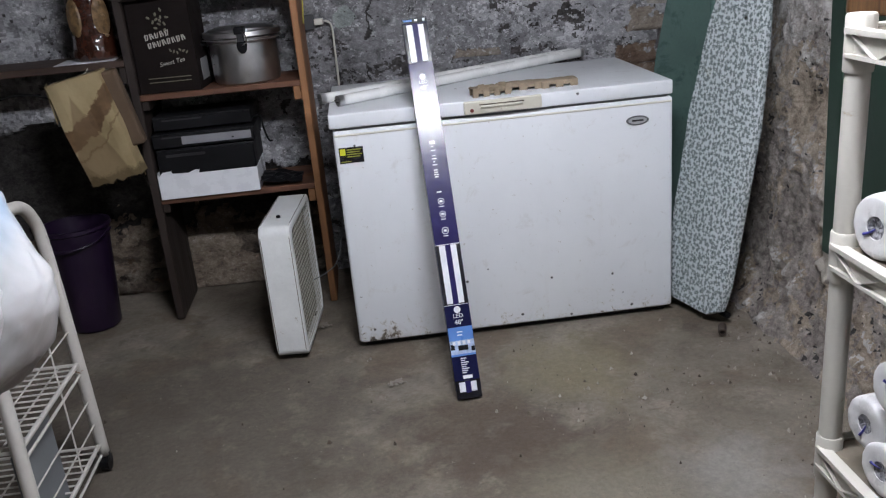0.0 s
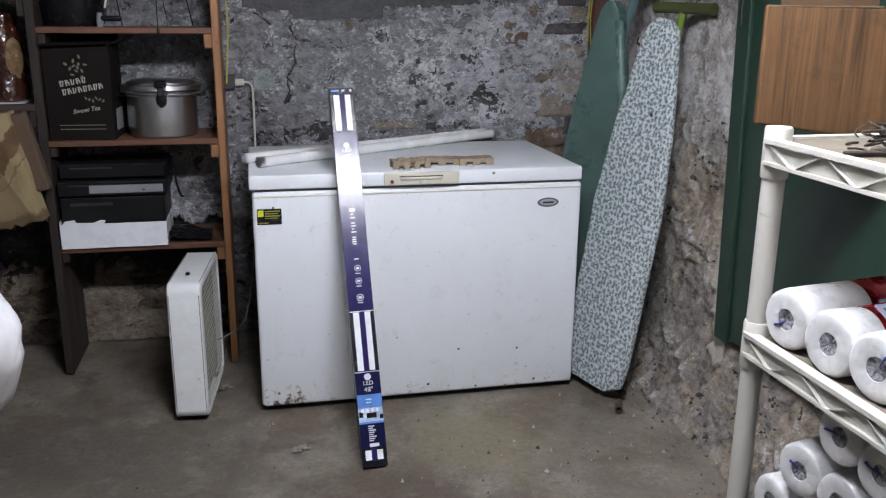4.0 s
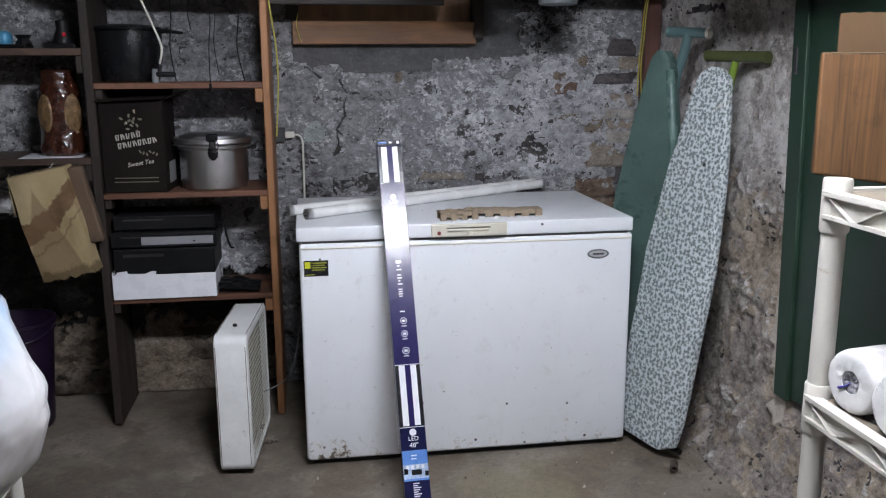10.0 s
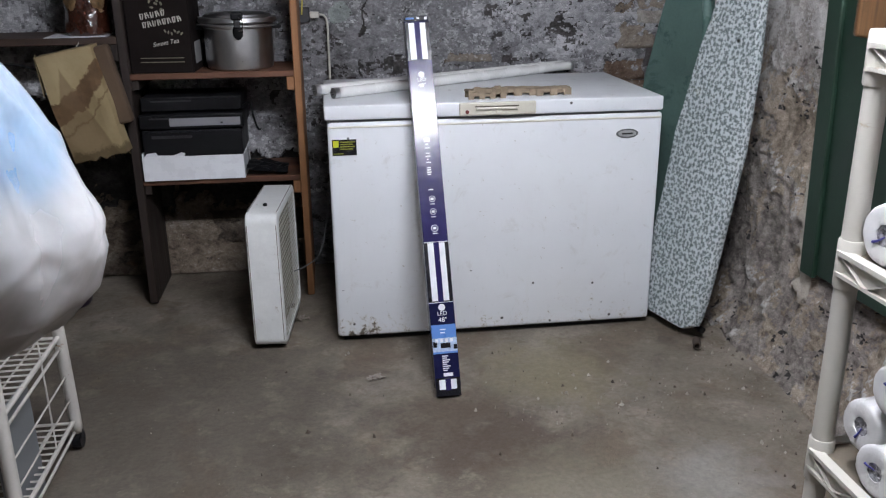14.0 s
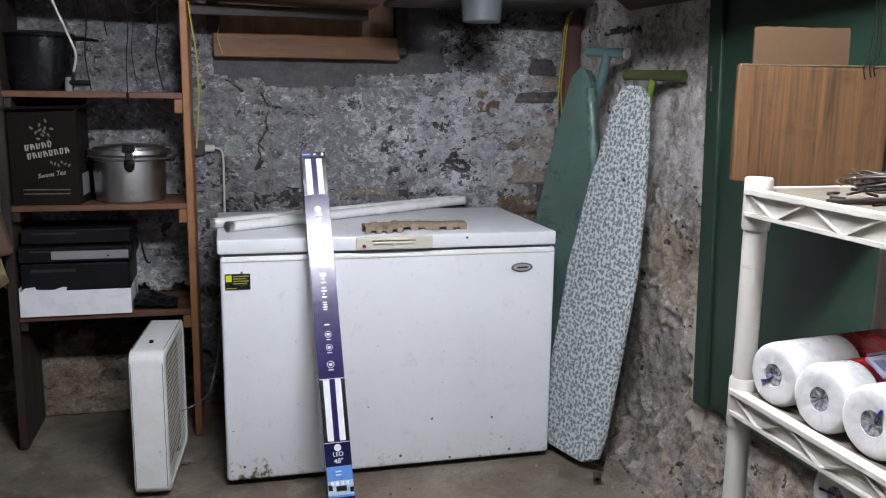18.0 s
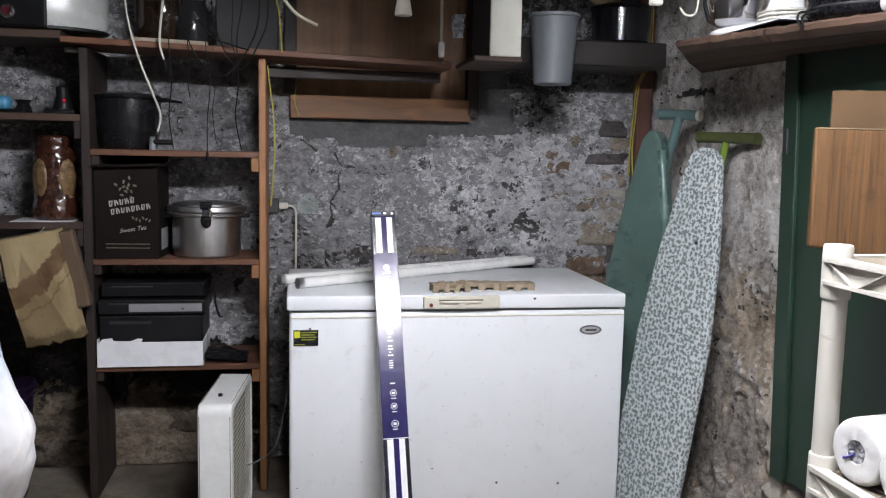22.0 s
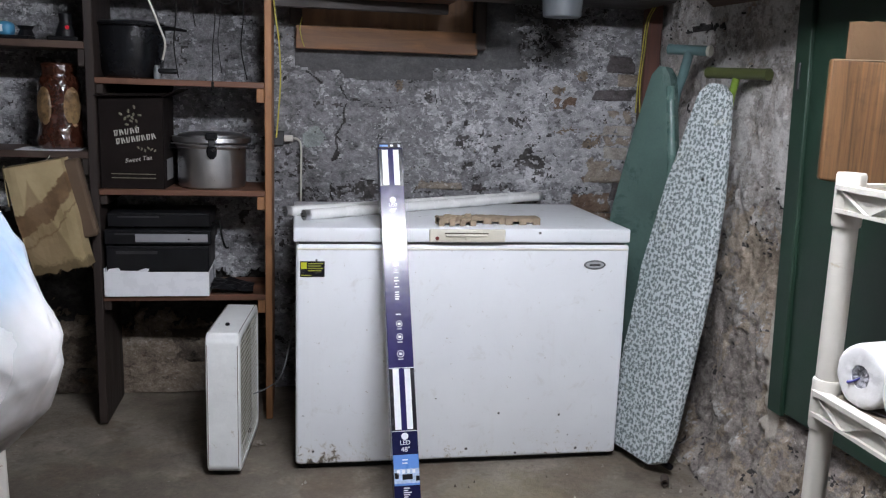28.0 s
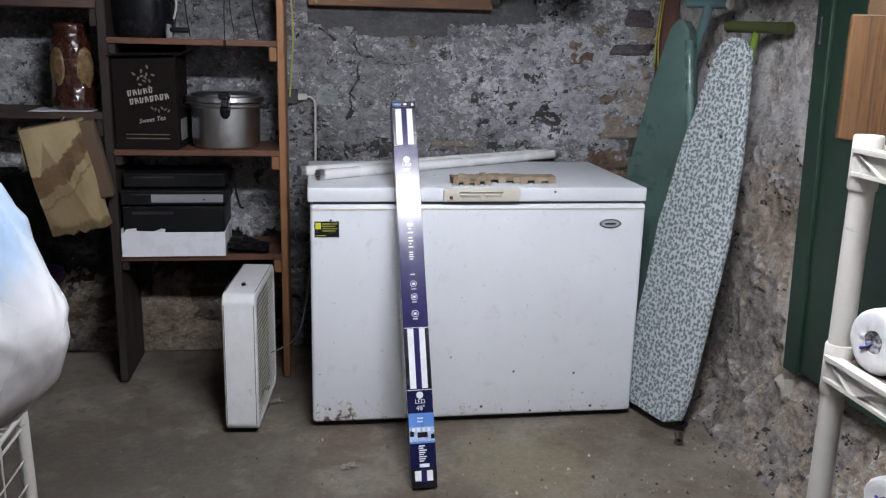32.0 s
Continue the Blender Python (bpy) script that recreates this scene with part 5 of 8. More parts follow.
part("foot", box(0.01, FW - 0.01, FD - 0.08, FD - 0.04, 0.0, 0.016, 0.003, 1), M_BLACK, fan)
part("switch_knob", lathe([(0.008, 0), (0.0075, 0.007), (0.005, 0.009)], 14, at=(0.055, 0.12, FH)), M_BLACK, fan)
part("power_cord", rod(spline([(FW, 0.30, 0.19), (0.16, 0.34, 0.2), (0.215, 0.3, 0.26), (0.24, 0.36, 0.36), (0.25, 0.5, 0.5)], 8), 0.0022, 6), M_GREYP, fan, smooth=True)

# ---- shelving ----
sh = thing("shelving_unit", "home-made dark wooden shelving against the stone wall", "shelf")
SY0, SY1 = 0.50, 0.825
part("upright", box(-0.110, -0.083, SY0 - 0.004, SY1, 0.0, 1.682, 0.003, 1), M_UPR, sh, "orange pine upright")
part("upright", box(-0.748, -0.716, SY0 + 0.0, SY1, 0.0, 1.70, 0.003, 1), M_UPRD, sh, "dark stained upright")
part("upright", box(-1.72, -1.69, SY0, SY1, 0.0, 1.663, 0.003, 1), M_UPRD, sh, "dark stained upright")
for z in (1.333, 0.924, 0.515):
    part("shelf_board", box(-0.716, -0.110, SY0, SY1, z - 0.022, z, 0.002, 1), M_SHELFR, sh)
    part("cleat", box(-0.14, -0.1102, SY0 + 0.004, SY1, z - 0.075, z - 0.0222, 0.003, 1), M_UPR, sh)
    part("cleat", box(-0.7158, -0.69, SY0 + 0.012, SY1, z - 0.06, z - 0.0222, 0.003, 1), M_UPRD, sh)
for z in (1.458, 1.062):
    part("shelf_board", box(-1.69, -0.748, SY0, SY1, z - 0.026, z, 0.002, 1), M_SHELF, sh)
    part("cleat", box(-0.772, -0.7482, SY0 + 0.004, SY1, z - 0.09, z - 0.0262, 0.003, 1), M_UPRD, sh)
part("top_board", box(-1.415, 0, 0.44, 0.74, -0.022, 0, 0.003, 1), M_SHELFR, sh, "long reddish top shelf board, sagging to one end", m=pose(0.62, 0, 1.690, 0, 1.6, 0))
part("top_board", box(-1.72, -0.80, 0.47, 0.80, 1.722, 1.752, 0.003, 1), M_SHELF, sh)
part("top_cleat", box(-0.80, -0.7482, 0.52, 0.74, 1.678, 1.6995, 0.003, 1), M_UPRD, sh)
part("top_cleat", box(-1.72, -1.66, 0.50, 0.80, 1.663, 1.7218, 0.003, 1), M_UPRD, sh)
part("top_cleat", box(-0.08, 0.60, 0.60, 0.63, 1.622, 1.6615, 0.003, 1), M_UPRD, sh)

# ---- storage rack with paper rolls ----
RX, RY = 0.860, -1.625
rack = thing("plastic_rack", "cream plastic storage rack with open lattice shelves", "rack", pose(RX, RY, 0))
DX, DY = 0.268, -0.443
LEVELS = (1.195, 0.862, 0.492, 0.13)
for px_, py_ in ((0, 0), (0, DY), (DX, 0), (DX, DY)):
    post = part("post", rod([(px_, py_, 0.0), (px_, py_, 1.2)], 0.0185, 18), M_RACK, rack, smooth="angle")
    for z in LEVELS:
        part("collar", lathe([(0.021, -0.062), (0.0222, -0.058), (0.0222, 0.018), (0.0205, 0.022)], 18, at=(px_, py_, z)), M_RACK, post, smooth="angle")
STRUTS = {}


def strut_mesh(w, up):
    """A slanting web inside an apron, w long; alike ones share their mesh."""
    key = (round(w, 4), up)
    if key not in STRUTS:
        za, zb = (-0.034, -0.003) if up else (-0.003, -0.034)
        vs = [(u + du, yy, zz) for yy in (-0.008, 0.008) for u, zz, du in ((0, za, 0), (0, za, 0.005), (w, zb, 0.005), (w, zb, 0))]
        me = bpy.data.meshes.new("strut")
        me.from_pydata(vs, [], [(3, 2, 1, 0), (5, 6, 7, 4), (1, 5, 4, 0), (2, 6, 5, 1), (3, 7, 6, 2), (0, 4, 7, 3)])
        me.materials.append(M_RACK)
        STRUTS[key] = me
    return STRUTS[key]


RIM = 0.016
for z in LEVELS:
    part("shelf", box(-0.017, DX + 0.017, DY - 0.017, 0.017, z - 0.008, z, 0.002, 1), M_DUST, rack, "dusty plastic shelf deck")
    for (ax, ay), (bx, by) in (((-RIM, 0), (-RIM, DY)), ((DX + RIM, 0), (DX + RIM, DY)), ((0, RIM), (DX, RIM)), ((0, DY - RIM), (DX, DY - RIM))):
        d = Vector((bx - ax, by - ay, 0))
        L = d.length
        bm = bmesh.new()
        sec = [(-0.010, -0.004), (-0.010, 0.004), (0.010, 0.004), (0.010, -0.004), (0.0015, -0.004), (0.0015, -0.033), (0.008, -0.033), (0.008, -0.039), (-0.008, -0.039), (-0.008, -0.033), (-0.0015, -0.033), (-0.0015, -0.004)]
        r0 = [bm.verts.new((0, y, q)) for y, q in sec]
        r1 = [bm.verts.new((L, y, q)) for y, q in sec]
        for i in range(len(sec)):
            bm.faces.new((r0[i], r0[(i + 1) % len(sec)], r1[(i + 1) % len(sec)], r1[i]))
        bm.faces.new(r0)
        bm.faces.new(r1)
        ap = part("apron", bm, M_RACK, rack, m=pose(ax, ay, z, 0, 0, math.degrees(math.atan2(d.y, d.x))))
        for i in range(6):
            ob = new("strut", strut_mesh(L * 0.84 / 6, i % 2 == 1))
            ob.parent = ap
            ob.matrix_basis = Matrix.Translation((L * (i + 0.08) / 6, 0, 0))


def paper_roll(m, red, label, r=0.0455):
    """Axis along local x from 0 to the back; the wrapped end faces -x."""
    th = thing("paper_towel_roll", label, "paper roll", m, group="paper towel rolls on the rack")
    L = 0.275
    k_ = r / 0.0525
    prof = [(0.018 * k_, 0.0035), (0.0188 * k_, 0.0016), (0.025 * k_, 0.0012), (0.034 * k_, 0.001), (0.0455 * k_, 0.0014), (0.049 * k_, 0.0028), (0.0515 * k_, 0.006), (r, 0.0105), (r, 0.06), (r, 0.12), (r, L - 0.02), (0.048 * k_, L - 0.006), (0.02 * k_, L)]
    bm = bmesh.new()
    nn = 40
    rings = []
    for q, u in prof:
        ring = []
        for i in range(nn):
            a = 2 * math.pi * i / nn
            w = q * (1 + 0.045 * noise.noise(Vector((math.cos(a) * 1.5, math.sin(a) * 1.5, u * 12 + m.translation.y * 9)))) + (0.0009 * noise.noise(Vector((math.cos(a) * 4, math.sin(a) * 4, u * 60 + m.translation.y * 31))) if u < 0.03 else 0.0)
            dent = 0.0016 * noise.noise(Vector((math.cos(a) * 3.2, math.sin(a) * 3.2, q * 70 + m.translation.y * 53))) if u < 0.012 else 0.0
            ring.append(bm.verts.new((u + dent, w * math.cos(a), w * math.sin(a))))
        rings.append(ring)
    for a, b in zip(rings, rings[1:]):
        for i in range(nn):
            bm.faces.new((a[i], a[(i + 1) % nn], b[(i + 1) % nn], b[i]))
    bm.faces.new(rings[-1])
    part("wrapped_paper", bm, M_WRAP, th, smooth="angle")
    core = bmesh.new()
    hub = core.verts.new((0.005, 0, 0))
    edge = [core.verts.new((0.0026, 0.0188 * k_ * math.cos(6.2832 * i / 24), 0.0188 * k_ * math.sin(6.2832 * i / 24))) for i in range(24)]
    waist = [core.verts.new((0.0045 + 0.003 * noise.noise(Vector((i * 1.3, m.translation.y * 40, 2))), 0.0095 * k_ * math.cos(6.2832 * i / 24), 0.0095 * k_ * math.sin(6.2832 * i / 24))) for i in range(24)]
    for i in range(24):
        core.faces.new((edge[i], edge[(i + 1) % 24], waist[(i + 1) % 24], waist[i]))
        core.faces.new((waist[i], waist[(i + 1) % 24], hub))
    part("core", core, M_CORE, th, "grey card core under creased clear film")
    way = m.translation.y * 23 % 6.28
    c_, s_ = math.cos(way), math.sin(way)
    if red and red > 0.065:
        part("film_twist", rod(spline([(0.005, 0.004 * c_, 0.004 * s_), (0.001, 0.013 * c_, 0.013 * s_), (-0.0005, 0.02 * c_ + 0.002, 0.02 * s_), (-0.0005, 0.0245 * c_ + 0.004, 0.0245 * s_)], 4), 0.002, 6, radii=[0.0012 + 0.00012 * q for q in range(13)]), M_BLUEP, th, "blue printed film twist", smooth=True)
    if red:
        bm = bmesh.new()
        rg = []
        for u in (red, red + 0.025, red + 0.06, min(red + 0.105, 0.25)):
            ring = []
            for i in range(nn):
                a = 2 * math.pi * i / nn
                w = (r + 0.0006) * (1 + 0.045 * noise.noise(Vector((math.cos(a) * 1.5, math.sin(a) * 1.5, u * 12 + m.translation.y * 9))))
                ring.append(bm.verts.new((u, w * math.cos(a), w * math.sin(a))))
            rg.append(ring)
        for a, b in zip(rg, rg[1:]):
            for i in range(nn):
                bm.faces.new((a[i], a[(i + 1) % nn], b[(i + 1) % nn], b[i]))
        g = bmesh.ops.extrude_face_region(bm, geom=list(bm.faces))
        band = part("print_band", bm, M_RED, th, "red printed band", smooth=True)
        part("print_patch", box(red + 0.012, red + 0.06, -0.02, 0.02, r * 0.992, r + 0.0032), simple("pale_print", (0.5, 0.52, 0.66), 0.35), band, m=pose(0, 0, 0, 35))
        for k in range(5):
            part("print_bar", box(red + 0.02 + 0.004 * k, red + 0.0222 + 0.004 * k, -0.01, 0.012, r + 0.002, r + 0.0036), M_BLUEP, band, m=pose(0, 0, 0, 35))
    return th


MR = pose(0.848, -1.655, 0, 0, 0, 10)
for k, (x, y, red) in enumerate(((0.857, -1.703, 0.135), (0.855, -1.813, 0.065), (0.862, -1.909, 0.12), (0.857, -2.0, 0.07))):
    paper_roll(pose(x, y, 0.862 + 0.0515, (40, -8, 120, 15)[k], 0, 9 + RND.uniform(-2, 2)), red, "wrapped paper towel roll with a red band", 0.0508)
for k, (y, z, red) in enumerate(((-1.772, 0.537, 0.15), (-1.885, 0.537, 0.12), (-1.975, 0.537, 0.1), (-1.721, 0.591, 0.12), (-1.829, 0.597, 0.1), (-1.93, 0.612, 0.1), (-1.784, 0.684, 0.09), (-1.867, 0.676, 0.08), (-1.963, 0.69, 0.07), (-1.863, 0.785, 0.07), (-1.942, 0.765, 0.08))):
    paper_roll(pose(0.857 + 0.01 * (k % 3), y, z, RND.uniform(0, 360), 0, 9 + RND.uniform(-3, 3)), red, "wrapped paper towel roll in a stacked heap", 0.0445)

# ---- wooden board hung in front of the door ----
hb = thing("wooden_panel", "varnished pine panel hanging in front of the green door", "panel", pose(1.083, -1.205, -0.015, 0, 0, -15))
bm = box(0, 0.322, 0, 0.02, 1.175, 1.425, 0.006, 3)
for v in bm.verts:
    if v.co.z < 1.2:
        v.co.z += 0.006 - 0.13 * v.co.x
    elif v.co.z > 1.4:
        v.co.z += 0.003 * (1 - v.co.x / 0.16)
part("board", bm, M_PANEL, hb)
part("edge_wear", box(0.004, 0.31, -0.0012, 0.012, 1.4235, 1.4265, 0.001, 1), simple("bare_worn_edge", (0.13, 0.095, 0.06), 0.85, vary=0.4, scale=40), hb, "pale worn top edge")
# Dark piece behind the panel, showing past its right edge.
part("back_board", box(0.06, 0.34, 0.0225, 0.034, 1.2, 1.42, 0.003, 1), M_UPRD, hb, "thin dark piece behind the panel")
for dx in (0.0, 0.012, 0.02):
    part("wire_hook", rod(spline([(0.262 + dx, -0.004, 1.398 + dx * 0.3), (0.256 + dx, -0.006, 1.425), (0.275 + dx, 0.012, 1.45), (0.282 + 0.6 * dx, 0.02, 1.55), (0.28 + dx, 0.02, 1.64)], 5), 0.0012, 6), M_CORDB, hb, smooth=True)
cb = thing("cardboard_sheet", "torn brown cardboard sheet hanging behind the wooden panel", "cardboard", pose(1.138, -1.17, 0, 0, 0, -9) @ Matrix.Diagonal((0.85, 1, 1, 1)))
bm = bmesh.new()
pts = [(0, 1.3)] + [(0.002 * noise.noise(Vector((k, 0, 0))), 1.3 + 0.19 * k / 6) for k in range(1, 7)] + [(0.03 + 0.22 * k / 12, 1.492 + 0.004 * noise.noise(Vector((k * 1.7, 3, 0)))) for k in range(13)] + [(0.252 + 0.006 * noise.noise(Vector((k * 2.1, 7, 0))), 1.47 - 0.17 * k / 8) for k in range(9)]
f = bm.faces.new([bm.verts.new((x, 0, z)) for x, z in pts])
g = bmesh.ops.extrude_face_region(bm, geom=[f])
bmesh.ops.translate(bm, verts=[v for v in g["geom"] if isinstance(v, bmesh.types.BMVert)], vec=(0, 0.005, 0))
part("sheet", bm, M_CARD, cb)

# ---- side shelf ----
ss = thing("wall_shelf", "rough dark plank shelf along the side wall", "shelf")
lo = [(1.18, -0.30, 1.672), (1.22, -0.66, 1.657), (1.255, -1.0, 1.641), (1.30, -1.40, 1.622)]


def plank_mesh(near, far, lip):
    """One sagging board between two shares of the shelf's depth; the lip is its worn front edge."""
    bm = bmesh.new()
    n = 66
    ra = []
    for i in range(n + 1):
        t = i / n
        j = min(int(t * 3), 2)
        p = Vector(lo[j]).lerp(Vector(lo[j + 1]), t * 3 - j)
        back = Vector((1.56, p.y + 0.59 - 0.43 * min(1, t * 3), p.z + 0.002))
        f, r = p.lerp(back, near), p.lerp(back, far)
        e = (0.005 * noise.noise(Vector((t * 14, 2, 0))) + 0.0045 * noise.noise(Vector((t * 47, 5, 0)))) if lip else 0.0
        k = 0.003 * noise.noise(Vector((t * 33, 9, 0))) if lip else 0.0
        bev = 0.024 if lip else 0.001
        ra.append([bm.verts.new((f.x + e + bev, f.y, f.z - 0.006)), bm.verts.new((f.x + e + 0.002, f.y, f.z + 0.011 + k)), bm.verts.new((f.x + e, f.y, f.z + 0.024 + k)), bm.verts.new((f.x + e + 0.006, f.y, f.z + 0.030 + k)),
                   bm.verts.new((r.x, r.y, r.z + 0.031)), bm.verts.new((r.x, r.y, r.z - 0.006))])
    for a, b in zip(ra, ra[1:]):
        for k in range(6):
            bm.faces.new((a[k], a[(k + 1) % 6], b[(k + 1) % 6], b[k]))
    bm.faces.new(ra[0])
    bm.faces.new(ra[-1])
    return bm


part("plank", plank_mesh(0.0, 0.5, True), M_PLANK, ss, "splintered front plank")
part("plank", plank_mesh(0.508, 1.0, False), M_PLANK, ss)

# ---- plastic bag on a wire cart ----
cart = thing("wire_cart", "white coated wire cart with rust spots, loaded with a bag", "cart")
for x in (-0.745, -1.14):
    part("end_frame", rod(spline([(x, -0.585, 0.05), (x, -0.60, 0.35), (x, -0.625, 0.70), (x, -0.66, 0.80), (x, -0.74, 0.85), (x, -0.92, 0.855), (x, -1.01, 0.80), (x, -1.045, 0.70), (x, -1.055, 0.35), (x, -1.06, 0.05)], 6), 0.0165, 10), M_WIRE, cart, smooth=True)
for z in (0.355, 0.09):
    y0, y1 = (-1.05, -0.61)
    bm = rod([(-0.94, y0, z), (-1.14, y0, z), (-1.14, y1, z), (-0.745, y1, z), (-0.745, y0, z), (-0.94, y0, z)], 0.005, 8)
    s = part("wire_shelf", bm, M_WIRE, cart)
    for k in range(1, 14):
        y = y0 + (y1 - y0) * k / 14
        part("wire", rod([(-1.14, y, z), (-0.745, y, z)], 0.0028, 6), M_WIRE, s)
    for x in (-1.1, -0.95, -0.80):
        part("cross_wire", rod([(x, y0, z - 0.005), (x, y1, z - 0.005)], 0.003, 6), M_WIRE, s)
    for x in (-0.745, -1.14):
        part("shelf_rim", rod([(x, y0, z + 0.004), (x, y1, z + 0.004)], 0.006, 8), M_WIRE, s)
        part("shelf_rim", rod([(x, y0, z - 0.03), (x, y1, z - 0.03)], 0.004, 8), M_WIRE, s)
for x in (-0.745, -1.14):
    for z in (0.16, 0.235, 0.46, 0.56):
        part("end_wire", rod([(x, -1.055, z), (x, -0.60, z)], 0.0025, 6), M_WIRE, cart)
    part("end_wire", rod([(x, -0.76, 0.09), (x, -0.76, 0.84)], 0.0025, 6), M_WIRE, cart)
    for y in (-0.585, -1.06):
        w = part("wheel", rod([(x - 0.012, y, 0.025), (x + 0.012, y, 0.025)], 0.025, 16), M_BLACK, cart, "black caster wheel")
        part("wheel_fork", box(x - 0.016, x + 0.016, y - 0.008, y + 0.008, 0.03, 0.06, 0.002, 1), M_DARK, w)

part("side_panel", box(-0.782, -0.772, -1.03, -0.80, 0.02, 0.33, 0.002, 1), M_GREYP, cart, "grey sheet panel")

bag = thing("plastic_bag", "bulging white plastic bag with bluish contents, hanging from a joist", "bag", pose(-0.375, -1.96, 0.933))
prof = [(0.012, 0.0), (0.06, 0.004), (0.105, 0.022), (0.138, 0.055), (0.153, 0.1), (0.152, 0.135), (0.138, 0.18), (0.122, 0.22), (0.1, 0.26), (0.085, 0.285), (0.07, 0.31), (0.05, 0.345), (0.03, 0.385), (0.022, 0.43), (0.028, 0.47), (0.02, 0.5)]
nn = 132


def bag_shape(scale, wrinkle, h0, h1):
    bm = bmesh.new()
    fine = []
    for (r0, a0), (r1, a1) in zip(prof, prof[1:]):
        for k in range(7):
            q = k / 7
            fine.append((r0 + (r1 - r0) * q, a0 + (a1 - a0) * q))
    fine = [(r, h) for r, h in fine if h0 <= h <= h1]
    rows = []
    for r, h in fine:
        ring = []
        for i in range(nn):
            a = 2 * math.pi * i / nn
            c, s = math.cos(a), math.sin(a)
            soft = 0.016 * noise.noise(Vector((c * 1.6, s * 1.6, h * 5 + 2)))
            near = noise.voronoi(Vector((c * 1.5 + 0.25 * noise.noise(Vector((c * 2, s * 2, h * 8))), s * 1.5, h * 8.5 + 7)))[0]
            ridge = max(0.0, 1 - (near[1] - near[0]) / 0.16)
            crease = 0.0045 * ridge - 0.006 * near[0]
            pleat = 0.006 * math.sin(a * 11 + h * 9) * min(1, max(0, h - 0.16) / 0.12)
            rr = max(0.003, (r + (soft + (crease + pleat) * wrinkle) * min(1, r / 0.07)) * scale)
            ring.append(bm.verts.new((rr * c, rr * 0.9 * s, h)))
        rows.append(ring)
    for a, b in zip(rows, rows[1:]):
        for i in range(nn):
            bm.faces.new((a[i], a[(i + 1) % nn], b[(i + 1) % nn], b[i]))
    bm.faces.new(rows[0])
    bm.faces.new(rows[-1])
    return bm


part("film", bag_shape(0.99, 1.0, 0.0, 0.5), M_BAG, bag, smooth=True)
part("contents", bag_shape(0.97, 0.95, 0.004, 0.36), M_CLOTHES, bag, "pale blue, white and brownish cloth inside", smooth=True)
part("handle_loop", rod(spline([(-0.012, 0, 0.48), (-0.02, 0, 0.62), (0, 0, 0.72), (0.02, 0, 0.62), (0.012, 0, 0.48)], 6), 0.006, 8), M_BAG, bag, smooth=True)
part("hook", rod(spline([(0, 0.006, 0.71), (0, 0, 0.73), (0, -0.004, 0.8), (0, 0, 1.2)], 5), 0.0025, 6), M_DARK, bag)

# ---- purple bin ----
bin_ = thing("plastic_bin", "dark purple plastic bin standing on the floor under the shelves", "bin", pose(-1.09, 0.56, 0))
part("bucket", lathe([(0.095, 0.0), (0.1, 0.01), (0.132, 0.42), (0.142, 0.425), (0.142, 0.44), (0.128, 0.44), (0.1, 0.03)], 32), M_PURPLE, bin_, smooth="angle")
part("handle", rod(spline([(-0.142, 0, 0.41), (-0.1, -0.11, 0.385), (0, -0.155, 0.37), (0.1, -0.11, 0.385), (0.142, 0, 0.41)], 6), 0.005, 8), M_PURPLE, bin_, smooth=True)

# ---- lights ----


def tube_glow(watts):
    m, nt, b = nodes_of("lit_tube_glass")
    b.inputs["Base Color"].default_value = (0.9, 0.9, 0.9, 1)
    b.inputs["Emission Color"].default_value = (0.93, 0.96, 1.06, 1)
    b.inputs["Emission Strength"].default_value = watts / (2 * 2 * math.pi * 0.019 * 0.72 * math.pi)
    return m


for x, y, watts in LIGHTS:
    th = thing("strip_or_fill_light", "white ceiling batten with two lit bare tubes, the far one added fill", "lamp", pose(x, y, 0))
    part("batten", box(-0.385, 0.385, -0.05, 0.05, 2.20, 2.25, 0.006, 2), M_WHITE, th)
    for e in (-0.25, 0.25):
        part("hanger", rod([(e, 0, 2.245), (e, 0, 2.295)], 0.006, 8), M_DARK, th)
    glow = tube_glow(watts)
    for s in (-1, 1):
        part("tube", rod([(-0.36, s * 0.06, 2.155), (0.36, s * 0.06, 2.155)], 0.019, 12), glow, th, "lit fluorescent tube", smooth="angle")
        for e in (-1, 1):
            part("socket", box(e * 0.375 - 0.014, e * 0.375 + 0.014, s * 0.06 - 0.022, s * 0.06 + 0.022, 2.13, 2.205, 0.004, 1), M_WHITE, th)

# ---- things on the shelves ----
tray = thing("cardboard_tray", "torn white cardboard tray on the lowest shelf", "box", pose(-0.707, 0.485, 0.515))
TW, TDp, THt = 0.385, 0.26, 0.095
part("front_wall", box(0, TW, 0, 0.004, 0, THt, 0.001, 1), M_PRINTW, tray)
part("side_wall", box(0, 0.004, 0.004, TDp, 0, THt + 0.012), M_PRINTW, tray)
part("side_wall", box(TW - 0.004, TW, 0.004, TDp, 0, THt - 0.004), M_PRINTW, tray)
part("base", box(0.004, TW - 0.004, 0.004, TDp, 0, 0.004), M_PRINTW, tray)
bm = bmesh.new()
tp = [(0.01, 0.0), (0.02, 0.013), (0.055, 0.017), (0.06, 0.006), (0.12, 0.004), (0.15, 0.015), (0.165, 0.012), (0.16, 0.0)]
f = bm.faces.new([bm.verts.new((x, -0.001, THt + z)) for x, z in tp])
g = bmesh.ops.extrude_face_region(bm, geom=[f])
bmesh.ops.translate(bm, verts=[v for v in g["geom"] if isinstance(v, bmesh.types.BMVert)], vec=(0, 0.003, 0))
part("torn_flap", bm, M_PRINTW, tray, "ragged torn flap")
fold = thing("dark_sheet", "crumpled dark plastic sheet beside the white tray", "sheet", pose(-0.32, 0.50, 0.516))
bm = bmesh.new()
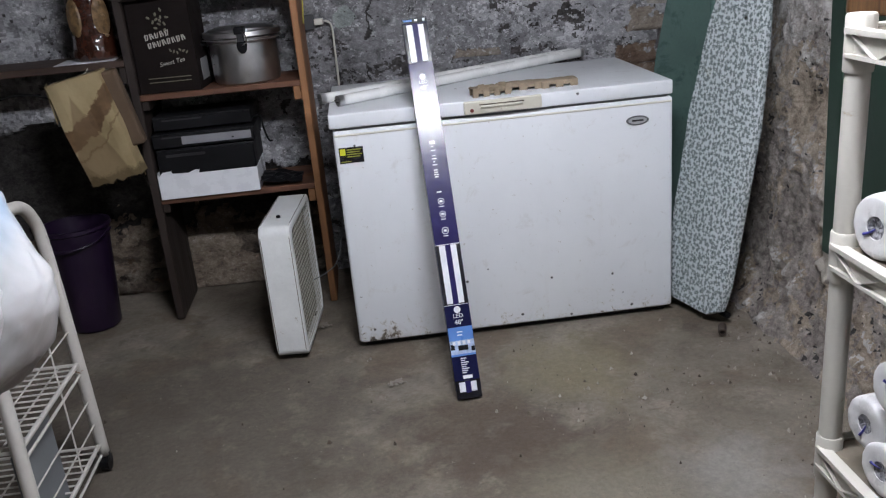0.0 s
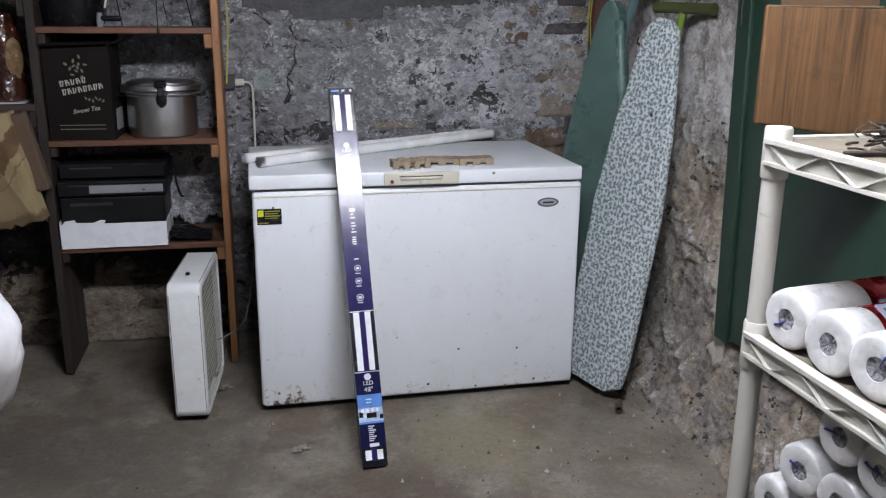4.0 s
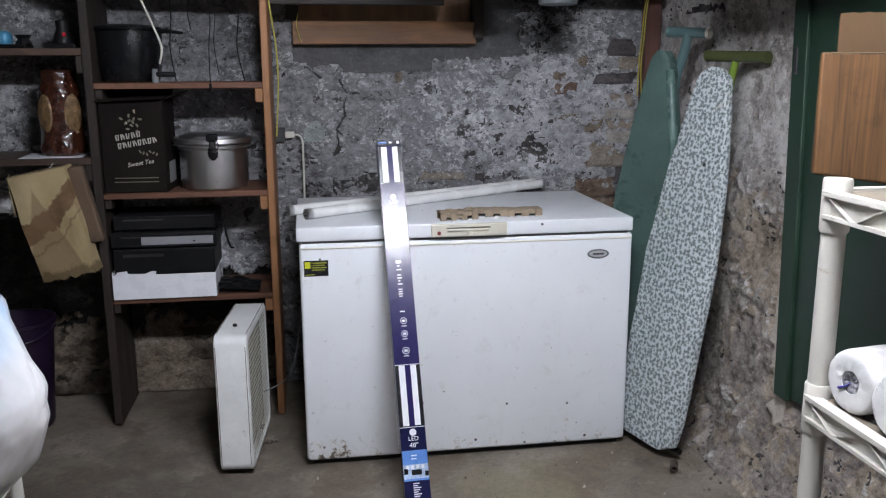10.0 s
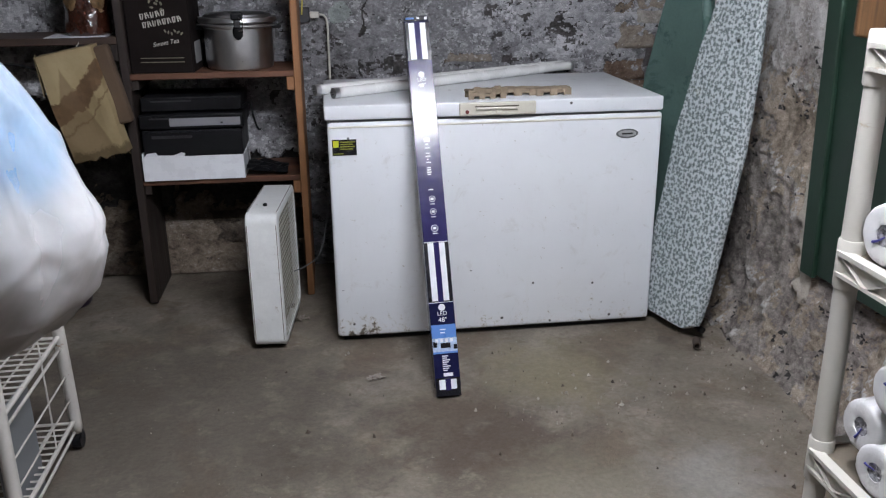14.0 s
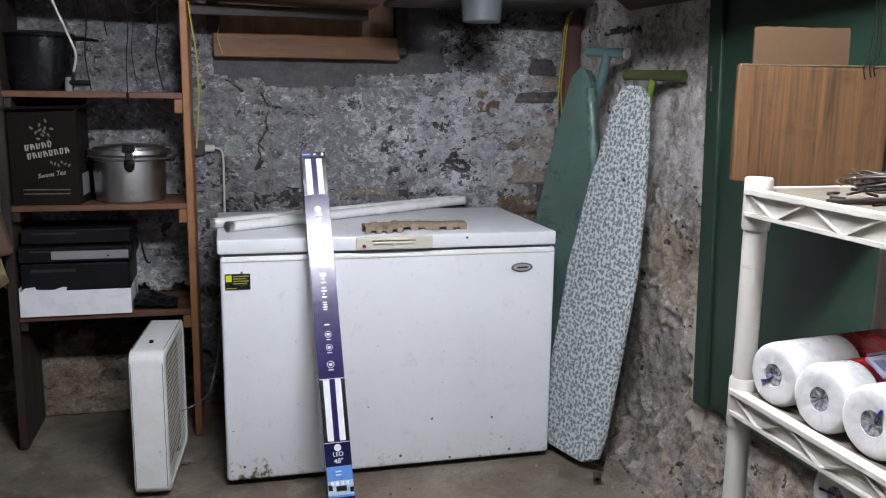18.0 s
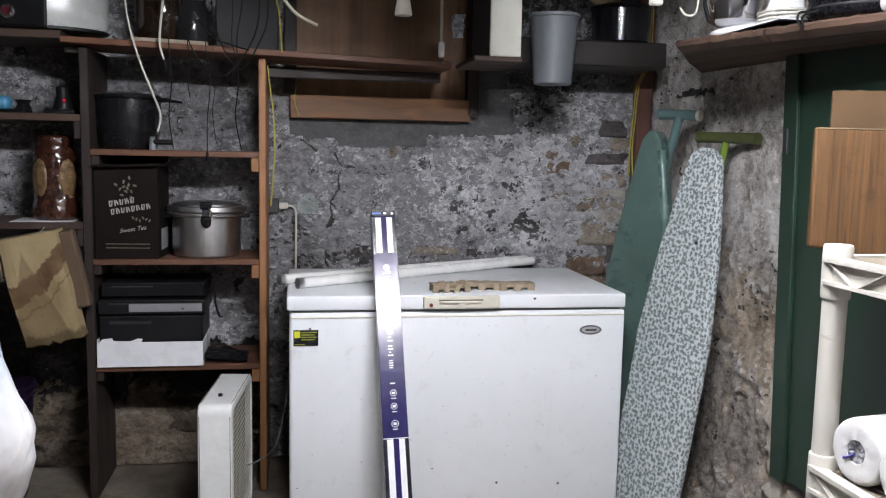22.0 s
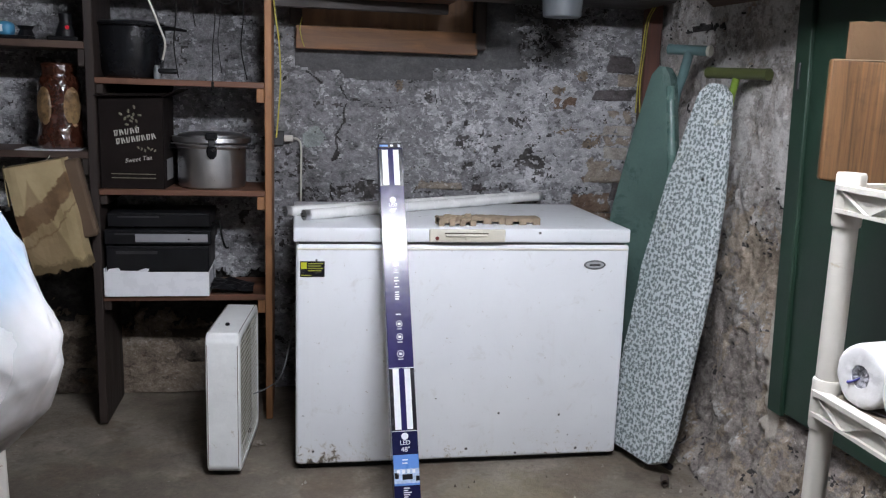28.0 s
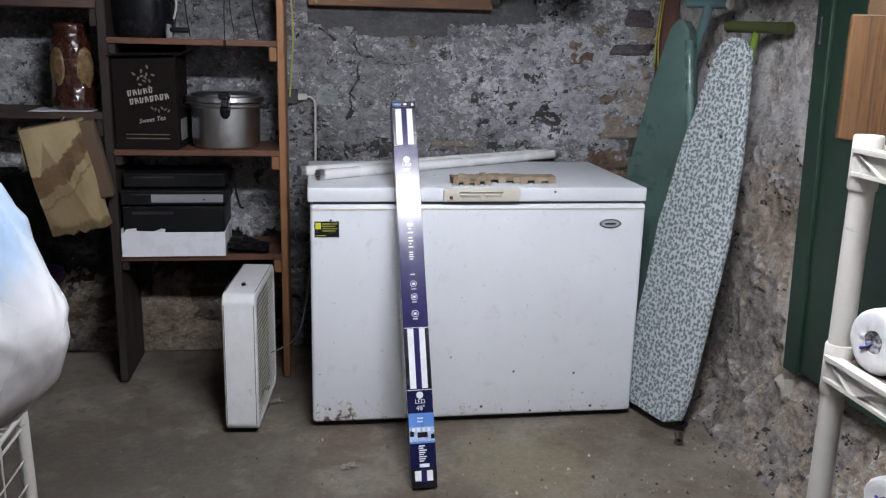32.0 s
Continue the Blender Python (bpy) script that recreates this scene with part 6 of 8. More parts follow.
gg = [[bm.verts.new((0.16 * i / 8, 0.18 * j / 8, 0.012 + 0.016 * noise.noise(Vector((i * 0.7, j * 0.7, 2))) + 0.02 * (1 - i / 8))) for j in range(9)] for i in range(9)]
for i in range(8):
    for j in range(8):
        bm.faces.new((gg[i][j], gg[i + 1][j], gg[i + 1][j + 1], gg[i][j + 1]))
g = bmesh.ops.extrude_face_region(bm, geom=list(bm.faces))
bmesh.ops.translate(bm, verts=[v for v in g["geom"] if isinstance(v, bmesh.types.BMVert)], vec=(0, 0, -0.003))
part("sheet", bm, M_BLACK, fold)

M_SILVER = simple("silver_plastic", (0.3, 0.3, 0.32), 0.4, metal=0.3)


def video_recorder(m, w, d, h, strip, label):
    th = thing("video_recorder", label, "electronics", m, group="recorders in the tray")
    part("case", box(0, w, 0.006, d, 0.006, h, 0.004, 2), M_BLACK, th)
    fr = part("front_panel", box(0.002, w - 0.002, 0, 0.008, 0.008, h - 0.006, 0.003, 1), M_BLACK, th)
    if strip:
        part("silver_strip", box(w * 0.29, w - 0.012, -0.002, 0.002, h * 0.28, h * 0.78, 0.001, 1), M_SILVER, fr, "silver display strip")
        part("button", box(w * 0.78, w * 0.80, -0.0035, 0, h * 0.42, h * 0.5), M_BLACK, fr)
    part("tape_slot", box(w * 0.1, w * 0.5, -0.001, 0.002, h * 0.72, h * 0.82), M_DARK, fr)
    for x in (0.03, w - 0.05):
        part("foot", box(x, x + 0.02, 0.03, 0.05, 0, 0.007), M_BLACK, th)


video_recorder(pose(-0.700, 0.512, 0.52), 0.372, 0.26, 0.078, False, "black video recorder in the white tray")
video_recorder(pose(-0.703, 0.508, 0.598), 0.378, 0.27, 0.108, False, "tall black recorder stacked in the middle")
video_recorder(pose(-0.706, 0.502, 0.706), 0.392, 0.27, 0.062, True, "black recorder with a silver display strip")
video_recorder(pose(-0.700, 0.54, 0.768), 0.38, 0.25, 0.06, False, "flat black recorder on top of the stack")
cab = thing("cable", "short black cable hanging off the recorders", "cable")
part("lead", rod(spline([(-0.315, 0.55, 0.79), (-0.285, 0.53, 0.80), (-0.275, 0.51, 0.75), (-0.262, 0.51, 0.705), (-0.25, 0.515, 0.70)], 6), 0.004, 6), M_CORDB, cab, smooth=True)

tea = thing("tea_carton", "dark brown drink carton with cream printing, flaps open", "box", pose(-0.712, 0.52, 0.924, 0, 0, -3))
part("carton", box(0, 0.232, 0, 0.2, 0, 0.345, 0.003, 1), simple("dark_brown_card", (0.0105, 0.0075, 0.0068), 0.75, vary=0.3, spec=0.1), tea)
M_TEA = simple("dark_brown_card", (0.03, 0.021, 0.017), 0.45)
part("flap", box(0.004, 0.245, -0.012, 0.1, 0.343, 0.347, 0.001, 1), M_TEA, tea, m=pose(0, 0, 0, 3, -2))
part("flap", box(0.0, 0.07, 0.01, 0.19, -0.002, 0.002, 0.001, 1), M_TEA, tea, "open side flap", m=pose(0.228, 0, 0.346, 0, -24))
part("flap", box(0.006, 0.226, 0.0, 0.09, -0.002, 0.002, 0.001, 1), M_TEA, tea, "open back flap", m=pose(0, 0.2, 0.346, 38))
part("flap", box(-0.06, 0.0, 0.01, 0.19, -0.002, 0.002, 0.001, 1), M_TEA, tea, "open side flap", m=pose(0.004, 0, 0.346, 0, 14))
M_MARK = simple("cream_print", (0.42, 0.4, 0.36), 0.5, vary=0.15, scale=60)
M_GOLD = simple("muted_gold_print", (0.13, 0.12, 0.085), 0.5, vary=0.25, scale=60)
# brand lettering and its plant emblem, as plain shapes
for cx, cz, n, w in ((0.100, 0.214, 5, 0.096), (0.132, 0.188, 8, 0.146)):
    for k in range(n):
        u = (k + 0.5) / n - 0.5
        q = w / n
        at = pose(cx + u * w, 0, cz + u * w * 0.17, 0, -9)
        part("printed_mark", box(-0.38 * q, -0.14 * q, -0.0012, 0.001, -0.0105, 0.0105), M_MARK, tea, m=at)
        if k % 3 != 2:
            part("printed_mark", box(-0.3 * q, 0.38 * q, -0.0013, 0.001, 0.0072 - 0.008 * (k % 2), 0.0103 - 0.008 * (k % 2)), M_MARK, tea, m=at)
        part("printed_mark", box(0.08 * q, 0.26 * q, -0.0011, 0.001, -0.01, 0.0102), M_MARK, tea, m=at @ pose(0, 0, 0, 0, 14 - 28 * (k % 2)))
text_part("Sweet Tea", 0.023, M_MARK, tea, pose(0.138, -0.001, 0.112, 90, -9, 0), label="cream lettering", shear=0.35)
for k in range(12):
    a = k * 2.4
    r = 0.006 + 0.0036 * k
    bm = lathe([(0.008, 0), (0.005, 0.0014)], 8, sy=0.55)
    part("printed_leaf", bm, M_GOLD, tea, m=pose(0.115 + r * math.cos(a), 0.0, 0.265 + 0.9 * r * math.sin(a), 90, RND.uniform(0, 180), 0))
for k in range(6):
    bm = lathe([(0.007, 0), (0.005, 0.0014)], 8, sy=0.5)
    part("printed_leaf", bm, M_GOLD, tea, m=pose(0.14 + 0.012 * k, 0.0, 0.155 - 0.005 * (k % 3), 90, RND.uniform(0, 180), 0))
for z in (0.055, 0.04):
    part("text_bar", box(0.04, 0.2, -0.001, 0.001, z, z + 0.003), M_GOLD, tea)
part("side_label", box(0.2315, 0.2335, 0.05, 0.16, 0.03, 0.11), simple("grey_label", (0.25, 0.25, 0.25), 0.5), tea)

M_POT = simple("polished_aluminium", (0.66, 0.66, 0.67), 0.34, metal=1.0, vary=0.08, scale=20)
cook = thing("pressure_cooker", "dull aluminium pressure cooker with a black clamp handle", "pot", pose(-0.318, 0.64, 0.924))
part("pan", lathe([(0.118, 0), (0.126, 0.006), (0.130, 0.03), (0.130, 0.155), (0.136, 0.160), (0.138, 0.172), (0.132, 0.175)], 48), M_POT, cook, smooth="angle")
lid = part("lid", lathe([(0.146, 0.176), (0.151, 0.180), (0.149, 0.196), (0.13, 0.198), (0.126, 0.206), (0.10, 0.212), (0.03, 0.216)], 48), M_POT, cook, smooth="angle")
clamp = part("clamp", box(-0.021, 0.021, -0.162, -0.118, 0.19, 0.217, 0.006, 2), M_BLACK, lid, "black clamp", m=pose(0.012, 0, 0))
part("clamp_tongue", lathe([(0.006, 0.0), (0.017, 0.012), (0.02, 0.03), (0.017, 0.046)], 18, sy=0.35), M_BLACK, clamp, m=pose(0.0, -0.14, 0.118))
part("clamp_hinge", box(-0.012, 0.012, -0.158, -0.145, 0.163, 0.192, 0.003, 1), M_DARK, clamp)
part("clamp_ring", rod(spline([(0.008, -0.163, 0.2), (0.022, -0.168, 0.185), (0.020, -0.166, 0.16), (0.004, -0.162, 0.15)], 5), 0.0025, 6), M_CHROME, clamp, smooth=True)
part("locking_bail", rod([(0.1525 * math.cos(0.19 * i), 0.1525 * math.sin(0.19 * i), 0.168 + 0.004 * math.sin(0.38 * i)) for i in range(33)], 0.0025, 6), M_STEEL, cook, "steel wire bail round the rim", smooth=True)
part("side_handle", box(0.130, 0.165, -0.03, 0.03, 0.150, 0.165, 0.004, 2), M_BLACK, cook)
part("side_handle", box(-0.165, -0.130, -0.03, 0.03, 0.150, 0.165, 0.004, 2), M_BLACK, cook)

blk = thing("stock_pot", "black stock pot on the upper shelf", "pot", pose(-0.61, 0.66, 1.333))
part("pan", lathe([(0.09, 0), (0.103, 0.006), (0.112, 0.03), (0.120, 0.1), (0.123, 0.188), (0.134, 0.194), (0.135, 0.2), (0.128, 0.203), (0.118, 0.19)], 44), simple("black_enamel", (0.007, 0.0075, 0.009), 0.24, vary=0.3, dirt=(0.03, 0.03, 0.032), dirt_at=0.66), blk, smooth="angle")
part("lid", lathe([(0.126, 0.203), (0.12, 0.209), (0.06, 0.215), (0.02, 0.216)], 40), simple("worn_dark_lid", (0.02, 0.021, 0.023), 0.35, vary=0.3), blk, smooth="angle")
part("handle", rod(spline([(0.118, -0.06, 0.186), (0.15, -0.075, 0.187), (0.185, -0.09, 0.184), (0.215, -0.1, 0.18)], 4), 0.007, 8, radii=[0.0095 - 0.0004 * q for q in range(13)]), M_BLACK, blk, smooth=True)
part("side_handle", rod(spline([(-0.12, -0.03, 0.17), (-0.145, -0.03, 0.175), (-0.145, 0.03, 0.175), (-0.12, 0.03, 0.17)], 4), 0.006, 8), M_BLACK, blk, smooth=True)
grp = thing("pan_handle", "loose black pan handle with a grey ferrule beside the pot", "handle", pose(-0.5, 0.53, 1.333))
part("grip", box(0.0, 0.075, -0.012, 0.012, 0.02, 0.04, 0.008, 3), M_BLACK, grp, smooth="angle")
part("ferrule", lathe([(0.012, 0), (0.013, 0.02), (0.009, 0.05)], 16), M_GREYP, grp, m=pose(0.0, 0, 0.0))

M_AMBER = simple("amber_glazed_ceramic", (0.042, 0.014, 0.008), 0.2, vary=0.6, scale=26, bumpy=1.0, grain=34, coat=0.5)
M_STRAW = simple("pale_relief_medallion", (0.17, 0.105, 0.05), 0.4, vary=0.75, scale=48, bumpy=1.0, grain=60)
vase = thing("ceramic_jar", "tall brown glazed jar with pale relief medallions", "jar", pose(-0.868, 0.62, 1.0625))
outline = [(0.074, 0), (0.08, 0.008), (0.083, 0.03), (0.077, 0.075), (0.075, 0.15), (0.073, 0.24), (0.066, 0.262), (0.060, 0.275), (0.064, 0.29), (0.064, 0.312), (0.05, 0.318)]
fine_outline = []
for (r0, z0), (r1, z1) in zip(outline, outline[1:]):
    cuts = max(1, int((z1 - z0) / 0.007))
    fine_outline += [(r0 + (r1 - r0) * q / cuts, z0 + (z1 - z0) * q / cuts) for q in range(cuts)]
bm = lathe(fine_outline + outline[-1:], 72)
for v in bm.verts:
    f = 1 + 0.055 * noise.noise(v.co * 42) + 0.035 * noise.noise(v.co * 90)
    v.co.x *= f
    v.co.y *= f
part("body", bm, M_AMBER, vase, smooth=True)
for a in (-125, -40, 60, 150):
    bm = lathe([(0.036, 0), (0.032, 0.006), (0.012, 0.010)], 22, sy=2.1)
    part("medallion", bm, M_STRAW, vase, smooth="angle", m=pose(0.070 * math.cos(radians(a)), 0.070 * math.sin(radians(a)), 0.158, 90, 0, a + 90))
for z in (0.09, 0.165, 0.21):
    part("bead", lathe([(0.002, -0.007), (0.011, 0), (0.002, 0.007)], 10, at=(0.062, -0.046, z)), M_STRAW, vase, smooth=True)
ppr = thing("paper_sheet", "white paper sheet lying under the jar", "paper", pose(-0.97, 0.50, 1.0625))
part("sheet", box(-0.03, 0.19, -0.006, 0.2, 0, 0.0016), M_PRINTW, ppr, m=pose(0, 0, 0, 0, 0, 4))

for k, (x, mat, lab_, w) in enumerate(((-1.20, M_BLACK, "black bottle with a yellow label and red cap", 0.045), (-1.33, M_BLACK, "black bottle with a red cap", 0.04))):
    bt = thing("small_bottle", lab_, "bottle", pose(x, 0.58, 1.458))
    part("flask", lathe([(w * 0.9, 0), (w, 0.006), (w, 0.055), (w * 0.5, 0.075), (w * 0.35, 0.08)], 20, sy=0.6), mat, bt, smooth="angle")
    part("cap", lathe([(0.014, 0.08), (0.016, 0.086), (0.015, 0.1), (0.008, 0.104)], 14), M_RED, bt, smooth="angle")
    part("label", box(-w * 0.8, w * 0.8, -w * 0.6 - 0.002, -w * 0.5, 0.012, 0.046, 0.001, 1), simple("dull_yellow_label", (0.3, 0.27, 0.04), 0.5), bt)
tp_ = thing("tape_dispenser", "light blue plastic tool with a black grip", "tool", pose(-1.055, 0.57, 1.458, 0, 0, -8))
part("case", box(-0.055, 0.055, -0.03, 0.03, 0.012, 0.062, 0.018, 3), simple("light_blue_plastic", (0.07, 0.26, 0.42), 0.4), tp_, smooth="angle")
part("grip", box(-0.07, 0.12, -0.034, 0.034, 0, 0.014, 0.005, 2), M_BLACK, tp_)
part("nozzle", lathe([(0.03, 0), (0.02, 0.02), (0.03, 0.034)], 14, at=(0.10, 0, 0.014)), M_BLACK, tp_)
part("sticker", box(-0.03, 0.03, -0.0315, -0.029, 0.025, 0.05), M_PRINTW, tp_)
part("knob", lathe([(0.012, 0.06), (0.02, 0.075), (0.01, 0.09)], 12, at=(-0.03, 0, 0)), M_RED, tp_)
lmp = thing("hand_torch", "small dark hand torch with a red button", "torch", pose(-0.83, 0.60, 1.458))
part("body", lathe([(0.035, 0), (0.038, 0.02), (0.03, 0.05), (0.022, 0.07), (0.024, 0.1), (0.012, 0.105)], 18), M_BLACK, lmp, smooth="angle")
part("button", lathe([(0.008, 0), (0.006, 0.006)], 10), M_RED, lmp, m=pose(0.012, -0.03, 0.05, 90))
part("base", box(-0.06, 0.05, -0.04, 0.04, 0, 0.018, 0.006, 2), M_BLACK, lmp)

flat = thing("stained_carton", "crushed cardboard carton with dark water stains, hanging from the shelf", "cardboard", pose(-0.912, 0.385, 1.023, 4, -11, 0))
bm = bmesh.new()
g0 = []
for i in range(11):
    row = []
    for j in range(17):
        u, v = i / 10, j / 16
        x = -0.098 + 0.196 * u + 0.006 * noise.noise(Vector((u * 2, v * 3, 1)))
        z = -0.40 * v - (0.02 * noise.noise(Vector((u * 9, 0, 3))) if j == 16 else 0)
        y = 0.012 * noise.noise(Vector((u * 2.5, v * 3.5, 7))) - 0.012 * math.sin(v * 3.1) + (0.004 if 0.45 < v < 0.5 else 0)
        row.append(bm.verts.new((x, y, z)))
    g0.append(row)
for i in range(10):
    for j in range(16):
        bm.faces.new((g0[i][j], g0[i + 1][j], g0[i + 1][j + 1], g0[i][j + 1]))
g = bmesh.ops.extrude_face_region(bm, geom=list(bm.faces))
bmesh.ops.translate(bm, verts=[v for v in g["geom"] if isinstance(v, bmesh.types.BMVert)], vec=(0.012, 0.055, 0.0))
part("front_face", bm, M_STAINED, flat)
part("side_flap", box(-0.004, 0.0, 0.0, 0.1, -0.14, 0.0, 0.001, 1), M_STAINED, flat, m=pose(-0.1, 0.01, 0, 0, 6, 14))
part("inner_liner", box(0.09, 0.15, 0.02, 0.07, -0.30, -0.01, 0.01, 2), simple("dark_brown_liner", (0.1, 0.065, 0.04), 0.85), flat)
bm = bmesh.new()
for k in range(26):
    x = -0.085 + 0.0075 * k
    rod([(x, 0.01 + 0.03 * RND.random(), -0.39), (x + RND.uniform(-0.01, 0.01), 0.02, -0.402 - 0.014 * RND.random())], 0.0016, 4, bm)
part("frayed_edge", bm, M_STAINED, flat, "frayed torn lower edge")
part("hanging_loop", rod(spline([(0.02, 0.04, -0.01), (0.03, 0.1, 0.0), (0.04, 0.14, 0.02)], 4), 0.002, 6), M_CORDW, flat)

# ---- long top shelf ----
rst = thing("roaster_oven", "white oval electric roaster with a black control panel and lid", "roaster", pose(-1.06, 0.62, 1.753))
part("base", lathe([(0.38, 0), (0.395, 0.004), (0.395, 0.012), (0.385, 0.016)], 56, sy=0.46), M_BLACK, rst, smooth="angle")
part("body", lathe([(0.388, 0.014), (0.396, 0.03), (0.398, 0.19), (0.392, 0.2), (0.376, 0.202)], 56, sy=0.46), simple("roaster_white", (0.46, 0.48, 0.46), 0.25, vary=0.05), rst, smooth="angle")
part("lid", lathe([(0.402, 0.198), (0.406, 0.207), (0.37, 0.235), (0.28, 0.27), (0.12, 0.29)], 56, sy=0.46), simple("black_enamel_lid", (0.01, 0.01, 0.012), 0.25), rst, smooth="angle")
pan = part("control_panel", box(-0.015, 0.22, -0.196, -0.15, 0.004, 0.105, 0.004, 1), M_BLACK, rst, "black control panel")
kn = part("dial", lathe([(0.026, 0), (0.024, 0.006), (0.017, 0.008), (0.016, 0.02), (0.01, 0.022)], 24), M_CHROME, pan, "ringed dial", smooth="angle", m=pose(0.103, -0.196, 0.05, 90))
part("dial_cap", lathe([(0.015, 0.02), (0.013, 0.026)], 16), simple("dark_red_plastic", (0.08, 0.012, 0.018), 0.3), kn, m=pose(0, 0, 0.0025))
for k in range(12):
    part("dial_mark", box(-0.003 + 0.018 * k, -0.001 + 0.018 * k, -0.1975, -0.195, 0.09, 0.098), M_GREYP, pan)
part("screw", lathe([(0.008, 0), (0.006, 0.006)], 10), M_CHROME, rst, m=pose(0.34, -0.075, 0.07, 90, 0, 60))

gj = thing("storage_jar", "amber glass storage jar with a metal lid", "jar", pose(-0.475, 0.62, 1.7205))
part("glass", lathe([(0.08, 0), (0.088, 0.01), (0.09, 0.22), (0.07, 0.26), (0.06, 0.27)], 28), simple("dusty_amber_glass", (0.022, 0.013, 0.008), 0.12, vary=0.3), gj, smooth="angle")
part("lid", lathe([(0.066, 0.27), (0.068, 0.295), (0.06, 0.3)], 28), M_CHROME, gj, smooth="angle")
gj2 = thing("glass_jar", "dusty clear glass jar with a steel lid", "jar", pose(-0.36, 0.60, 1.7175))
part("glass", lathe([(0.06, 0), (0.066, 0.01), (0.066, 0.14), (0.05, 0.165), (0.05, 0.175)], 24), simple("dusty_dark_glass", (0.02, 0.02, 0.022), 0.1, vary=0.3), gj2, smooth="angle")
part("lid", lathe([(0.054, 0.175), (0.055, 0.2), (0.045, 0.205)], 24), M_CHROME, gj2, smooth="angle")
slat = thing("wood_strip", "short white painted slat lying on the top shelf", "slat")
part("slat", box(-0.56, -0.29, 0.452, 0.475, 0, 0.014, 0.002, 1), simple("old_cream_slat", (0.33, 0.28, 0.22), 0.6), slat, m=pose(0, 0, 1.7075, 0, 1.6, 0))
# Plain dark block added in place of the dark jars and clutter.
dbx = thing("clutter_block", "plain dark block standing in for jars and clutter on the top shelf", "box")
part("crate", box(-0.27, -0.04, 0.58, 0.735, 1.712, 1.93, 0.004, 1), simple("dark_grey_card", (0.018, 0.018, 0.019), 0.7, vary=0.5, scale=8), dbx)


def cable(name, pts, r, mat, label, plug=None, n=8):
    th = thing(name, label, "cable")
    part("lead", rod(spline(pts, n), r, 6), mat, th, smooth=True)
    if plug:
        a, b = Vector(pts[-2]), Vector(pts[-1])
        d = (b - a).normalized()
        part("plug", rod([b, b + d * 0.03], plug[0], 8), plug[1], th)
    return th


CY = 0.41
cable("extension_lead", [(-0.46, CY + 0.1, 2.2), (-0.49, CY, 2.08), (-0.548, CY, 1.98), (-0.565, CY, 1.85), (-0.53, CY, 1.68), (-0.475, CY, 1.53), (-0.452, CY, 1.46), (-0.462, CY, 1.40)], 0.0042, M_CORDW, "white cord hanging over the shelf edge")
cable("extension_lead", [(-0.44, CY + 0.08, 2.2), (-0.435, CY, 2.08), (-0.425, CY, 1.99), (-0.44, CY, 1.84), (-0.45, CY, 1.72), (-0.437, CY, 1.655)], 0.0042, M_CORDW, "white cord with a bare dark end", (0.0035, M_CORDB))
rr = random.Random(3)
for k in range(6):
    x = -0.40 + 0.048 * k + rr.uniform(-0.01, 0.01)
    zb = (1.34, 1.52, 1.33, 1.36, 1.58, 1.34)[k]
    y = CY - 0.02 + rr.uniform(-0.015, 0.01)
    sway = rr.uniform(-0.03, 0.03)
    cable("hanging_lead", [(x - sway, y + 0.12, 2.2), (x, y, 2.0), (x + 0.5 * sway + 0.006, y, 1.86), (x + 0.8 * sway - 0.005, y, 1.73), (x + sway + 0.004, y, 0.6 * 1.73 + 0.4 * zb), (x + sway - 0.006, y, 0.3 * 1.73 + 0.7 * zb), (x + 0.6 * sway + 0.004, y, zb)], rr.choice((0.0014, 0.0018, 0.0022)), M_CORDB, "thin black cord hanging in front of the shelves", (0.005, M_CORDB) if k == 2 else None)
for k, (x, w, zb) in enumerate(((-0.24, 0.14, 1.6), (-0.17, 0.10, 1.63))):
    y = CY - 0.03 + 0.008 * k
    cable("hanging_lead", [(x - w, y + 0.1, 2.16), (x - w, y, 1.9), (x - w * 0.7, y, zb + 0.1), (x, y, zb), (x + w * 0.7, y, zb + 0.1), (x + w, y, 1.85), (x + w * 0.8, y + 0.08, 2.14)], 0.0026, M_CORDB, "looped black cord hanging from the joists")
cable("adapter_lead", [(-0.14, CY, 1.70), (-0.20, CY - 0.01, 1.715), (-0.27, CY - 0.01, 1.74), (-0.315, CY - 0.01, 1.80)], 0.003, M_CORDB, "black lead with a bright metal plug", (0.006, M_CHROME))
cable("yellow_tape", [(-0.335, CY, 1.975), (-0.30, CY, 1.985), (-0.275, CY, 1.995)], 0.006, M_CORDY, "yellow tape knot on a cord")
cable("old_wiring", [(-0.10, 0.14, 2.16), (-0.085, 0.14, 2.05), (-0.06, 0.14, 1.95), (-0.02, 0.15, 1.86), (0.03, 0.16, 1.80), (0.10, 0.2, 1.77)], 0.0055, simple("old_beige_cable", (0.42, 0.38, 0.28), 0.5), "old beige cable bent down from the joists")
cable("yellow_rope", [(-0.05, 0.44, 1.93), (-0.03, 0.43, 1.82), (-0.022, 0.43, 1.70)], 0.0025, M_CORDY, "thin yellow cord above the top shelf")
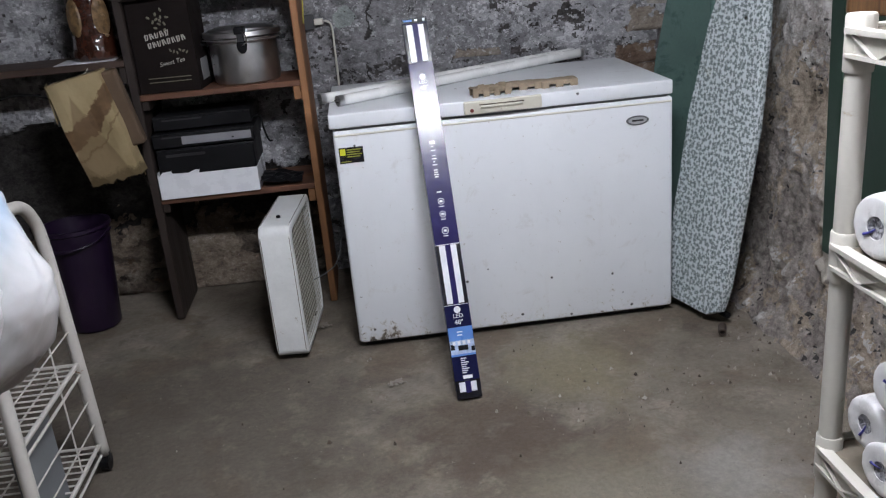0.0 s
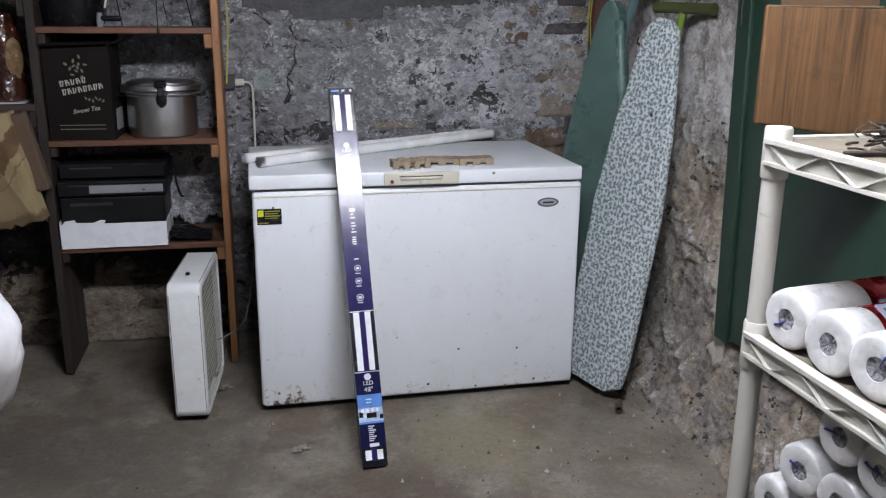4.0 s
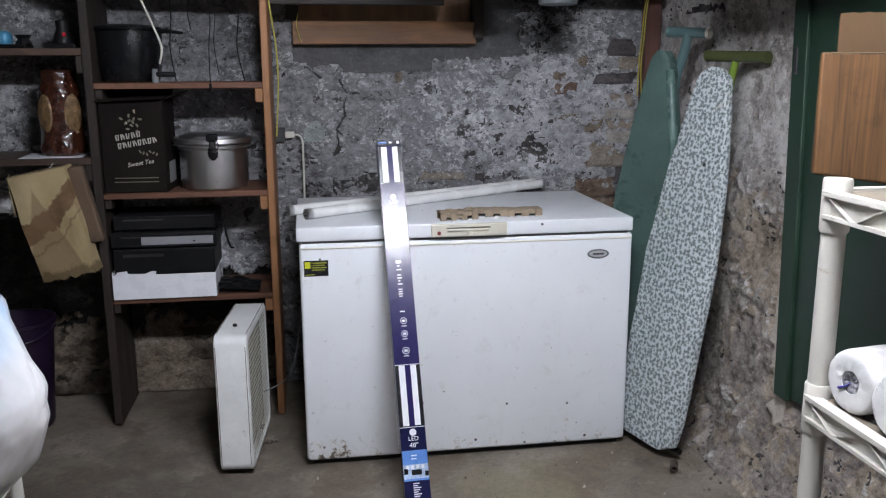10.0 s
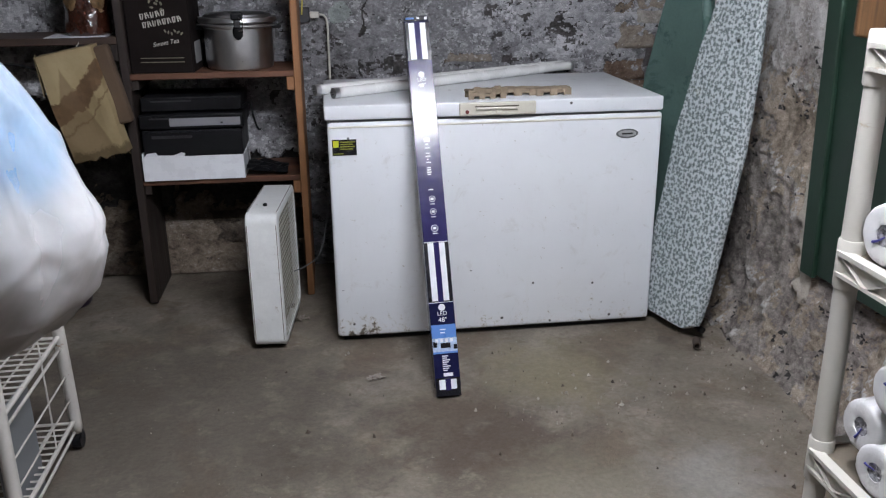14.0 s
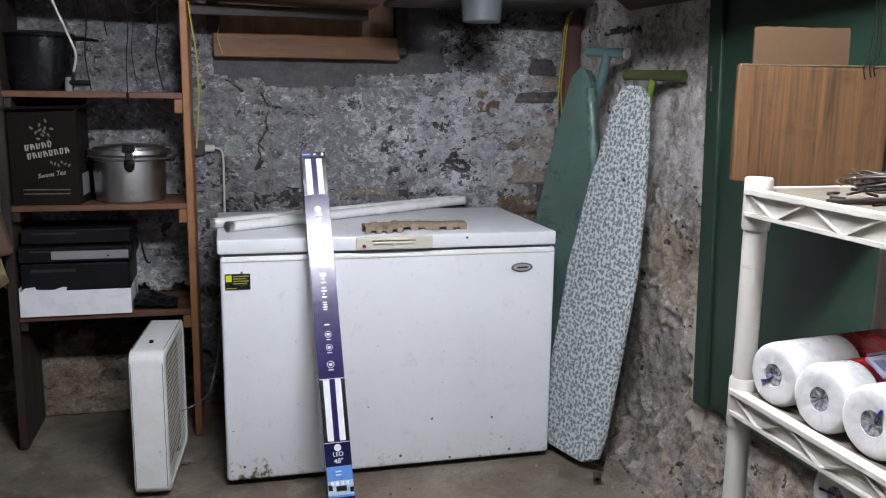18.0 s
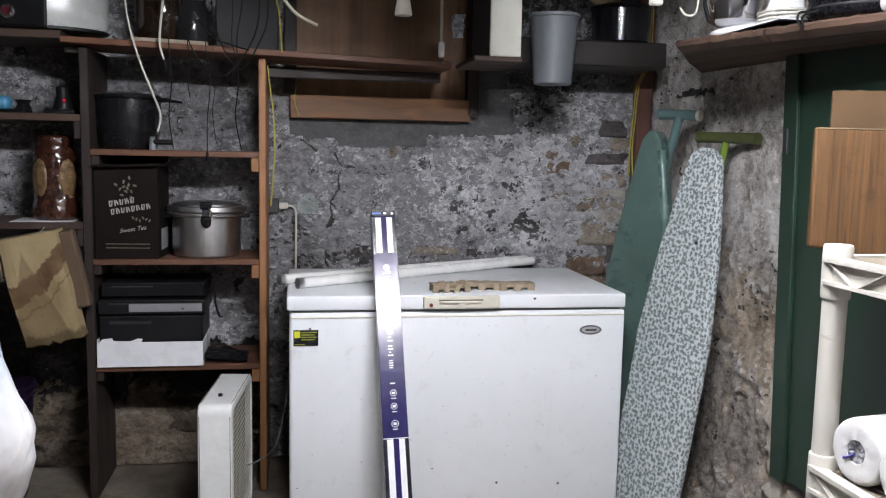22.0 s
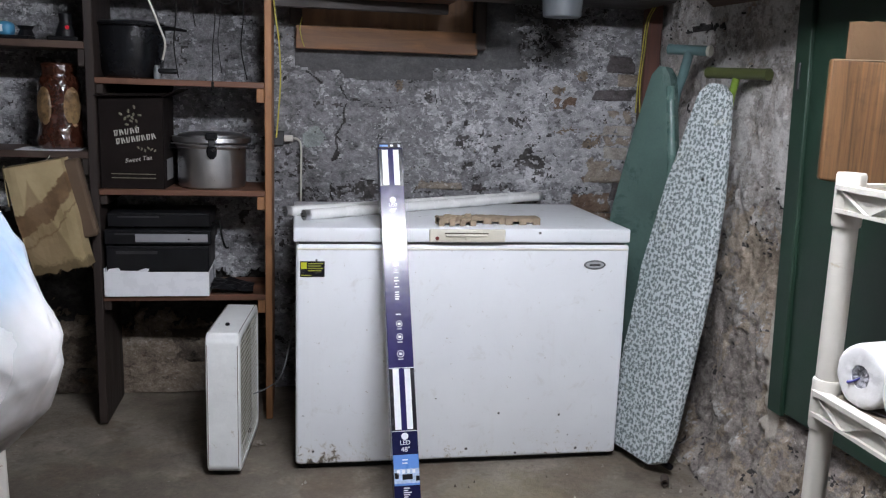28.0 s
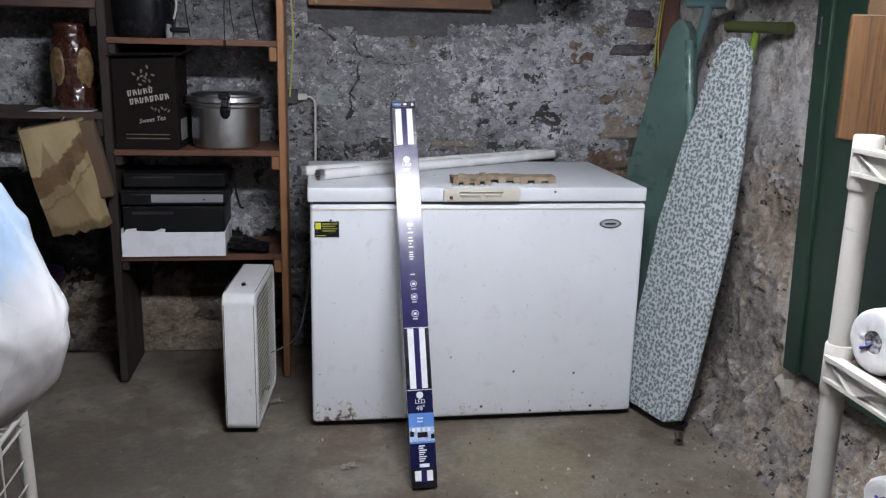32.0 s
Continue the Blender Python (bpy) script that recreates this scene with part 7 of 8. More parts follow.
for k, pts in enumerate((
        [(-0.12, 0.1, 2.08), (0.06, 0.1, 2.065), (0.25, 0.1, 2.035), (0.44, 0.1, 2.02), (0.6, 0.12, 2.03)],
        [(-0.12, 0.1, 2.07), (0.0, 0.1, 2.005), (0.12, 0.1, 1.995), (0.3, 0.1, 1.985), (0.46, 0.1, 1.965), (0.62, 0.1, 1.99)],
        [(-0.11, 0.1, 2.07), (0.0, 0.1, 1.975), (0.1, 0.1, 1.925), (0.22, 0.1, 1.905), (0.33, 0.1, 1.912)],
        [(-0.10, 0.1, 2.06), (-0.04, 0.1, 1.975), (0.05, 0.1, 1.92), (0.16, 0.1, 1.89), (0.27, 0.1, 1.895), (0.33, 0.1, 1.91)],
        [(0.42, 0.1, 1.955), (0.65, 0.1, 1.975), (0.9, 0.08, 2.01), (1.1, 0.05, 2.06), (1.25, 0.03, 2.13)])):
    cable("house_wiring", pts, 0.0032, M_CORDW, "cloth-covered house wiring strung under the joists")
for k, pts in enumerate((
        [(-1.2, 0.3, 2.03), (-0.9, 0.3, 2.04), (-0.6, 0.3, 2.07), (-0.42, 0.3, 2.13)],
        [(-0.42, 0.2, 2.19), (-0.37, 0.2, 2.12), (-0.29, 0.2, 2.10), (-0.25, 0.2, 2.11)],
        [(-1.0, 0.25, 2.1), (-0.75, 0.25, 2.09), (-0.5, 0.25, 2.12), (-0.3, 0.25, 2.2)])):
    cable("house_wiring", pts, 0.0032, M_CORDW if k == 1 else M_GREYP, "thin wiring strung along the joists")
cable("roaster_lead", [(-1.4, 0.40, 1.83), (-1.1, 0.40, 1.83), (-0.85, 0.40, 1.87), (-0.7, 0.42, 1.91), (-0.56, 0.42, 1.95)], 0.004, M_CORDB, "black lead draped across the roaster")
cable("roaster_lead", [(-1.22, 0.37, 1.76), (-1.17, 0.36, 1.83), (-1.1, 0.36, 1.91), (-1.06, 0.38, 1.99)], 0.003, M_CORDB, "thin black lead over the roaster")

whk = thing("wire_whisk", "chrome wire whisk hanging from a joist", "whisk", pose(-0.735, 0.25, 1.93))
for k in range(5):
    a = math.pi * k / 5
    part("wire_loop", rod(spline([(0.004 * math.cos(a), 0.004 * math.sin(a), 0.26), (0.022 * math.cos(a), 0.022 * math.sin(a), 0.12), (0.018 * math.cos(a), 0.018 * math.sin(a), 0.03), (0, 0, 0), (-0.018 * math.cos(a), -0.018 * math.sin(a), 0.03), (-0.022 * math.cos(a), -0.022 * math.sin(a), 0.12), (-0.004 * math.cos(a), -0.004 * math.sin(a), 0.26)], 5), 0.0018, 6), M_CHROME, whk, smooth=True)
part("whisk_handle", rod([(0, 0, 0.26), (0, 0, 0.36)], 0.006, 8), M_CHROME, whk)
tub = thing("metal_tub", "large dark round metal tub hung under the joists", "tub", pose(-0.70, -0.73, 2.05, 90))
part("tub_shell", lathe([(0.255, 0.0), (0.262, 0.008), (0.255, 0.014), (0.235, -0.02), (0.2, -0.07), (0.03, -0.09)], 48), M_DARK, tub, smooth="angle")
part("rim", lathe([(0.25, 0.006), (0.266, 0.01), (0.27, 0.016), (0.262, 0.02), (0.252, 0.016)], 48, cap=False), M_DARK, tub, "rolled rim", smooth="angle")
part("hanger", rod([(0.0, 0.18, 0.0), (0.0, 0.25, 0.0)], 0.006, 8), M_DARK, tub)

bulb = thing("lamp_socket", "old cream lamp socket hanging from the wiring", "lamp socket", pose(0.385, 0.1, 1.80))
part("shade", lathe([(0.028, 0), (0.03, 0.004), (0.02, 0.062), (0.014, 0.066)], 20), M_CREAM, bulb, smooth="angle")
part("neck", lathe([(0.014, 0.066), (0.014, 0.09), (0.004, 0.095)], 14), M_GREYP, bulb)
part("lead", rod(spline([(0, 0, 0.095), (-0.01, 0, 0.105), (-0.05, 0, 0.115)], 4), 0.003, 6), M_CORDB, bulb)
pull = thing("pull_rod", "white hanging rod with a ceramic end fitting", "rod", pose(0.565, 0.39, 0))
part("rod", rod([(0, 0, 1.74), (-0.004, 0, 2.295)], 0.006, 10), M_CORDW, pull, smooth=True)
part("fitting", lathe([(0.009, 1.70), (0.012, 1.705), (0.012, 1.75), (0.008, 1.756)], 14), M_PRINTW, pull, smooth="angle")
part("clip", rod(spline([(0, 0, 1.70), (0.006, 0, 1.688), (0, 0, 1.676), (-0.006, 0, 1.688)], 4), 0.002, 6), M_DARK, pull)

wbx = thing("hanging_cabinet", "narrow ivory fronted box cabinet with a dark side, on a ledge", "cabinet")
part("case", box(0.712, 0.818, 0.212, 0.54, 1.692, 2.15, 0.003, 1), simple("dark_grey_side", (0.05, 0.05, 0.055), 0.6, vary=0.3), wbx)
part("front", box(0.708, 0.822, 0.198, 0.212, 1.690, 2.10, 0.004, 2), simple("ivory_paint", (0.6, 0.6, 0.52), 0.45, vary=0.06), wbx, "ivory painted front")
part("ledge", box(0.65, 0.825, 0.195, 0.56, 1.672, 1.690, 0.003, 1), M_SHELF, wbx)
beam = thing("sill_beam", "dark wooden beam along the top of the stone wall", "beam", kind="structure")
part("timber", box(0.84, 1.50, 0.48, 0.83, 1.70, 1.80, 0.006, 1), wood("sooty_beam", (0.009, 0.007, 0.0065), (0.025, 0.019, 0.016), "x"), beam)
bkt = thing("plastic_pail", "grey plastic pail hanging under the joists", "bucket", pose(0.972, 0.30, 1.605))
part("pail", lathe([(0.066, 0), (0.07, 0.004), (0.089, 0.24), (0.096, 0.243), (0.096, 0.254), (0.088, 0.254), (0.068, 0.02)], 36), simple("pail_grey", (0.11, 0.12, 0.13), 0.5, vary=0.12), bkt, smooth="angle")
part("bail", rod(spline([(-0.094, 0, 0.245), (-0.07, 0, 0.4), (0, 0, 0.53), (0.07, 0, 0.4), (0.094, 0, 0.245)], 6), 0.0025, 6), M_DARK, bkt)
part("hook", rod([(0, 0, 0.528), (0, 0, 0.69)], 0.003, 6), M_DARK, bkt)
ket = thing("enamel_pot", "glossy black enamel pot on the beam", "pot", pose(1.355, 0.62, 1.80) @ Matrix.Diagonal((1.3, 1.3, 1.15, 1)))
part("pan", lathe([(0.08, 0), (0.09, 0.008), (0.094, 0.12), (0.1, 0.126), (0.098, 0.134), (0.06, 0.15), (0.02, 0.155)], 36), simple("gloss_black_enamel", (0.008, 0.008, 0.01), 0.12, vary=0.2), ket, smooth="angle")
part("knob", lathe([(0.012, 0.155), (0.018, 0.17), (0.01, 0.178)], 14), M_BLACK, ket)
dish = thing("wicker_dish", "shallow brown wicker dish hung on the wall", "dish", pose(1.27, 0.62, 2.02, 75))
part("weave", lathe([(0.075, 0), (0.08, 0.01), (0.07, 0.018), (0.02, 0.006)], 30), simple("wicker_brown", (0.17, 0.12, 0.07), 0.8, vary=0.4, scale=90), dish, smooth="angle")
pin = thing("rolling_pin", "pale wooden rolling pin resting under the joists", "rolling pin")
part("roller", rod([(0.96, -0.15, 2.085), (1.16, -0.17, 2.075)], 0.015, 14, radii=[0.012, 0.016]), simple("pale_pink_wood", (0.5, 0.3, 0.22), 0.5), pin, smooth="angle")
part("handle", rod([(1.16, -0.17, 2.075), (1.21, -0.175, 2.072)], 0.007, 10), M_CORDW, pin)
clr = thing("clear_bag", "clear plastic sleeve hanging on white string", "bag", pose(0.93, -0.2, 1.96))
bm = bmesh.new()
gg = [[bm.verts.new((-0.012 + 0.03 * i / 4 + 0.05 * (1 - j / 6) ** 1.5, 0.008 * math.sin(i * 1.3 + j), 0.15 * j / 6)) for j in range(7)] for i in range(5)]
for i in range(4):
    for j in range(6):
        bm.faces.new((gg[i][j], gg[i + 1][j], gg[i + 1][j + 1], gg[i][j + 1]))
g = bmesh.ops.extrude_face_region(bm, geom=list(bm.faces))
bmesh.ops.translate(bm, verts=[v for v in g["geom"] if isinstance(v, bmesh.types.BMVert)], vec=(0, 0.012, 0))
part("sleeve", bm, simple("milky_film", (0.5, 0.52, 0.55), 0.2, vary=0.2), clr, smooth=True)
for x in (-0.01, 0.018):
    part("string", rod([(x, 0, 0.14), (x, 0, 0.24)], 0.002, 6), M_CORDW, clr)

# striped cloth
def stripe_mat(name, ax, az):
    m, nt, b = nodes_of(name)
    co = pos_of(nt, True)
    sep = nt.nodes.new("ShaderNodeSeparateXYZ")
    nt.links.new(co, sep.inputs[0])
    s = math_of(nt, "ADD", math_of(nt, "MULTIPLY", sep.outputs[0], ax), math_of(nt, "MULTIPLY", sep.outputs[2], az))
    s = math_of(nt, "ADD", s, math_of(nt, "MULTIPLY", noise_of(nt, co, 9, 3, 0.5), 0.5))
    f = math_of(nt, "ABSOLUTE", math_of(nt, "SUBTRACT", math_of(nt, "FRACT", s, 0.0), 0.5), 0.0)
    wv = noise_of(nt, co, 300, 2, 0.5)
    red = ramp(nt, wv, [(0.3, (0.13, 0.025, 0.03)), (0.7, (0.2, 0.045, 0.05))])
    pale = ramp(nt, wv, [(0.3, (0.3, 0.28, 0.28)), (0.7, (0.4, 0.38, 0.38))])
    nt.links.new(mix(nt, ramp(nt, f, [(0.24, 0.0), (0.265, 1.0)]), red, pale), b.inputs["Base Color"])
    b.inputs["Roughness"].default_value = 0.85
    bump(nt, b, wv, 0.2, 0.001)
    return m




def striped(m, w, h, drop, stripes, label, ph, slant=0.35):
    th = thing("striped_cloth", label, "cloth", m)
    bm = bmesh.new()
    nu, nv = stripes * 5, 36
    gr = []
    for i in range(nu + 1):
        row = []
        for j in range(nv + 1):
            u, v = i / nu, j / nv
            tip = drop(u)
            x = (u - 0.5) * w * (1 - 0.25 * v) + 0.05 * v * w + 0.02 * noise.noise(Vector((u * 3, v * 3, ph)))
            y = 0.035 * math.sin(u * 11 + v * 3 + ph) * (0.3 + 0.7 * v) + 0.02 * noise.noise(Vector((u * 4, v * 4, ph + 4)))
            row.append(bm.verts.new((x, y, -v * h * tip)))
        gr.append(row)
    for i in range(nu):
        for j in range(nv):
            bm.faces.new((gr[i][j], gr[i + 1][j], gr[i + 1][j + 1], gr[i][j + 1]))
    g = bmesh.ops.extrude_face_region(bm, geom=list(bm.faces))
    bmesh.ops.translate(bm, verts=[v for v in g["geom"] if isinstance(v, bmesh.types.BMVert)], vec=(0, 0.002, 0))
    part("cloth", bm, stripe_mat("red_white_stripe", stripes / w / 2, -slant * stripes / h / 2), th, smooth=True)
    part("string", rod([(0, 0, -0.01), (0, 0, 0.155)], 0.002, 6), M_CORDW, th)


striped(pose(0.425, -0.6, 2.14), 0.40, 0.36, lambda u: 0.42 + 0.58 * (1 - abs(u - 0.62) / 0.62) ** 0.8 if u <= 0.62 else 0.35 + 0.65 * (1 - u) / 0.38, 13, "red and white striped cloth hanging in a point", 0.0, 0.7)
striped(pose(0.585, -0.55, 2.14), 0.12, 0.3, lambda u: 0.95, 5, "gathered red and white striped cloth end", 2.0)

# extension cord bundle
ext = thing("cord_bundle", "bundled cream extension cord with a paper tag, hanging", "cord", pose(1.115, -0.4, 0))
for k, (dx, dz, w) in enumerate(((-0.045, 1.82, 0.016), (-0.02, 1.81, 0.014), (0.015, 1.815, 0.014), (0.03, 1.83, 0.012))):
    part("loop", rod(spline([(0.0, 0.004 * k, 1.93), (dx * 0.6 - w, 0.004 * k, 1.88), (dx - w, 0.004 * k, dz + 0.02), (dx, 0.004 * k, dz), (dx + w, 0.004 * k, dz + 0.02), (dx * 0.5 + w * 0.6, 0.004 * k, 1.88), (0.004, 0.004 * k, 1.93)], 5), 0.008, 8), M_CORDW, ext, smooth=True)
part("loop", rod(spline([(0.0, 0, 1.92), (-0.01, 0, 2.0), (-0.002, 0, 2.09), (0.015, 0, 2.12), (0.03, 0, 2.08), (0.022, 0, 2.0), (0.008, 0, 1.92)], 5), 0.004, 8), M_CORDW, ext, smooth=True)
part("loop", rod(spline([(0.0, 0, 1.95), (-0.03, 0, 2.02), (-0.05, 0, 2.06), (-0.02, 0, 2.065), (0.01, 0, 2.05)], 5), 0.004, 8), M_CORDW, ext, smooth=True)
part("loop", rod(spline([(0.01, 0.01, 1.90), (0.04, 0.01, 1.86), (0.085, 0.01, 1.82), (0.08, 0.01, 1.77), (0.05, 0.01, 1.765), (0.03, 0.01, 1.785)], 6), 0.0035, 8), M_CORDW, ext, smooth=True)
part("plug", box(-0.068, -0.03, -0.012, 0.012, 1.785, 1.815, 0.006, 2), M_CORDW, ext, m=pose(0, 0, 0, 0, 0, 0))
part("paper_tag", box(-0.06, 0.02, -0.014, -0.0125, 1.885, 1.935), simple("tag_paper", (0.45, 0.46, 0.46), 0.6, bumpy=0.4), ext, "crumpled white paper tag")
part("hanging_wire", rod(spline([(0.02, 0.005, 1.89), (0.08, 0.0, 1.91), (0.16, -0.02, 1.97), (0.22, -0.05, 2.06)], 5), 0.002, 6), M_DARK, ext)

# ---- things on the side shelf ----
M_MIX = simple("mixer_white", (0.78, 0.79, 0.8), 0.2, vary=0.04, bumpy=0.02, coat=0.3)
mix_ = thing("stand_mixer", "white stand mixer with a steel bowl on the plank shelf", "mixer", pose(1.345, -0.475, 1.702, 0, 0, 112) @ Matrix.Diagonal((0.9, 0.9, 0.95, 1)))
bm = lathe([(0.165, 0), (0.17, 0.006), (0.165, 0.018), (0.12, 0.03)], 36, sy=0.6)
part("base", bm, M_MIX, mix_, smooth="angle")
bm = bmesh.new()
rings = []
for z, cx, hx, hy in ((0.015, -0.10, 0.075, 0.075), (0.045, -0.105, 0.055, 0.055), (0.12, -0.112, 0.037, 0.036), (0.2, -0.112, 0.036, 0.035), (0.26, -0.108, 0.046, 0.04), (0.29, -0.105, 0.05, 0.042)):
    rings.append([bm.verts.new((cx + hx * math.copysign(abs(math.cos(t)) ** 0.6, math.cos(t)), hy * math.copysign(abs(math.sin(t)) ** 0.6, math.sin(t)), z)) for t in [2 * math.pi * i / 24 for i in range(24)]])
for a, b in zip(rings, rings[1:]):
    for i in range(24):
        bm.faces.new((a[i], a[(i + 1) % 24], b[(i + 1) % 24], b[i]))
bm.faces.new(rings[0])
bm.faces.new(rings[-1])
part("column", bm, M_MIX, mix_, smooth="angle")
bm = bmesh.new()
rings = []
for x, r, zc in ((-0.185, 0.03, 0.335), (-0.175, 0.052, 0.335), (-0.12, 0.062, 0.335), (0.0, 0.06, 0.33), (0.1, 0.054, 0.325), (0.16, 0.045, 0.32), (0.18, 0.02, 0.32)):
    x, r = 0.88 * x - 0.012, r * 0.84
    rings.append([bm.verts.new((x, r * 0.85 * math.cos(2 * math.pi * i / 24), zc + r * math.sin(2 * math.pi * i / 24))) for i in range(24)])
for a, b in zip(rings, rings[1:]):
    for i in range(24):
        bm.faces.new((a[i], a[(i + 1) % 24], b[(i + 1) % 24], b[i]))
bm.faces.new(rings[0])
bm.faces.new(rings[-1])
head = part("motor_head", bm, M_MIX, mix_, smooth="angle")
for s in (-1, 1):
    part("trim_band", box(-0.07, 0.12, s * 0.0445 - 0.002, s * 0.0445 + 0.002, 0.318, 0.338, 0.001, 1), M_SILVER, head, "grey trim band")
    for k in range(6):
        part("vent_slot", box(-0.158 + 0.007 * k, -0.154 + 0.007 * k, s * 0.041 - 0.002, s * 0.041 + 0.003, 0.335, 0.35), M_DARK, head)
part("planetary", lathe([(0.03, 0.25), (0.034, 0.255), (0.034, 0.28), (0.028, 0.285)], 20, at=(0.11, 0, 0)), M_STEEL, head, smooth="angle")
part("beater_shaft", rod([(0.12, 0, 0.25), (0.12, 0, 0.21)], 0.006, 8), M_CHROME, head)
part("bowl", lathe([(0.05, 0.035), (0.085, 0.05), (0.1, 0.1), (0.104, 0.18), (0.107, 0.183), (0.1, 0.183), (0.08, 0.06)], 36, at=(0.09, 0, 0)), M_CHROME, mix_, smooth="angle")
part("bowl_arm", box(-0.09, 0.14, 0.098, 0.114, 0.118, 0.14, 0.004, 2), M_MIX, mix_)
part("bowl_arm", box(-0.09, 0.14, -0.114, -0.098, 0.118, 0.14, 0.004, 2), M_MIX, mix_)
part("arm_bridge", box(-0.10, -0.07, -0.114, 0.114, 0.118, 0.14, 0.004, 2), M_MIX, mix_)
part("lift_handle", rod(spline([(-0.06, 0.06, 0.25), (-0.02, 0.085, 0.21), (0.0, 0.1, 0.16), (0.02, 0.105, 0.15)], 5), 0.005, 8), M_STEEL, mix_, smooth=True)
part("wound_cord", rod([(-0.10 + 0.075 * math.cos(0.35 * k), 0.075 * math.sin(0.35 * k), 0.03 + 0.0006 * k) for k in range(52)], 0.004, 6), M_CORDW, mix_, smooth=True)

can = thing("canning_pot", "large black enamel canning pot with a wire bail", "pot", pose(1.405, -0.86, 1.69) @ Matrix.Diagonal((0.95, 0.95, 0.76, 1)))
part("pan", lathe([(0.11, 0), (0.125, 0.008), (0.130, 0.02), (0.130, 0.225), (0.136, 0.23), (0.134, 0.236), (0.127, 0.22)], 44), simple("speckled_black_enamel", (0.007, 0.007, 0.009), 0.28, vary=0.5, scale=90, spec=0.25), can, smooth="angle")
part("bail", rod(spline([(-0.04, -0.13, 0.14), (-0.11, -0.11, 0.16), (-0.135, -0.06, 0.22), (-0.09, -0.11, 0.235), (0.0, -0.14, 0.225)], 6), 0.003, 6), M_STEEL, can, smooth=True)
part("bail_ear", lathe([(0.012, 0), (0.008, 0.01)], 12), M_STEEL, can, m=pose(-0.11, -0.075, 0.10, 90, 0, -55))
part("rim_band", lathe([(0.1315, 0.03), (0.1325, 0.034), (0.1315, 0.038)], 44, cap=False), M_DARK, can)
tst = thing("toaster", "white enamelled toaster with a black handle, end towards the room", "toaster", pose(1.335, -1.285, 1.672, 0, 0, 4))
part("body", box(0, 0.17, 0, 0.25, 0.004, 0.2, 0.022, 4), simple("toaster_white", (0.7, 0.69, 0.64), 0.3, vary=0.04), tst, smooth="angle")
hd = part("lever", box(-0.022, 0.002, 0.03, 0.13, 0.125, 0.142, 0.004, 2), M_BLACK, tst, "black plastic lever")
part("lever_tip", box(-0.03, -0.018, 0.01, 0.15, 0.13, 0.15, 0.005, 2), M_BLACK, hd)
part("socket", box(-0.004, 0.002, 0.055, 0.135, 0.03, 0.055, 0.001, 1), M_BLACK, tst, "black plug socket")
for y in (0.04, 0.15):
    part("screw", lathe([(0.004, 0), (0.003, 0.003)], 8), M_CHROME, tst, m=pose(0.0, y, 0.043, 0, -90))
coil = thing("wire_coil", "coil of white flex hanging over the canning pot", "coil", pose(1.34, -0.95, 1.975))
for k in range(8):
    r = 0.08 + 0.006 * k
    part("turn", rod([(0.012 * math.sin(k + 0.2 * i), r * math.cos(2 * math.pi * i / 32), r * 0.9 * math.sin(2 * math.pi * i / 32) + 0.01 * math.sin(k * 2.0)) for i in range(33)], 0.002, 6), simple("pinkish_flex", (0.4, 0.33, 0.3), 0.5), coil, smooth=True)
mat_ = thing("dark_sheet", "thin black sheet under the mixer at the plank edge", "sheet")
part("sheet", box(1.225, 1.40, -0.80, -0.52, 1.6985, 1.7015, 0, 1), M_BLACK, mat_, m=pose(0, 0, -0.006))
clip = thing("cable", "short black lead hanging over the plank edge", "cable")
part("lead", rod(spline([(1.30, -0.86, 1.70), (1.24, -0.87, 1.702), (1.225, -0.88, 1.68), (1.228, -0.90, 1.66), (1.235, -0.885, 1.69), (1.26, -0.91, 1.70)], 5), 0.003, 6), M_CORDB, clip, smooth=True)

# ---- wall fittings ----
out = thing("outlet_box", "small white wall socket with a white plug", "socket", pose(-0.055, 0.825, 1.11))
part("box", box(-0.045, 0.012, 0, 0.03, -0.032, 0.03, 0.003, 1), M_DARK, out)
part("plug", box(0.012, 0.05, -0.012, 0.01, -0.014, 0.012, 0.004, 2), M_CORDW, out)
part("cord", rod(spline([(0.05, 0.0, 0.0), (0.07, 0.0, -0.005), (0.082, 0.0, -0.03), (0.083, 0.0, -0.12), (0.08, 0.0, -0.3), (0.06, 0.005, -0.5)], 6), 0.0045, 8), M_CORDW, out, smooth=True)
cnr = thing("corner_post", "dark red-brown timber post in the wall corner", "post", kind="structure")
part("timber", box(1.505, 1.575, 0.775, 0.83, 0.0, 2.12, 0.004, 1), wood("corner_timber", (0.045, 0.016, 0.012), (0.11, 0.045, 0.03), "z"), cnr)
for x0, dx in ((1.49, 0.0), (1.50, 0.01)):
    cable("yellow_rope", [(1.545 + dx, 0.76, 1.98), (1.535 + dx, 0.755, 1.76), (x0, 0.75, 1.65), (x0 - 0.012, 0.75, 1.5), (x0 - 0.02, 0.75, 1.38), (x0 - 0.022 + dx, 0.75, 1.26)], 0.0028, M_CORDY, "yellow cord hanging down the corner post")
cable("yellow_rope", [(-0.076, 0.488, 1.655), (-0.068, 0.486, 1.58), (-0.055, 0.485, 1.48), (-0.05, 0.485, 1.35), (-0.058, 0.485, 1.22), (-0.066, 0.485, 1.13)], 0.003, M_CORDY, "yellow cord hanging beside the pine upright")
cable("thin_wire", [(0.03, 0.79, 1.60), (0.022, 0.79, 1.56), (0.026, 0.788, 1.53), (0.034, 0.79, 1.50), (0.04, 0.79, 1.485)], 0.0022, M_CORDY, "scrap of twine on the window sill board")
crm = thing("foil_wrap", "crumpled clear film hanging beside the ivory cabinet", "wrap", pose(0.622, 0.36, 1.77))
bm = bmesh.new()
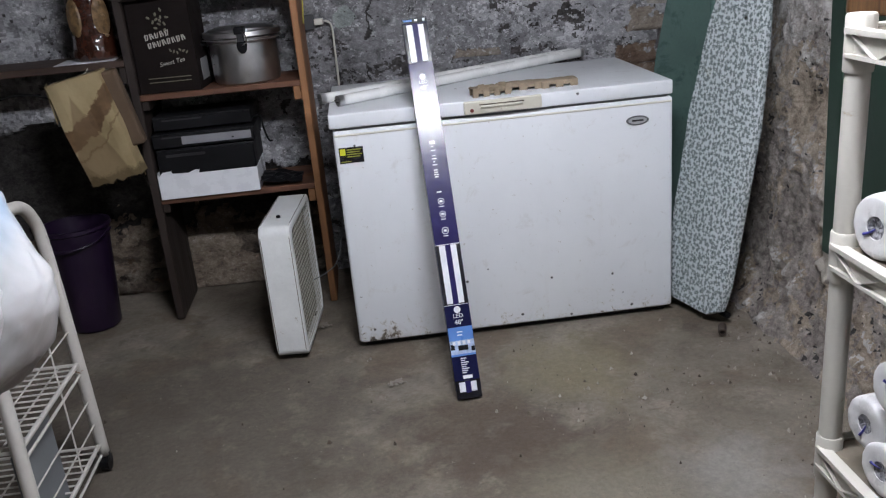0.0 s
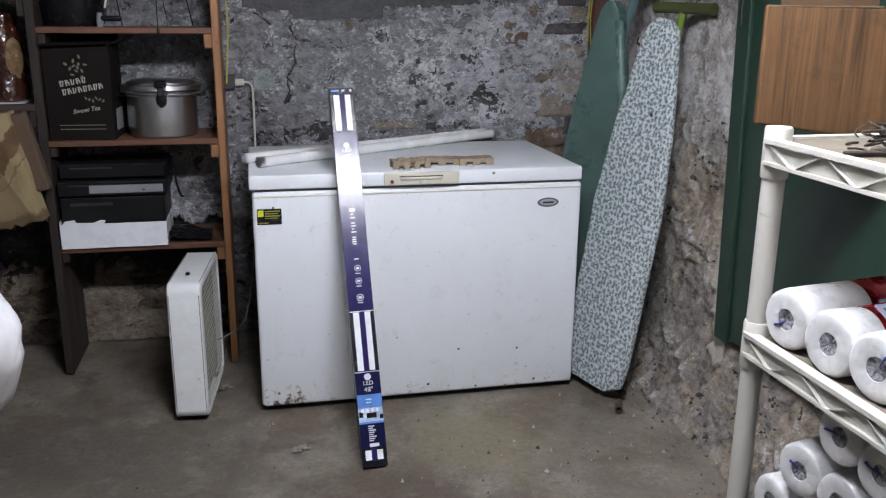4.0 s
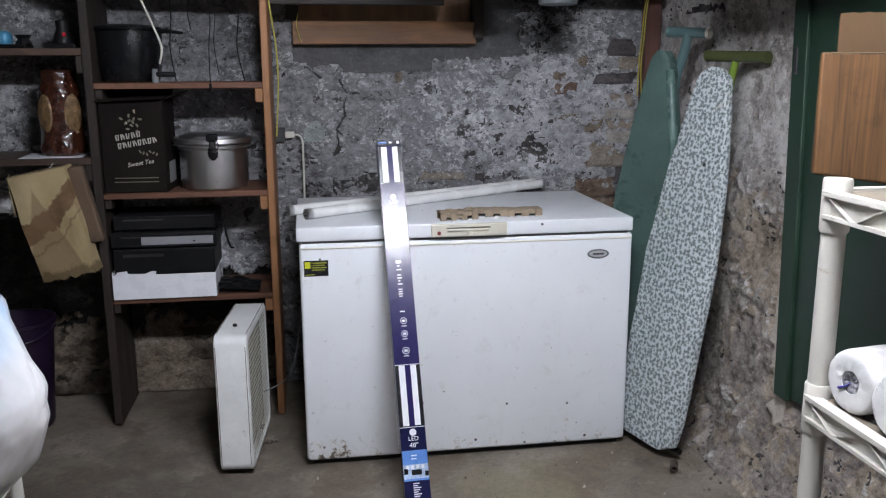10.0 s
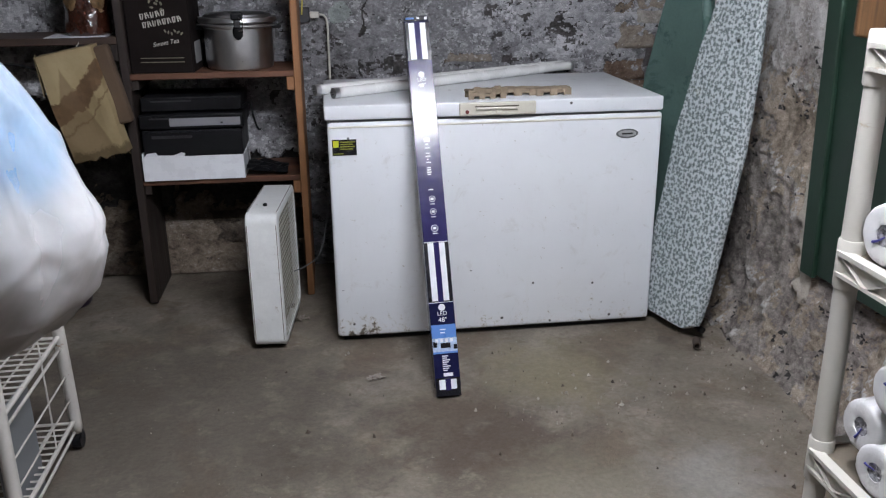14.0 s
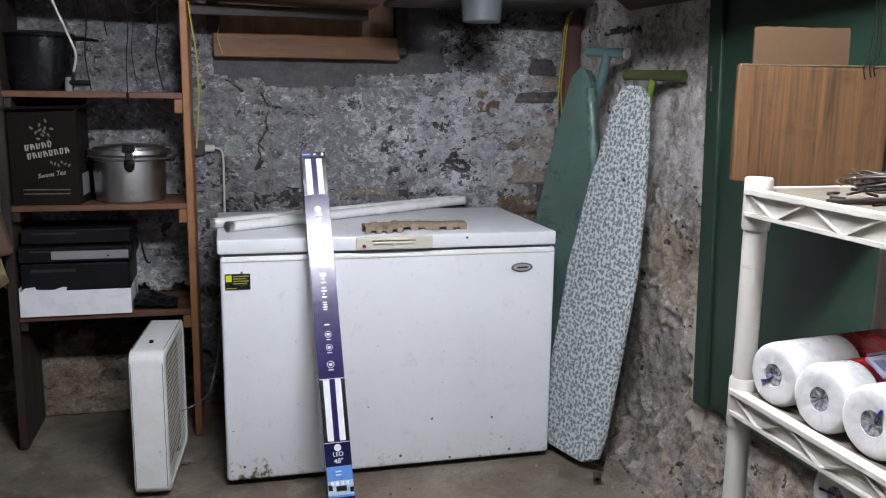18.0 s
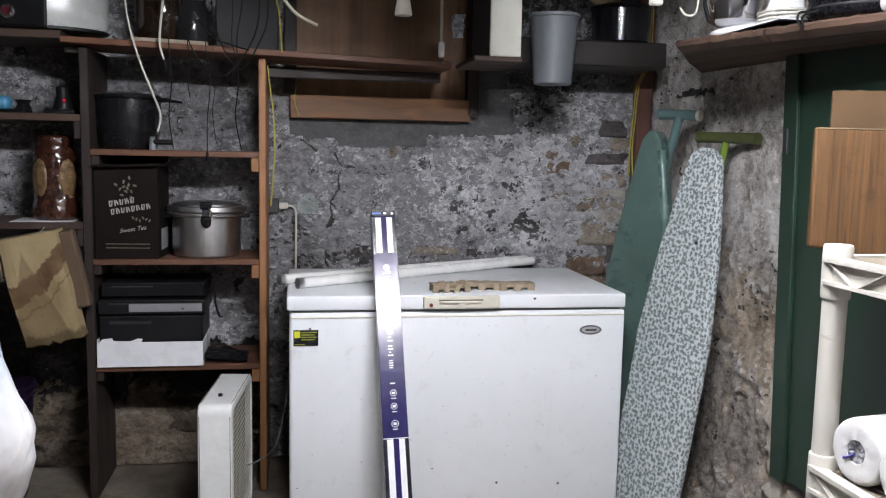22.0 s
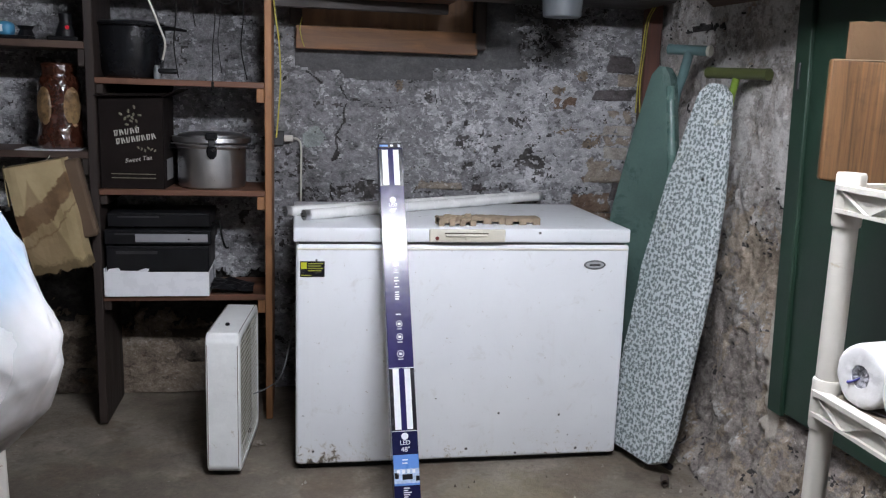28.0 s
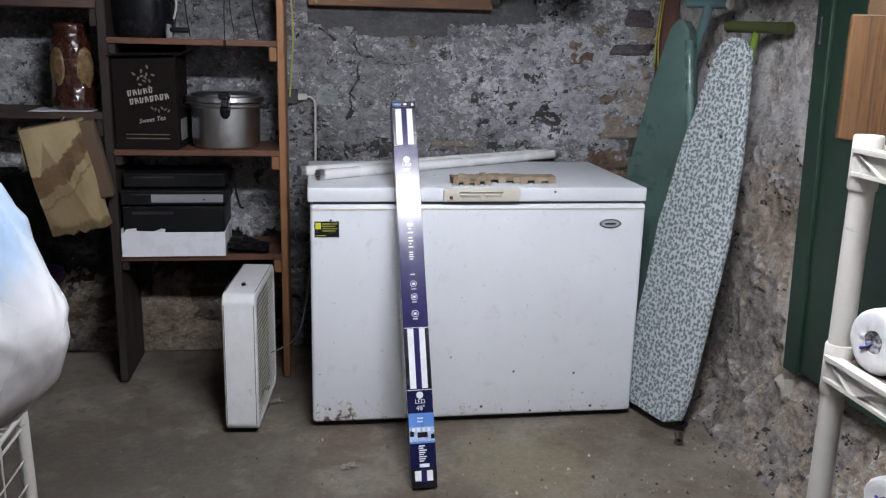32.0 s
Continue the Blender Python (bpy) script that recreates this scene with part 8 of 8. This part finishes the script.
gg = [[bm.verts.new((0.045 * (i / 7 - 0.5) + 0.012 * noise.noise(Vector((i * 0.9, j * 0.8, 3))), 0.03 * noise.noise(Vector((i * 0.8, j * 0.9, 8))), 0.085 * j / 8)) for j in range(9)] for i in range(8)]
for i in range(7):
    for j in range(8):
        bm.faces.new((gg[i][j], gg[i + 1][j], gg[i + 1][j + 1], gg[i][j + 1]))
g = bmesh.ops.extrude_face_region(bm, geom=list(bm.faces))
bmesh.ops.translate(bm, verts=[v for v in g["geom"] if isinstance(v, bmesh.types.BMVert)], vec=(0, 0.004, 0))
part("wrap", bm, simple("crinkled_film", (0.3, 0.32, 0.34), 0.15, vary=0.3, scale=40), crm)
part("string", rod([(0, 0, 0.08), (0.004, 0, 0.33)], 0.0015, 6), M_CORDB, crm)
cable("loose_lead", [(-1.45, 0.44, 0.75), (-1.3, 0.43, 0.92), (-1.12, 0.43, 0.98), (-0.98, 0.45, 0.93), (-0.92, 0.5, 0.85)], 0.004, M_CORDB, "dark cord looping under the shelf")
stick = thing("white_stick", "thin white stick beside the green ironing board", "stick")
part("stick", rod([(1.45, 0.74, 1.10), (1.475, 0.76, 1.17)], 0.005, 8), M_PRINTW, stick)

# ---- clutter on top of the rack ----
M_OLDWIRE = simple("old_brown_wire", (0.028, 0.021, 0.017), 0.45, vary=0.4, scale=40)
tng = thing("wire_tangle", "springy tangle of old dark wire on the rack top", "wire", pose(0.972, -1.795, 1.197))
for k in range(22):
    r = rr.uniform(0.025, 0.068)
    ph, tip = rr.uniform(0, 6.28), rr.uniform(0.25, 0.85)
    ox, oy = rr.uniform(-0.014, 0.014), rr.uniform(-0.02, 0.02)
    turns = rr.choice((12, 17, 21))
    part("turn", rod([(ox + r * math.cos(0.36 * i + ph) * (1 + 0.012 * i), oy + r * 0.85 * math.sin(0.36 * i + ph), max(0.003, 0.026 + 0.4 * r * tip * math.sin(0.36 * i + 1.7 * k))) for i in range(turns)], rr.choice((0.0013, 0.0017, 0.0021)), 6), M_OLDWIRE, tng, smooth=True)
blu = thing("blue_cord", "small coil of cyan cord on the rack top", "cord", pose(0.912, -1.94, 1.199))
for k in range(5):
    r = 0.022 + 0.006 * k
    part("turn", rod([(r * math.cos(0.4 * i), r * 1.3 * math.sin(0.4 * i), 0.006 + 0.004 * k + 0.006 * math.sin(0.8 * i + k)) for i in range(16)], 0.0026, 6), M_CYAN, blu, smooth=True)
blb = thing("light_bulb", "clear light bulb lying on the rack top", "bulb", MR @ pose(0.24, -0.27, 1.226, 0, 60, 20))
part("globe", lathe([(0.012, -0.055), (0.022, -0.04), (0.03, -0.01), (0.026, 0.015), (0.01, 0.028)], 20), simple("bulb_glass", (0.4, 0.42, 0.42), 0.08), blb, smooth=True)
part("screw_base", lathe([(0.0125, -0.085), (0.0135, -0.08), (0.0125, -0.075), (0.0135, -0.07), (0.0125, -0.065), (0.0135, -0.06), (0.0125, -0.055)], 16), M_CHROME, blb)
for x, y, a, L, r in ((0.852, -1.797, -15, 0.105, 0.0042), (0.93, -1.7, 25, 0.035, 0.0022), (0.905, -1.735, -40, 0.022, 0.0018), (0.9, -1.83, 12, 0.07, 0.002)):
    st = thing("twig", "dark broken stick on the rack top", "stick", pose(x, y, 1.1955 + r, 0, 0, a))
    part("stick", rod([(0, 0, 0), (L * 0.5, 0.003, 0.0005), (L, 0, 0)], r, 7), M_UPRD, st)
film_m, nt, b = nodes_of("crumpled_clear_film")
b.inputs["Base Color"].default_value = (0.82, 0.85, 0.86, 1)
b.inputs["Roughness"].default_value = 0.14
b.inputs["Transmission Weight"].default_value = 0.72
b.inputs["IOR"].default_value = 1.2
bump(nt, b, noise_of(nt, pos_of(nt), 55, 5, 0.7, 0.5), 0.5, 0.006)
flm = thing("clear_bag", "crumpled clear plastic bag lying on the rack top", "bag", pose(1.035, -1.892, 1.196))
bm = bmesh.new()
bmesh.ops.create_icosphere(bm, subdivisions=4, radius=0.075)
for v in bm.verts:
    n3 = v.co.normalized()
    f = 1 + 0.42 * noise.noise(n3 * 2.2) + 0.22 * abs(noise.noise(n3 * 5.5)) + 0.1 * noise.noise(n3 * 11)
    v.co = Vector((n3.x * 0.066 * f, n3.y * 0.082 * f, max(0.0, 0.042 + n3.z * 0.062 * f)))
part("film", bm, film_m, flm, smooth="angle")
hook = thing("wire_hook", "bent dark wire lying at the shelf edge", "wire", MR @ pose(0.012, -0.1, 0.866))
part("wire", rod(spline([(0, 0.03, 0), (0, -0.06, 0), (0.03, -0.07, 0), (0.04, -0.03, 0)], 5), 0.0015, 6), M_DARK, hook)

for k, (x, y, s, col) in enumerate(((0.20, -0.30, 0.016, (0.05, 0.16, 0.1)), (0.17, -0.335, 0.012, (0.2, 0.2, 0.2)), (0.26, -0.33, 0.02, (0.3, 0.29, 0.27)), (0.13, -0.31, 0.009, (0.12, 0.1, 0.08)), (0.03, -0.14, 0.007, (0.2, 0.17, 0.13)))):
    kn = thing("small_scrap", "small dusty scrap on the rack top", "scrap", MR @ pose(x, y, 1.199))
    bm = bmesh.new()
    bmesh.ops.create_icosphere(bm, subdivisions=2, radius=s)
    for v in bm.verts:
        v.co *= 1 + 0.35 * noise.noise(v.co * 60 + Vector((k * 3.1, 0, 0)))
        v.co.z = max(v.co.z * 0.4 + s * 0.35, 0)
    part("scrap", bm, simple("scrap_tone_%d" % k, col, 0.5, vary=0.3, scale=60), kn, smooth=True)

# ---- floor litter ----
nub = thing("pipe_stub", "small rusty pipe stub on the floor by the ironing board", "pipe", pose(1.285, -0.225, 0.0) @ Matrix.Diagonal((0.7, 0.7, 0.75, 1)))
part("stub", lathe([(0.020, 0), (0.021, 0.004), (0.019, 0.07), (0.013, 0.072), (0.015, 0.03), (0.004, 0.028)][::-1], 18), simple("rusty_iron", (0.05, 0.036, 0.027), 0.8, vary=0.4, scale=60), nub, smooth="angle", m=pose(0.0, 0.03, 0.021, 90, 0, -22))
for nm, lbl, at, w, d, tone in (("paper_flake", "thin torn flake of pale paper on the floor", (0.124, -0.288), 0.06, 0.034, (0.25, 0.225, 0.195)), ("mortar_crumb", "small heap of crumbled mortar beside the fan", (-0.138, 0.25), 0.06, 0.045, (0.2, 0.175, 0.145))):
    scr = thing(nm, lbl, "debris", pose(*at, 0.0, 0, 0, 24))
    lift = 0.006 if nm == "paper_flake" else 0.014
    bm = bmesh.new()
    gg = [[bm.verts.new((w * (i / 8 - 0.5) + 0.004 * noise.noise(Vector((i, j * 0.9, 2))), d * (j / 6 - 0.5) + 0.5 * d * noise.noise(Vector((i * 0.7, 0.3 * j, 4))), 0.002 + lift * abs(noise.noise(Vector((i * 0.7, j * 0.8, 9)))))) for j in range(7)] for i in range(9)]
    for i in range(8):
        for j in range(6):
            if noise.noise(Vector((i * 0.6, j * 0.7, 6))) < 0.22 and (i, j) not in ((0, 0), (7, 5), (0, 5), (1, 5), (7, 0)):
                bm.faces.new((gg[i][j], gg[i + 1][j], gg[i + 1][j + 1], gg[i][j + 1]))
    bmesh.ops.delete(bm, geom=[v for v in bm.verts if not v.link_faces], context="VERTS")
    g = bmesh.ops.extrude_face_region(bm, geom=list(bm.faces))
    bmesh.ops.translate(bm, verts=[v for v in g["geom"] if isinstance(v, bmesh.types.BMVert)], vec=(0, 0, -0.0015))
    part("sheet" if lift < 0.01 else "crumb", bm, simple(nm + "_tone", tone, 0.9, vary=0.2, scale=50), scr)
bm = bmesh.new()
for k in range(430):
    if k < 70:
        x, y = rr.uniform(-0.9, 1.35), rr.uniform(-1.5, 0.0)
    elif k < 330:
        y = rr.uniform(-1.4, 0.2)
        x = wall_x(y, 0) - abs(rr.gauss(0.0, 0.09)) - 0.02
    else:
        x, y = rr.gauss(0.85, 0.2), rr.gauss(-0.55, 0.12)
    r = 0.0015 + 0.0065 * rr.random() ** 4
    h = r * rr.uniform(0.4, 1.0)
    a = rr.uniform(0, 6)
    base = [bm.verts.new((x + r * rr.uniform(0.6, 1.4) * math.cos(a + 1.57 * q), y + r * rr.uniform(0.6, 1.4) * math.sin(a + 1.57 * q), -0.006)) for q in range(4)]
    top = bm.verts.new((x, y, h))
    for q in range(4):
        bm.faces.new((base[q], base[(q + 1) % 4], top))
grit_m, nt, b = nodes_of("floor_grit")
rnd = add_node(nt, "ShaderNodeNewGeometry").outputs["Random Per Island"]
nt.links.new(ramp(nt, rnd, [(0.0, (0.03, 0.022, 0.016)), (0.55, (0.16, 0.13, 0.1)), (1.0, (0.42, 0.39, 0.34))]), b.inputs["Base Color"])
b.inputs["Roughness"].default_value = 0.95
tagged(part("floor_grit", bm, grit_m), "crumbs of mortar, leaves and grit on the concrete", "grit", kind="stuff")

# ---- wall stones ----


def stone_mesh(name, fx, u0, u1, z0, z1, proud, seed, mat, nu=6, nz=4, dep=0.035):
    """One rough stone on the wall face given by fx(u, z, d)."""
    rg = random.Random(seed)
    ju = min(0.022, 0.16 * (u1 - u0))
    jz = min(0.013, 0.14 * (z1 - z0))
    c = [(u0 + rg.uniform(0, ju), z0 + rg.uniform(0, jz)), (u1 - rg.uniform(0, ju), z0 + rg.uniform(0, jz)), (u1 - rg.uniform(0, ju), z1 - rg.uniform(0, jz)), (u0 + rg.uniform(0, ju), z1 - rg.uniform(0, jz))]
    tilt = rg.uniform(-0.03, 0.03)
    verts, faces = [], []
    for i in range(nu + 1):
        for j in range(nz + 1):
            s, t = i / nu, j / nz
            u = (c[0][0] * (1 - s) + c[1][0] * s) * (1 - t) + (c[3][0] * (1 - s) + c[2][0] * s) * t
            z = (c[0][1] * (1 - s) + c[1][1] * s) * (1 - t) + (c[3][1] * (1 - s) + c[2][1] * s) * t
            edge = min(s, 1 - s) < 1e-6 or min(t, 1 - t) < 1e-6
            n1 = noise.noise(Vector((u * 11, z * 11, seed * 0.37)))
            d = proud + 0.009 * n1 + 0.005 * noise.noise(Vector((u * 31, z * 31, seed * 0.11))) + tilt * (s - 0.5) * (u1 - u0) - (0.0065 if edge else 0.0)
            if edge:
                u += 0.006 * noise.noise(Vector((u * 30, z * 30, 2)))
                z += 0.005 * noise.noise(Vector((u * 30, z * 30, 5)))
            verts.append(fx(u, z, d))
    W = nz + 1
    for i in range(nu):
        for j in range(nz):
            a = i * W + j
            faces.append((a, a + W, a + W + 1, a + 1))
    rim = [i * W for i in range(nu)] + [nu * W + j for j in range(nz)] + [i * W + nz for i in range(nu, 0, -1)] + [j for j in range(nz, 0, -1)]
    base = len(verts)
    ctr = Vector(fx((u0 + u1) / 2, (z0 + z1) / 2, -dep)) - Vector(fx((u0 + u1) / 2, (z0 + z1) / 2, 0))
    for r in rim:
        verts.append(tuple(Vector(verts[r]) + ctr))
    for k in range(len(rim)):
        k2 = (k + 1) % len(rim)
        faces.append((rim[k], base + k, base + k2, rim[k2]))
    me = bpy.data.meshes.new(name)
    me.from_pydata(verts, [], faces)
    me.materials.append(mat)
    for p in me.polygons[:nu * nz]:
        p.use_smooth = True
    bmx = bmesh.new()
    bmx.from_mesh(me)
    bmesh.ops.recalc_face_normals(bmx, faces=bmx.faces)
    bmx.to_mesh(me)
    bmx.free()
    return me


def lay(parent, fx, u0, u1, z0, z1, mat, seed, hs, ws, out):
    rg = random.Random(seed)
    z, k = z0, 0
    while z < z1 - 0.03:
        h = min(rg.uniform(*hs), z1 - z)
        u = u0 - rg.uniform(0, 0.15)
        while u < u1:
            w = rg.uniform(*ws)
            k += 1
            ob = new("stone", stone_mesh("stone", fx, max(u, u0) + 0.003, min(u + w, u1) - 0.003, z + 0.0025, z + h - 0.0025, rg.uniform(*out), seed * 1000 + k, mat))
            ob.parent = parent
            u += w
        z += h


# bare stones by the corner: extent along the wall, height, and kind
CORNER = ((1.214, 0.894, 1.293, 0.989, M_ORANGE), (1.254, 0.990, 1.326, 1.05, M_TAN), (1.232, 0.80, 1.42, 0.890, M_ORANGE), (1.297, 0.94, 1.473, 1.042, M_TAN), (1.369, 1.102, 1.5, 1.149, M_TAN), (1.364, 1.152, 1.49, 1.199, M_BEIGE),
          (1.359, 1.203, 1.493, 1.262, M_TAN), (1.306, 1.308, 1.502, 1.352, M_DKSTONE), (1.374, 1.046, 1.48, 1.099, M_BEIGE), (1.42, 1.37, 1.5, 1.425, M_TAN), (1.121, 1.262, 1.24, 1.313, M_ORANGE), (1.425, 0.86, 1.5, 0.935, M_DKSTONE),
          (1.38, 1.43, 1.5, 1.5, M_DKSTONE), (1.30, 0.70, 1.5, 0.795, M_ORANGE), (0.538, 0.902, 0.725, 0.926, M_TAN), (0.783, 0.894, 0.952, 0.922, M_DKSTONE))
for k, (ua, za, ub, zb, mt) in enumerate(CORNER):
    ob = new("stone", stone_mesh("stone", back_at, ua - 0.012, ub + 0.012, za - 0.006, zb + 0.006, (0.007 if ua > 1.29 else 0.002) + 0.002 * (k % 3), 500 + k, mt, 12, 7))
    ob.parent = wall_back
lay(wall_back, back_at, -1.75, -0.12, 0.0, 0.29, M_FOOT, 31, (0.12, 0.2), (0.25, 0.6), (0.0, 0.008))
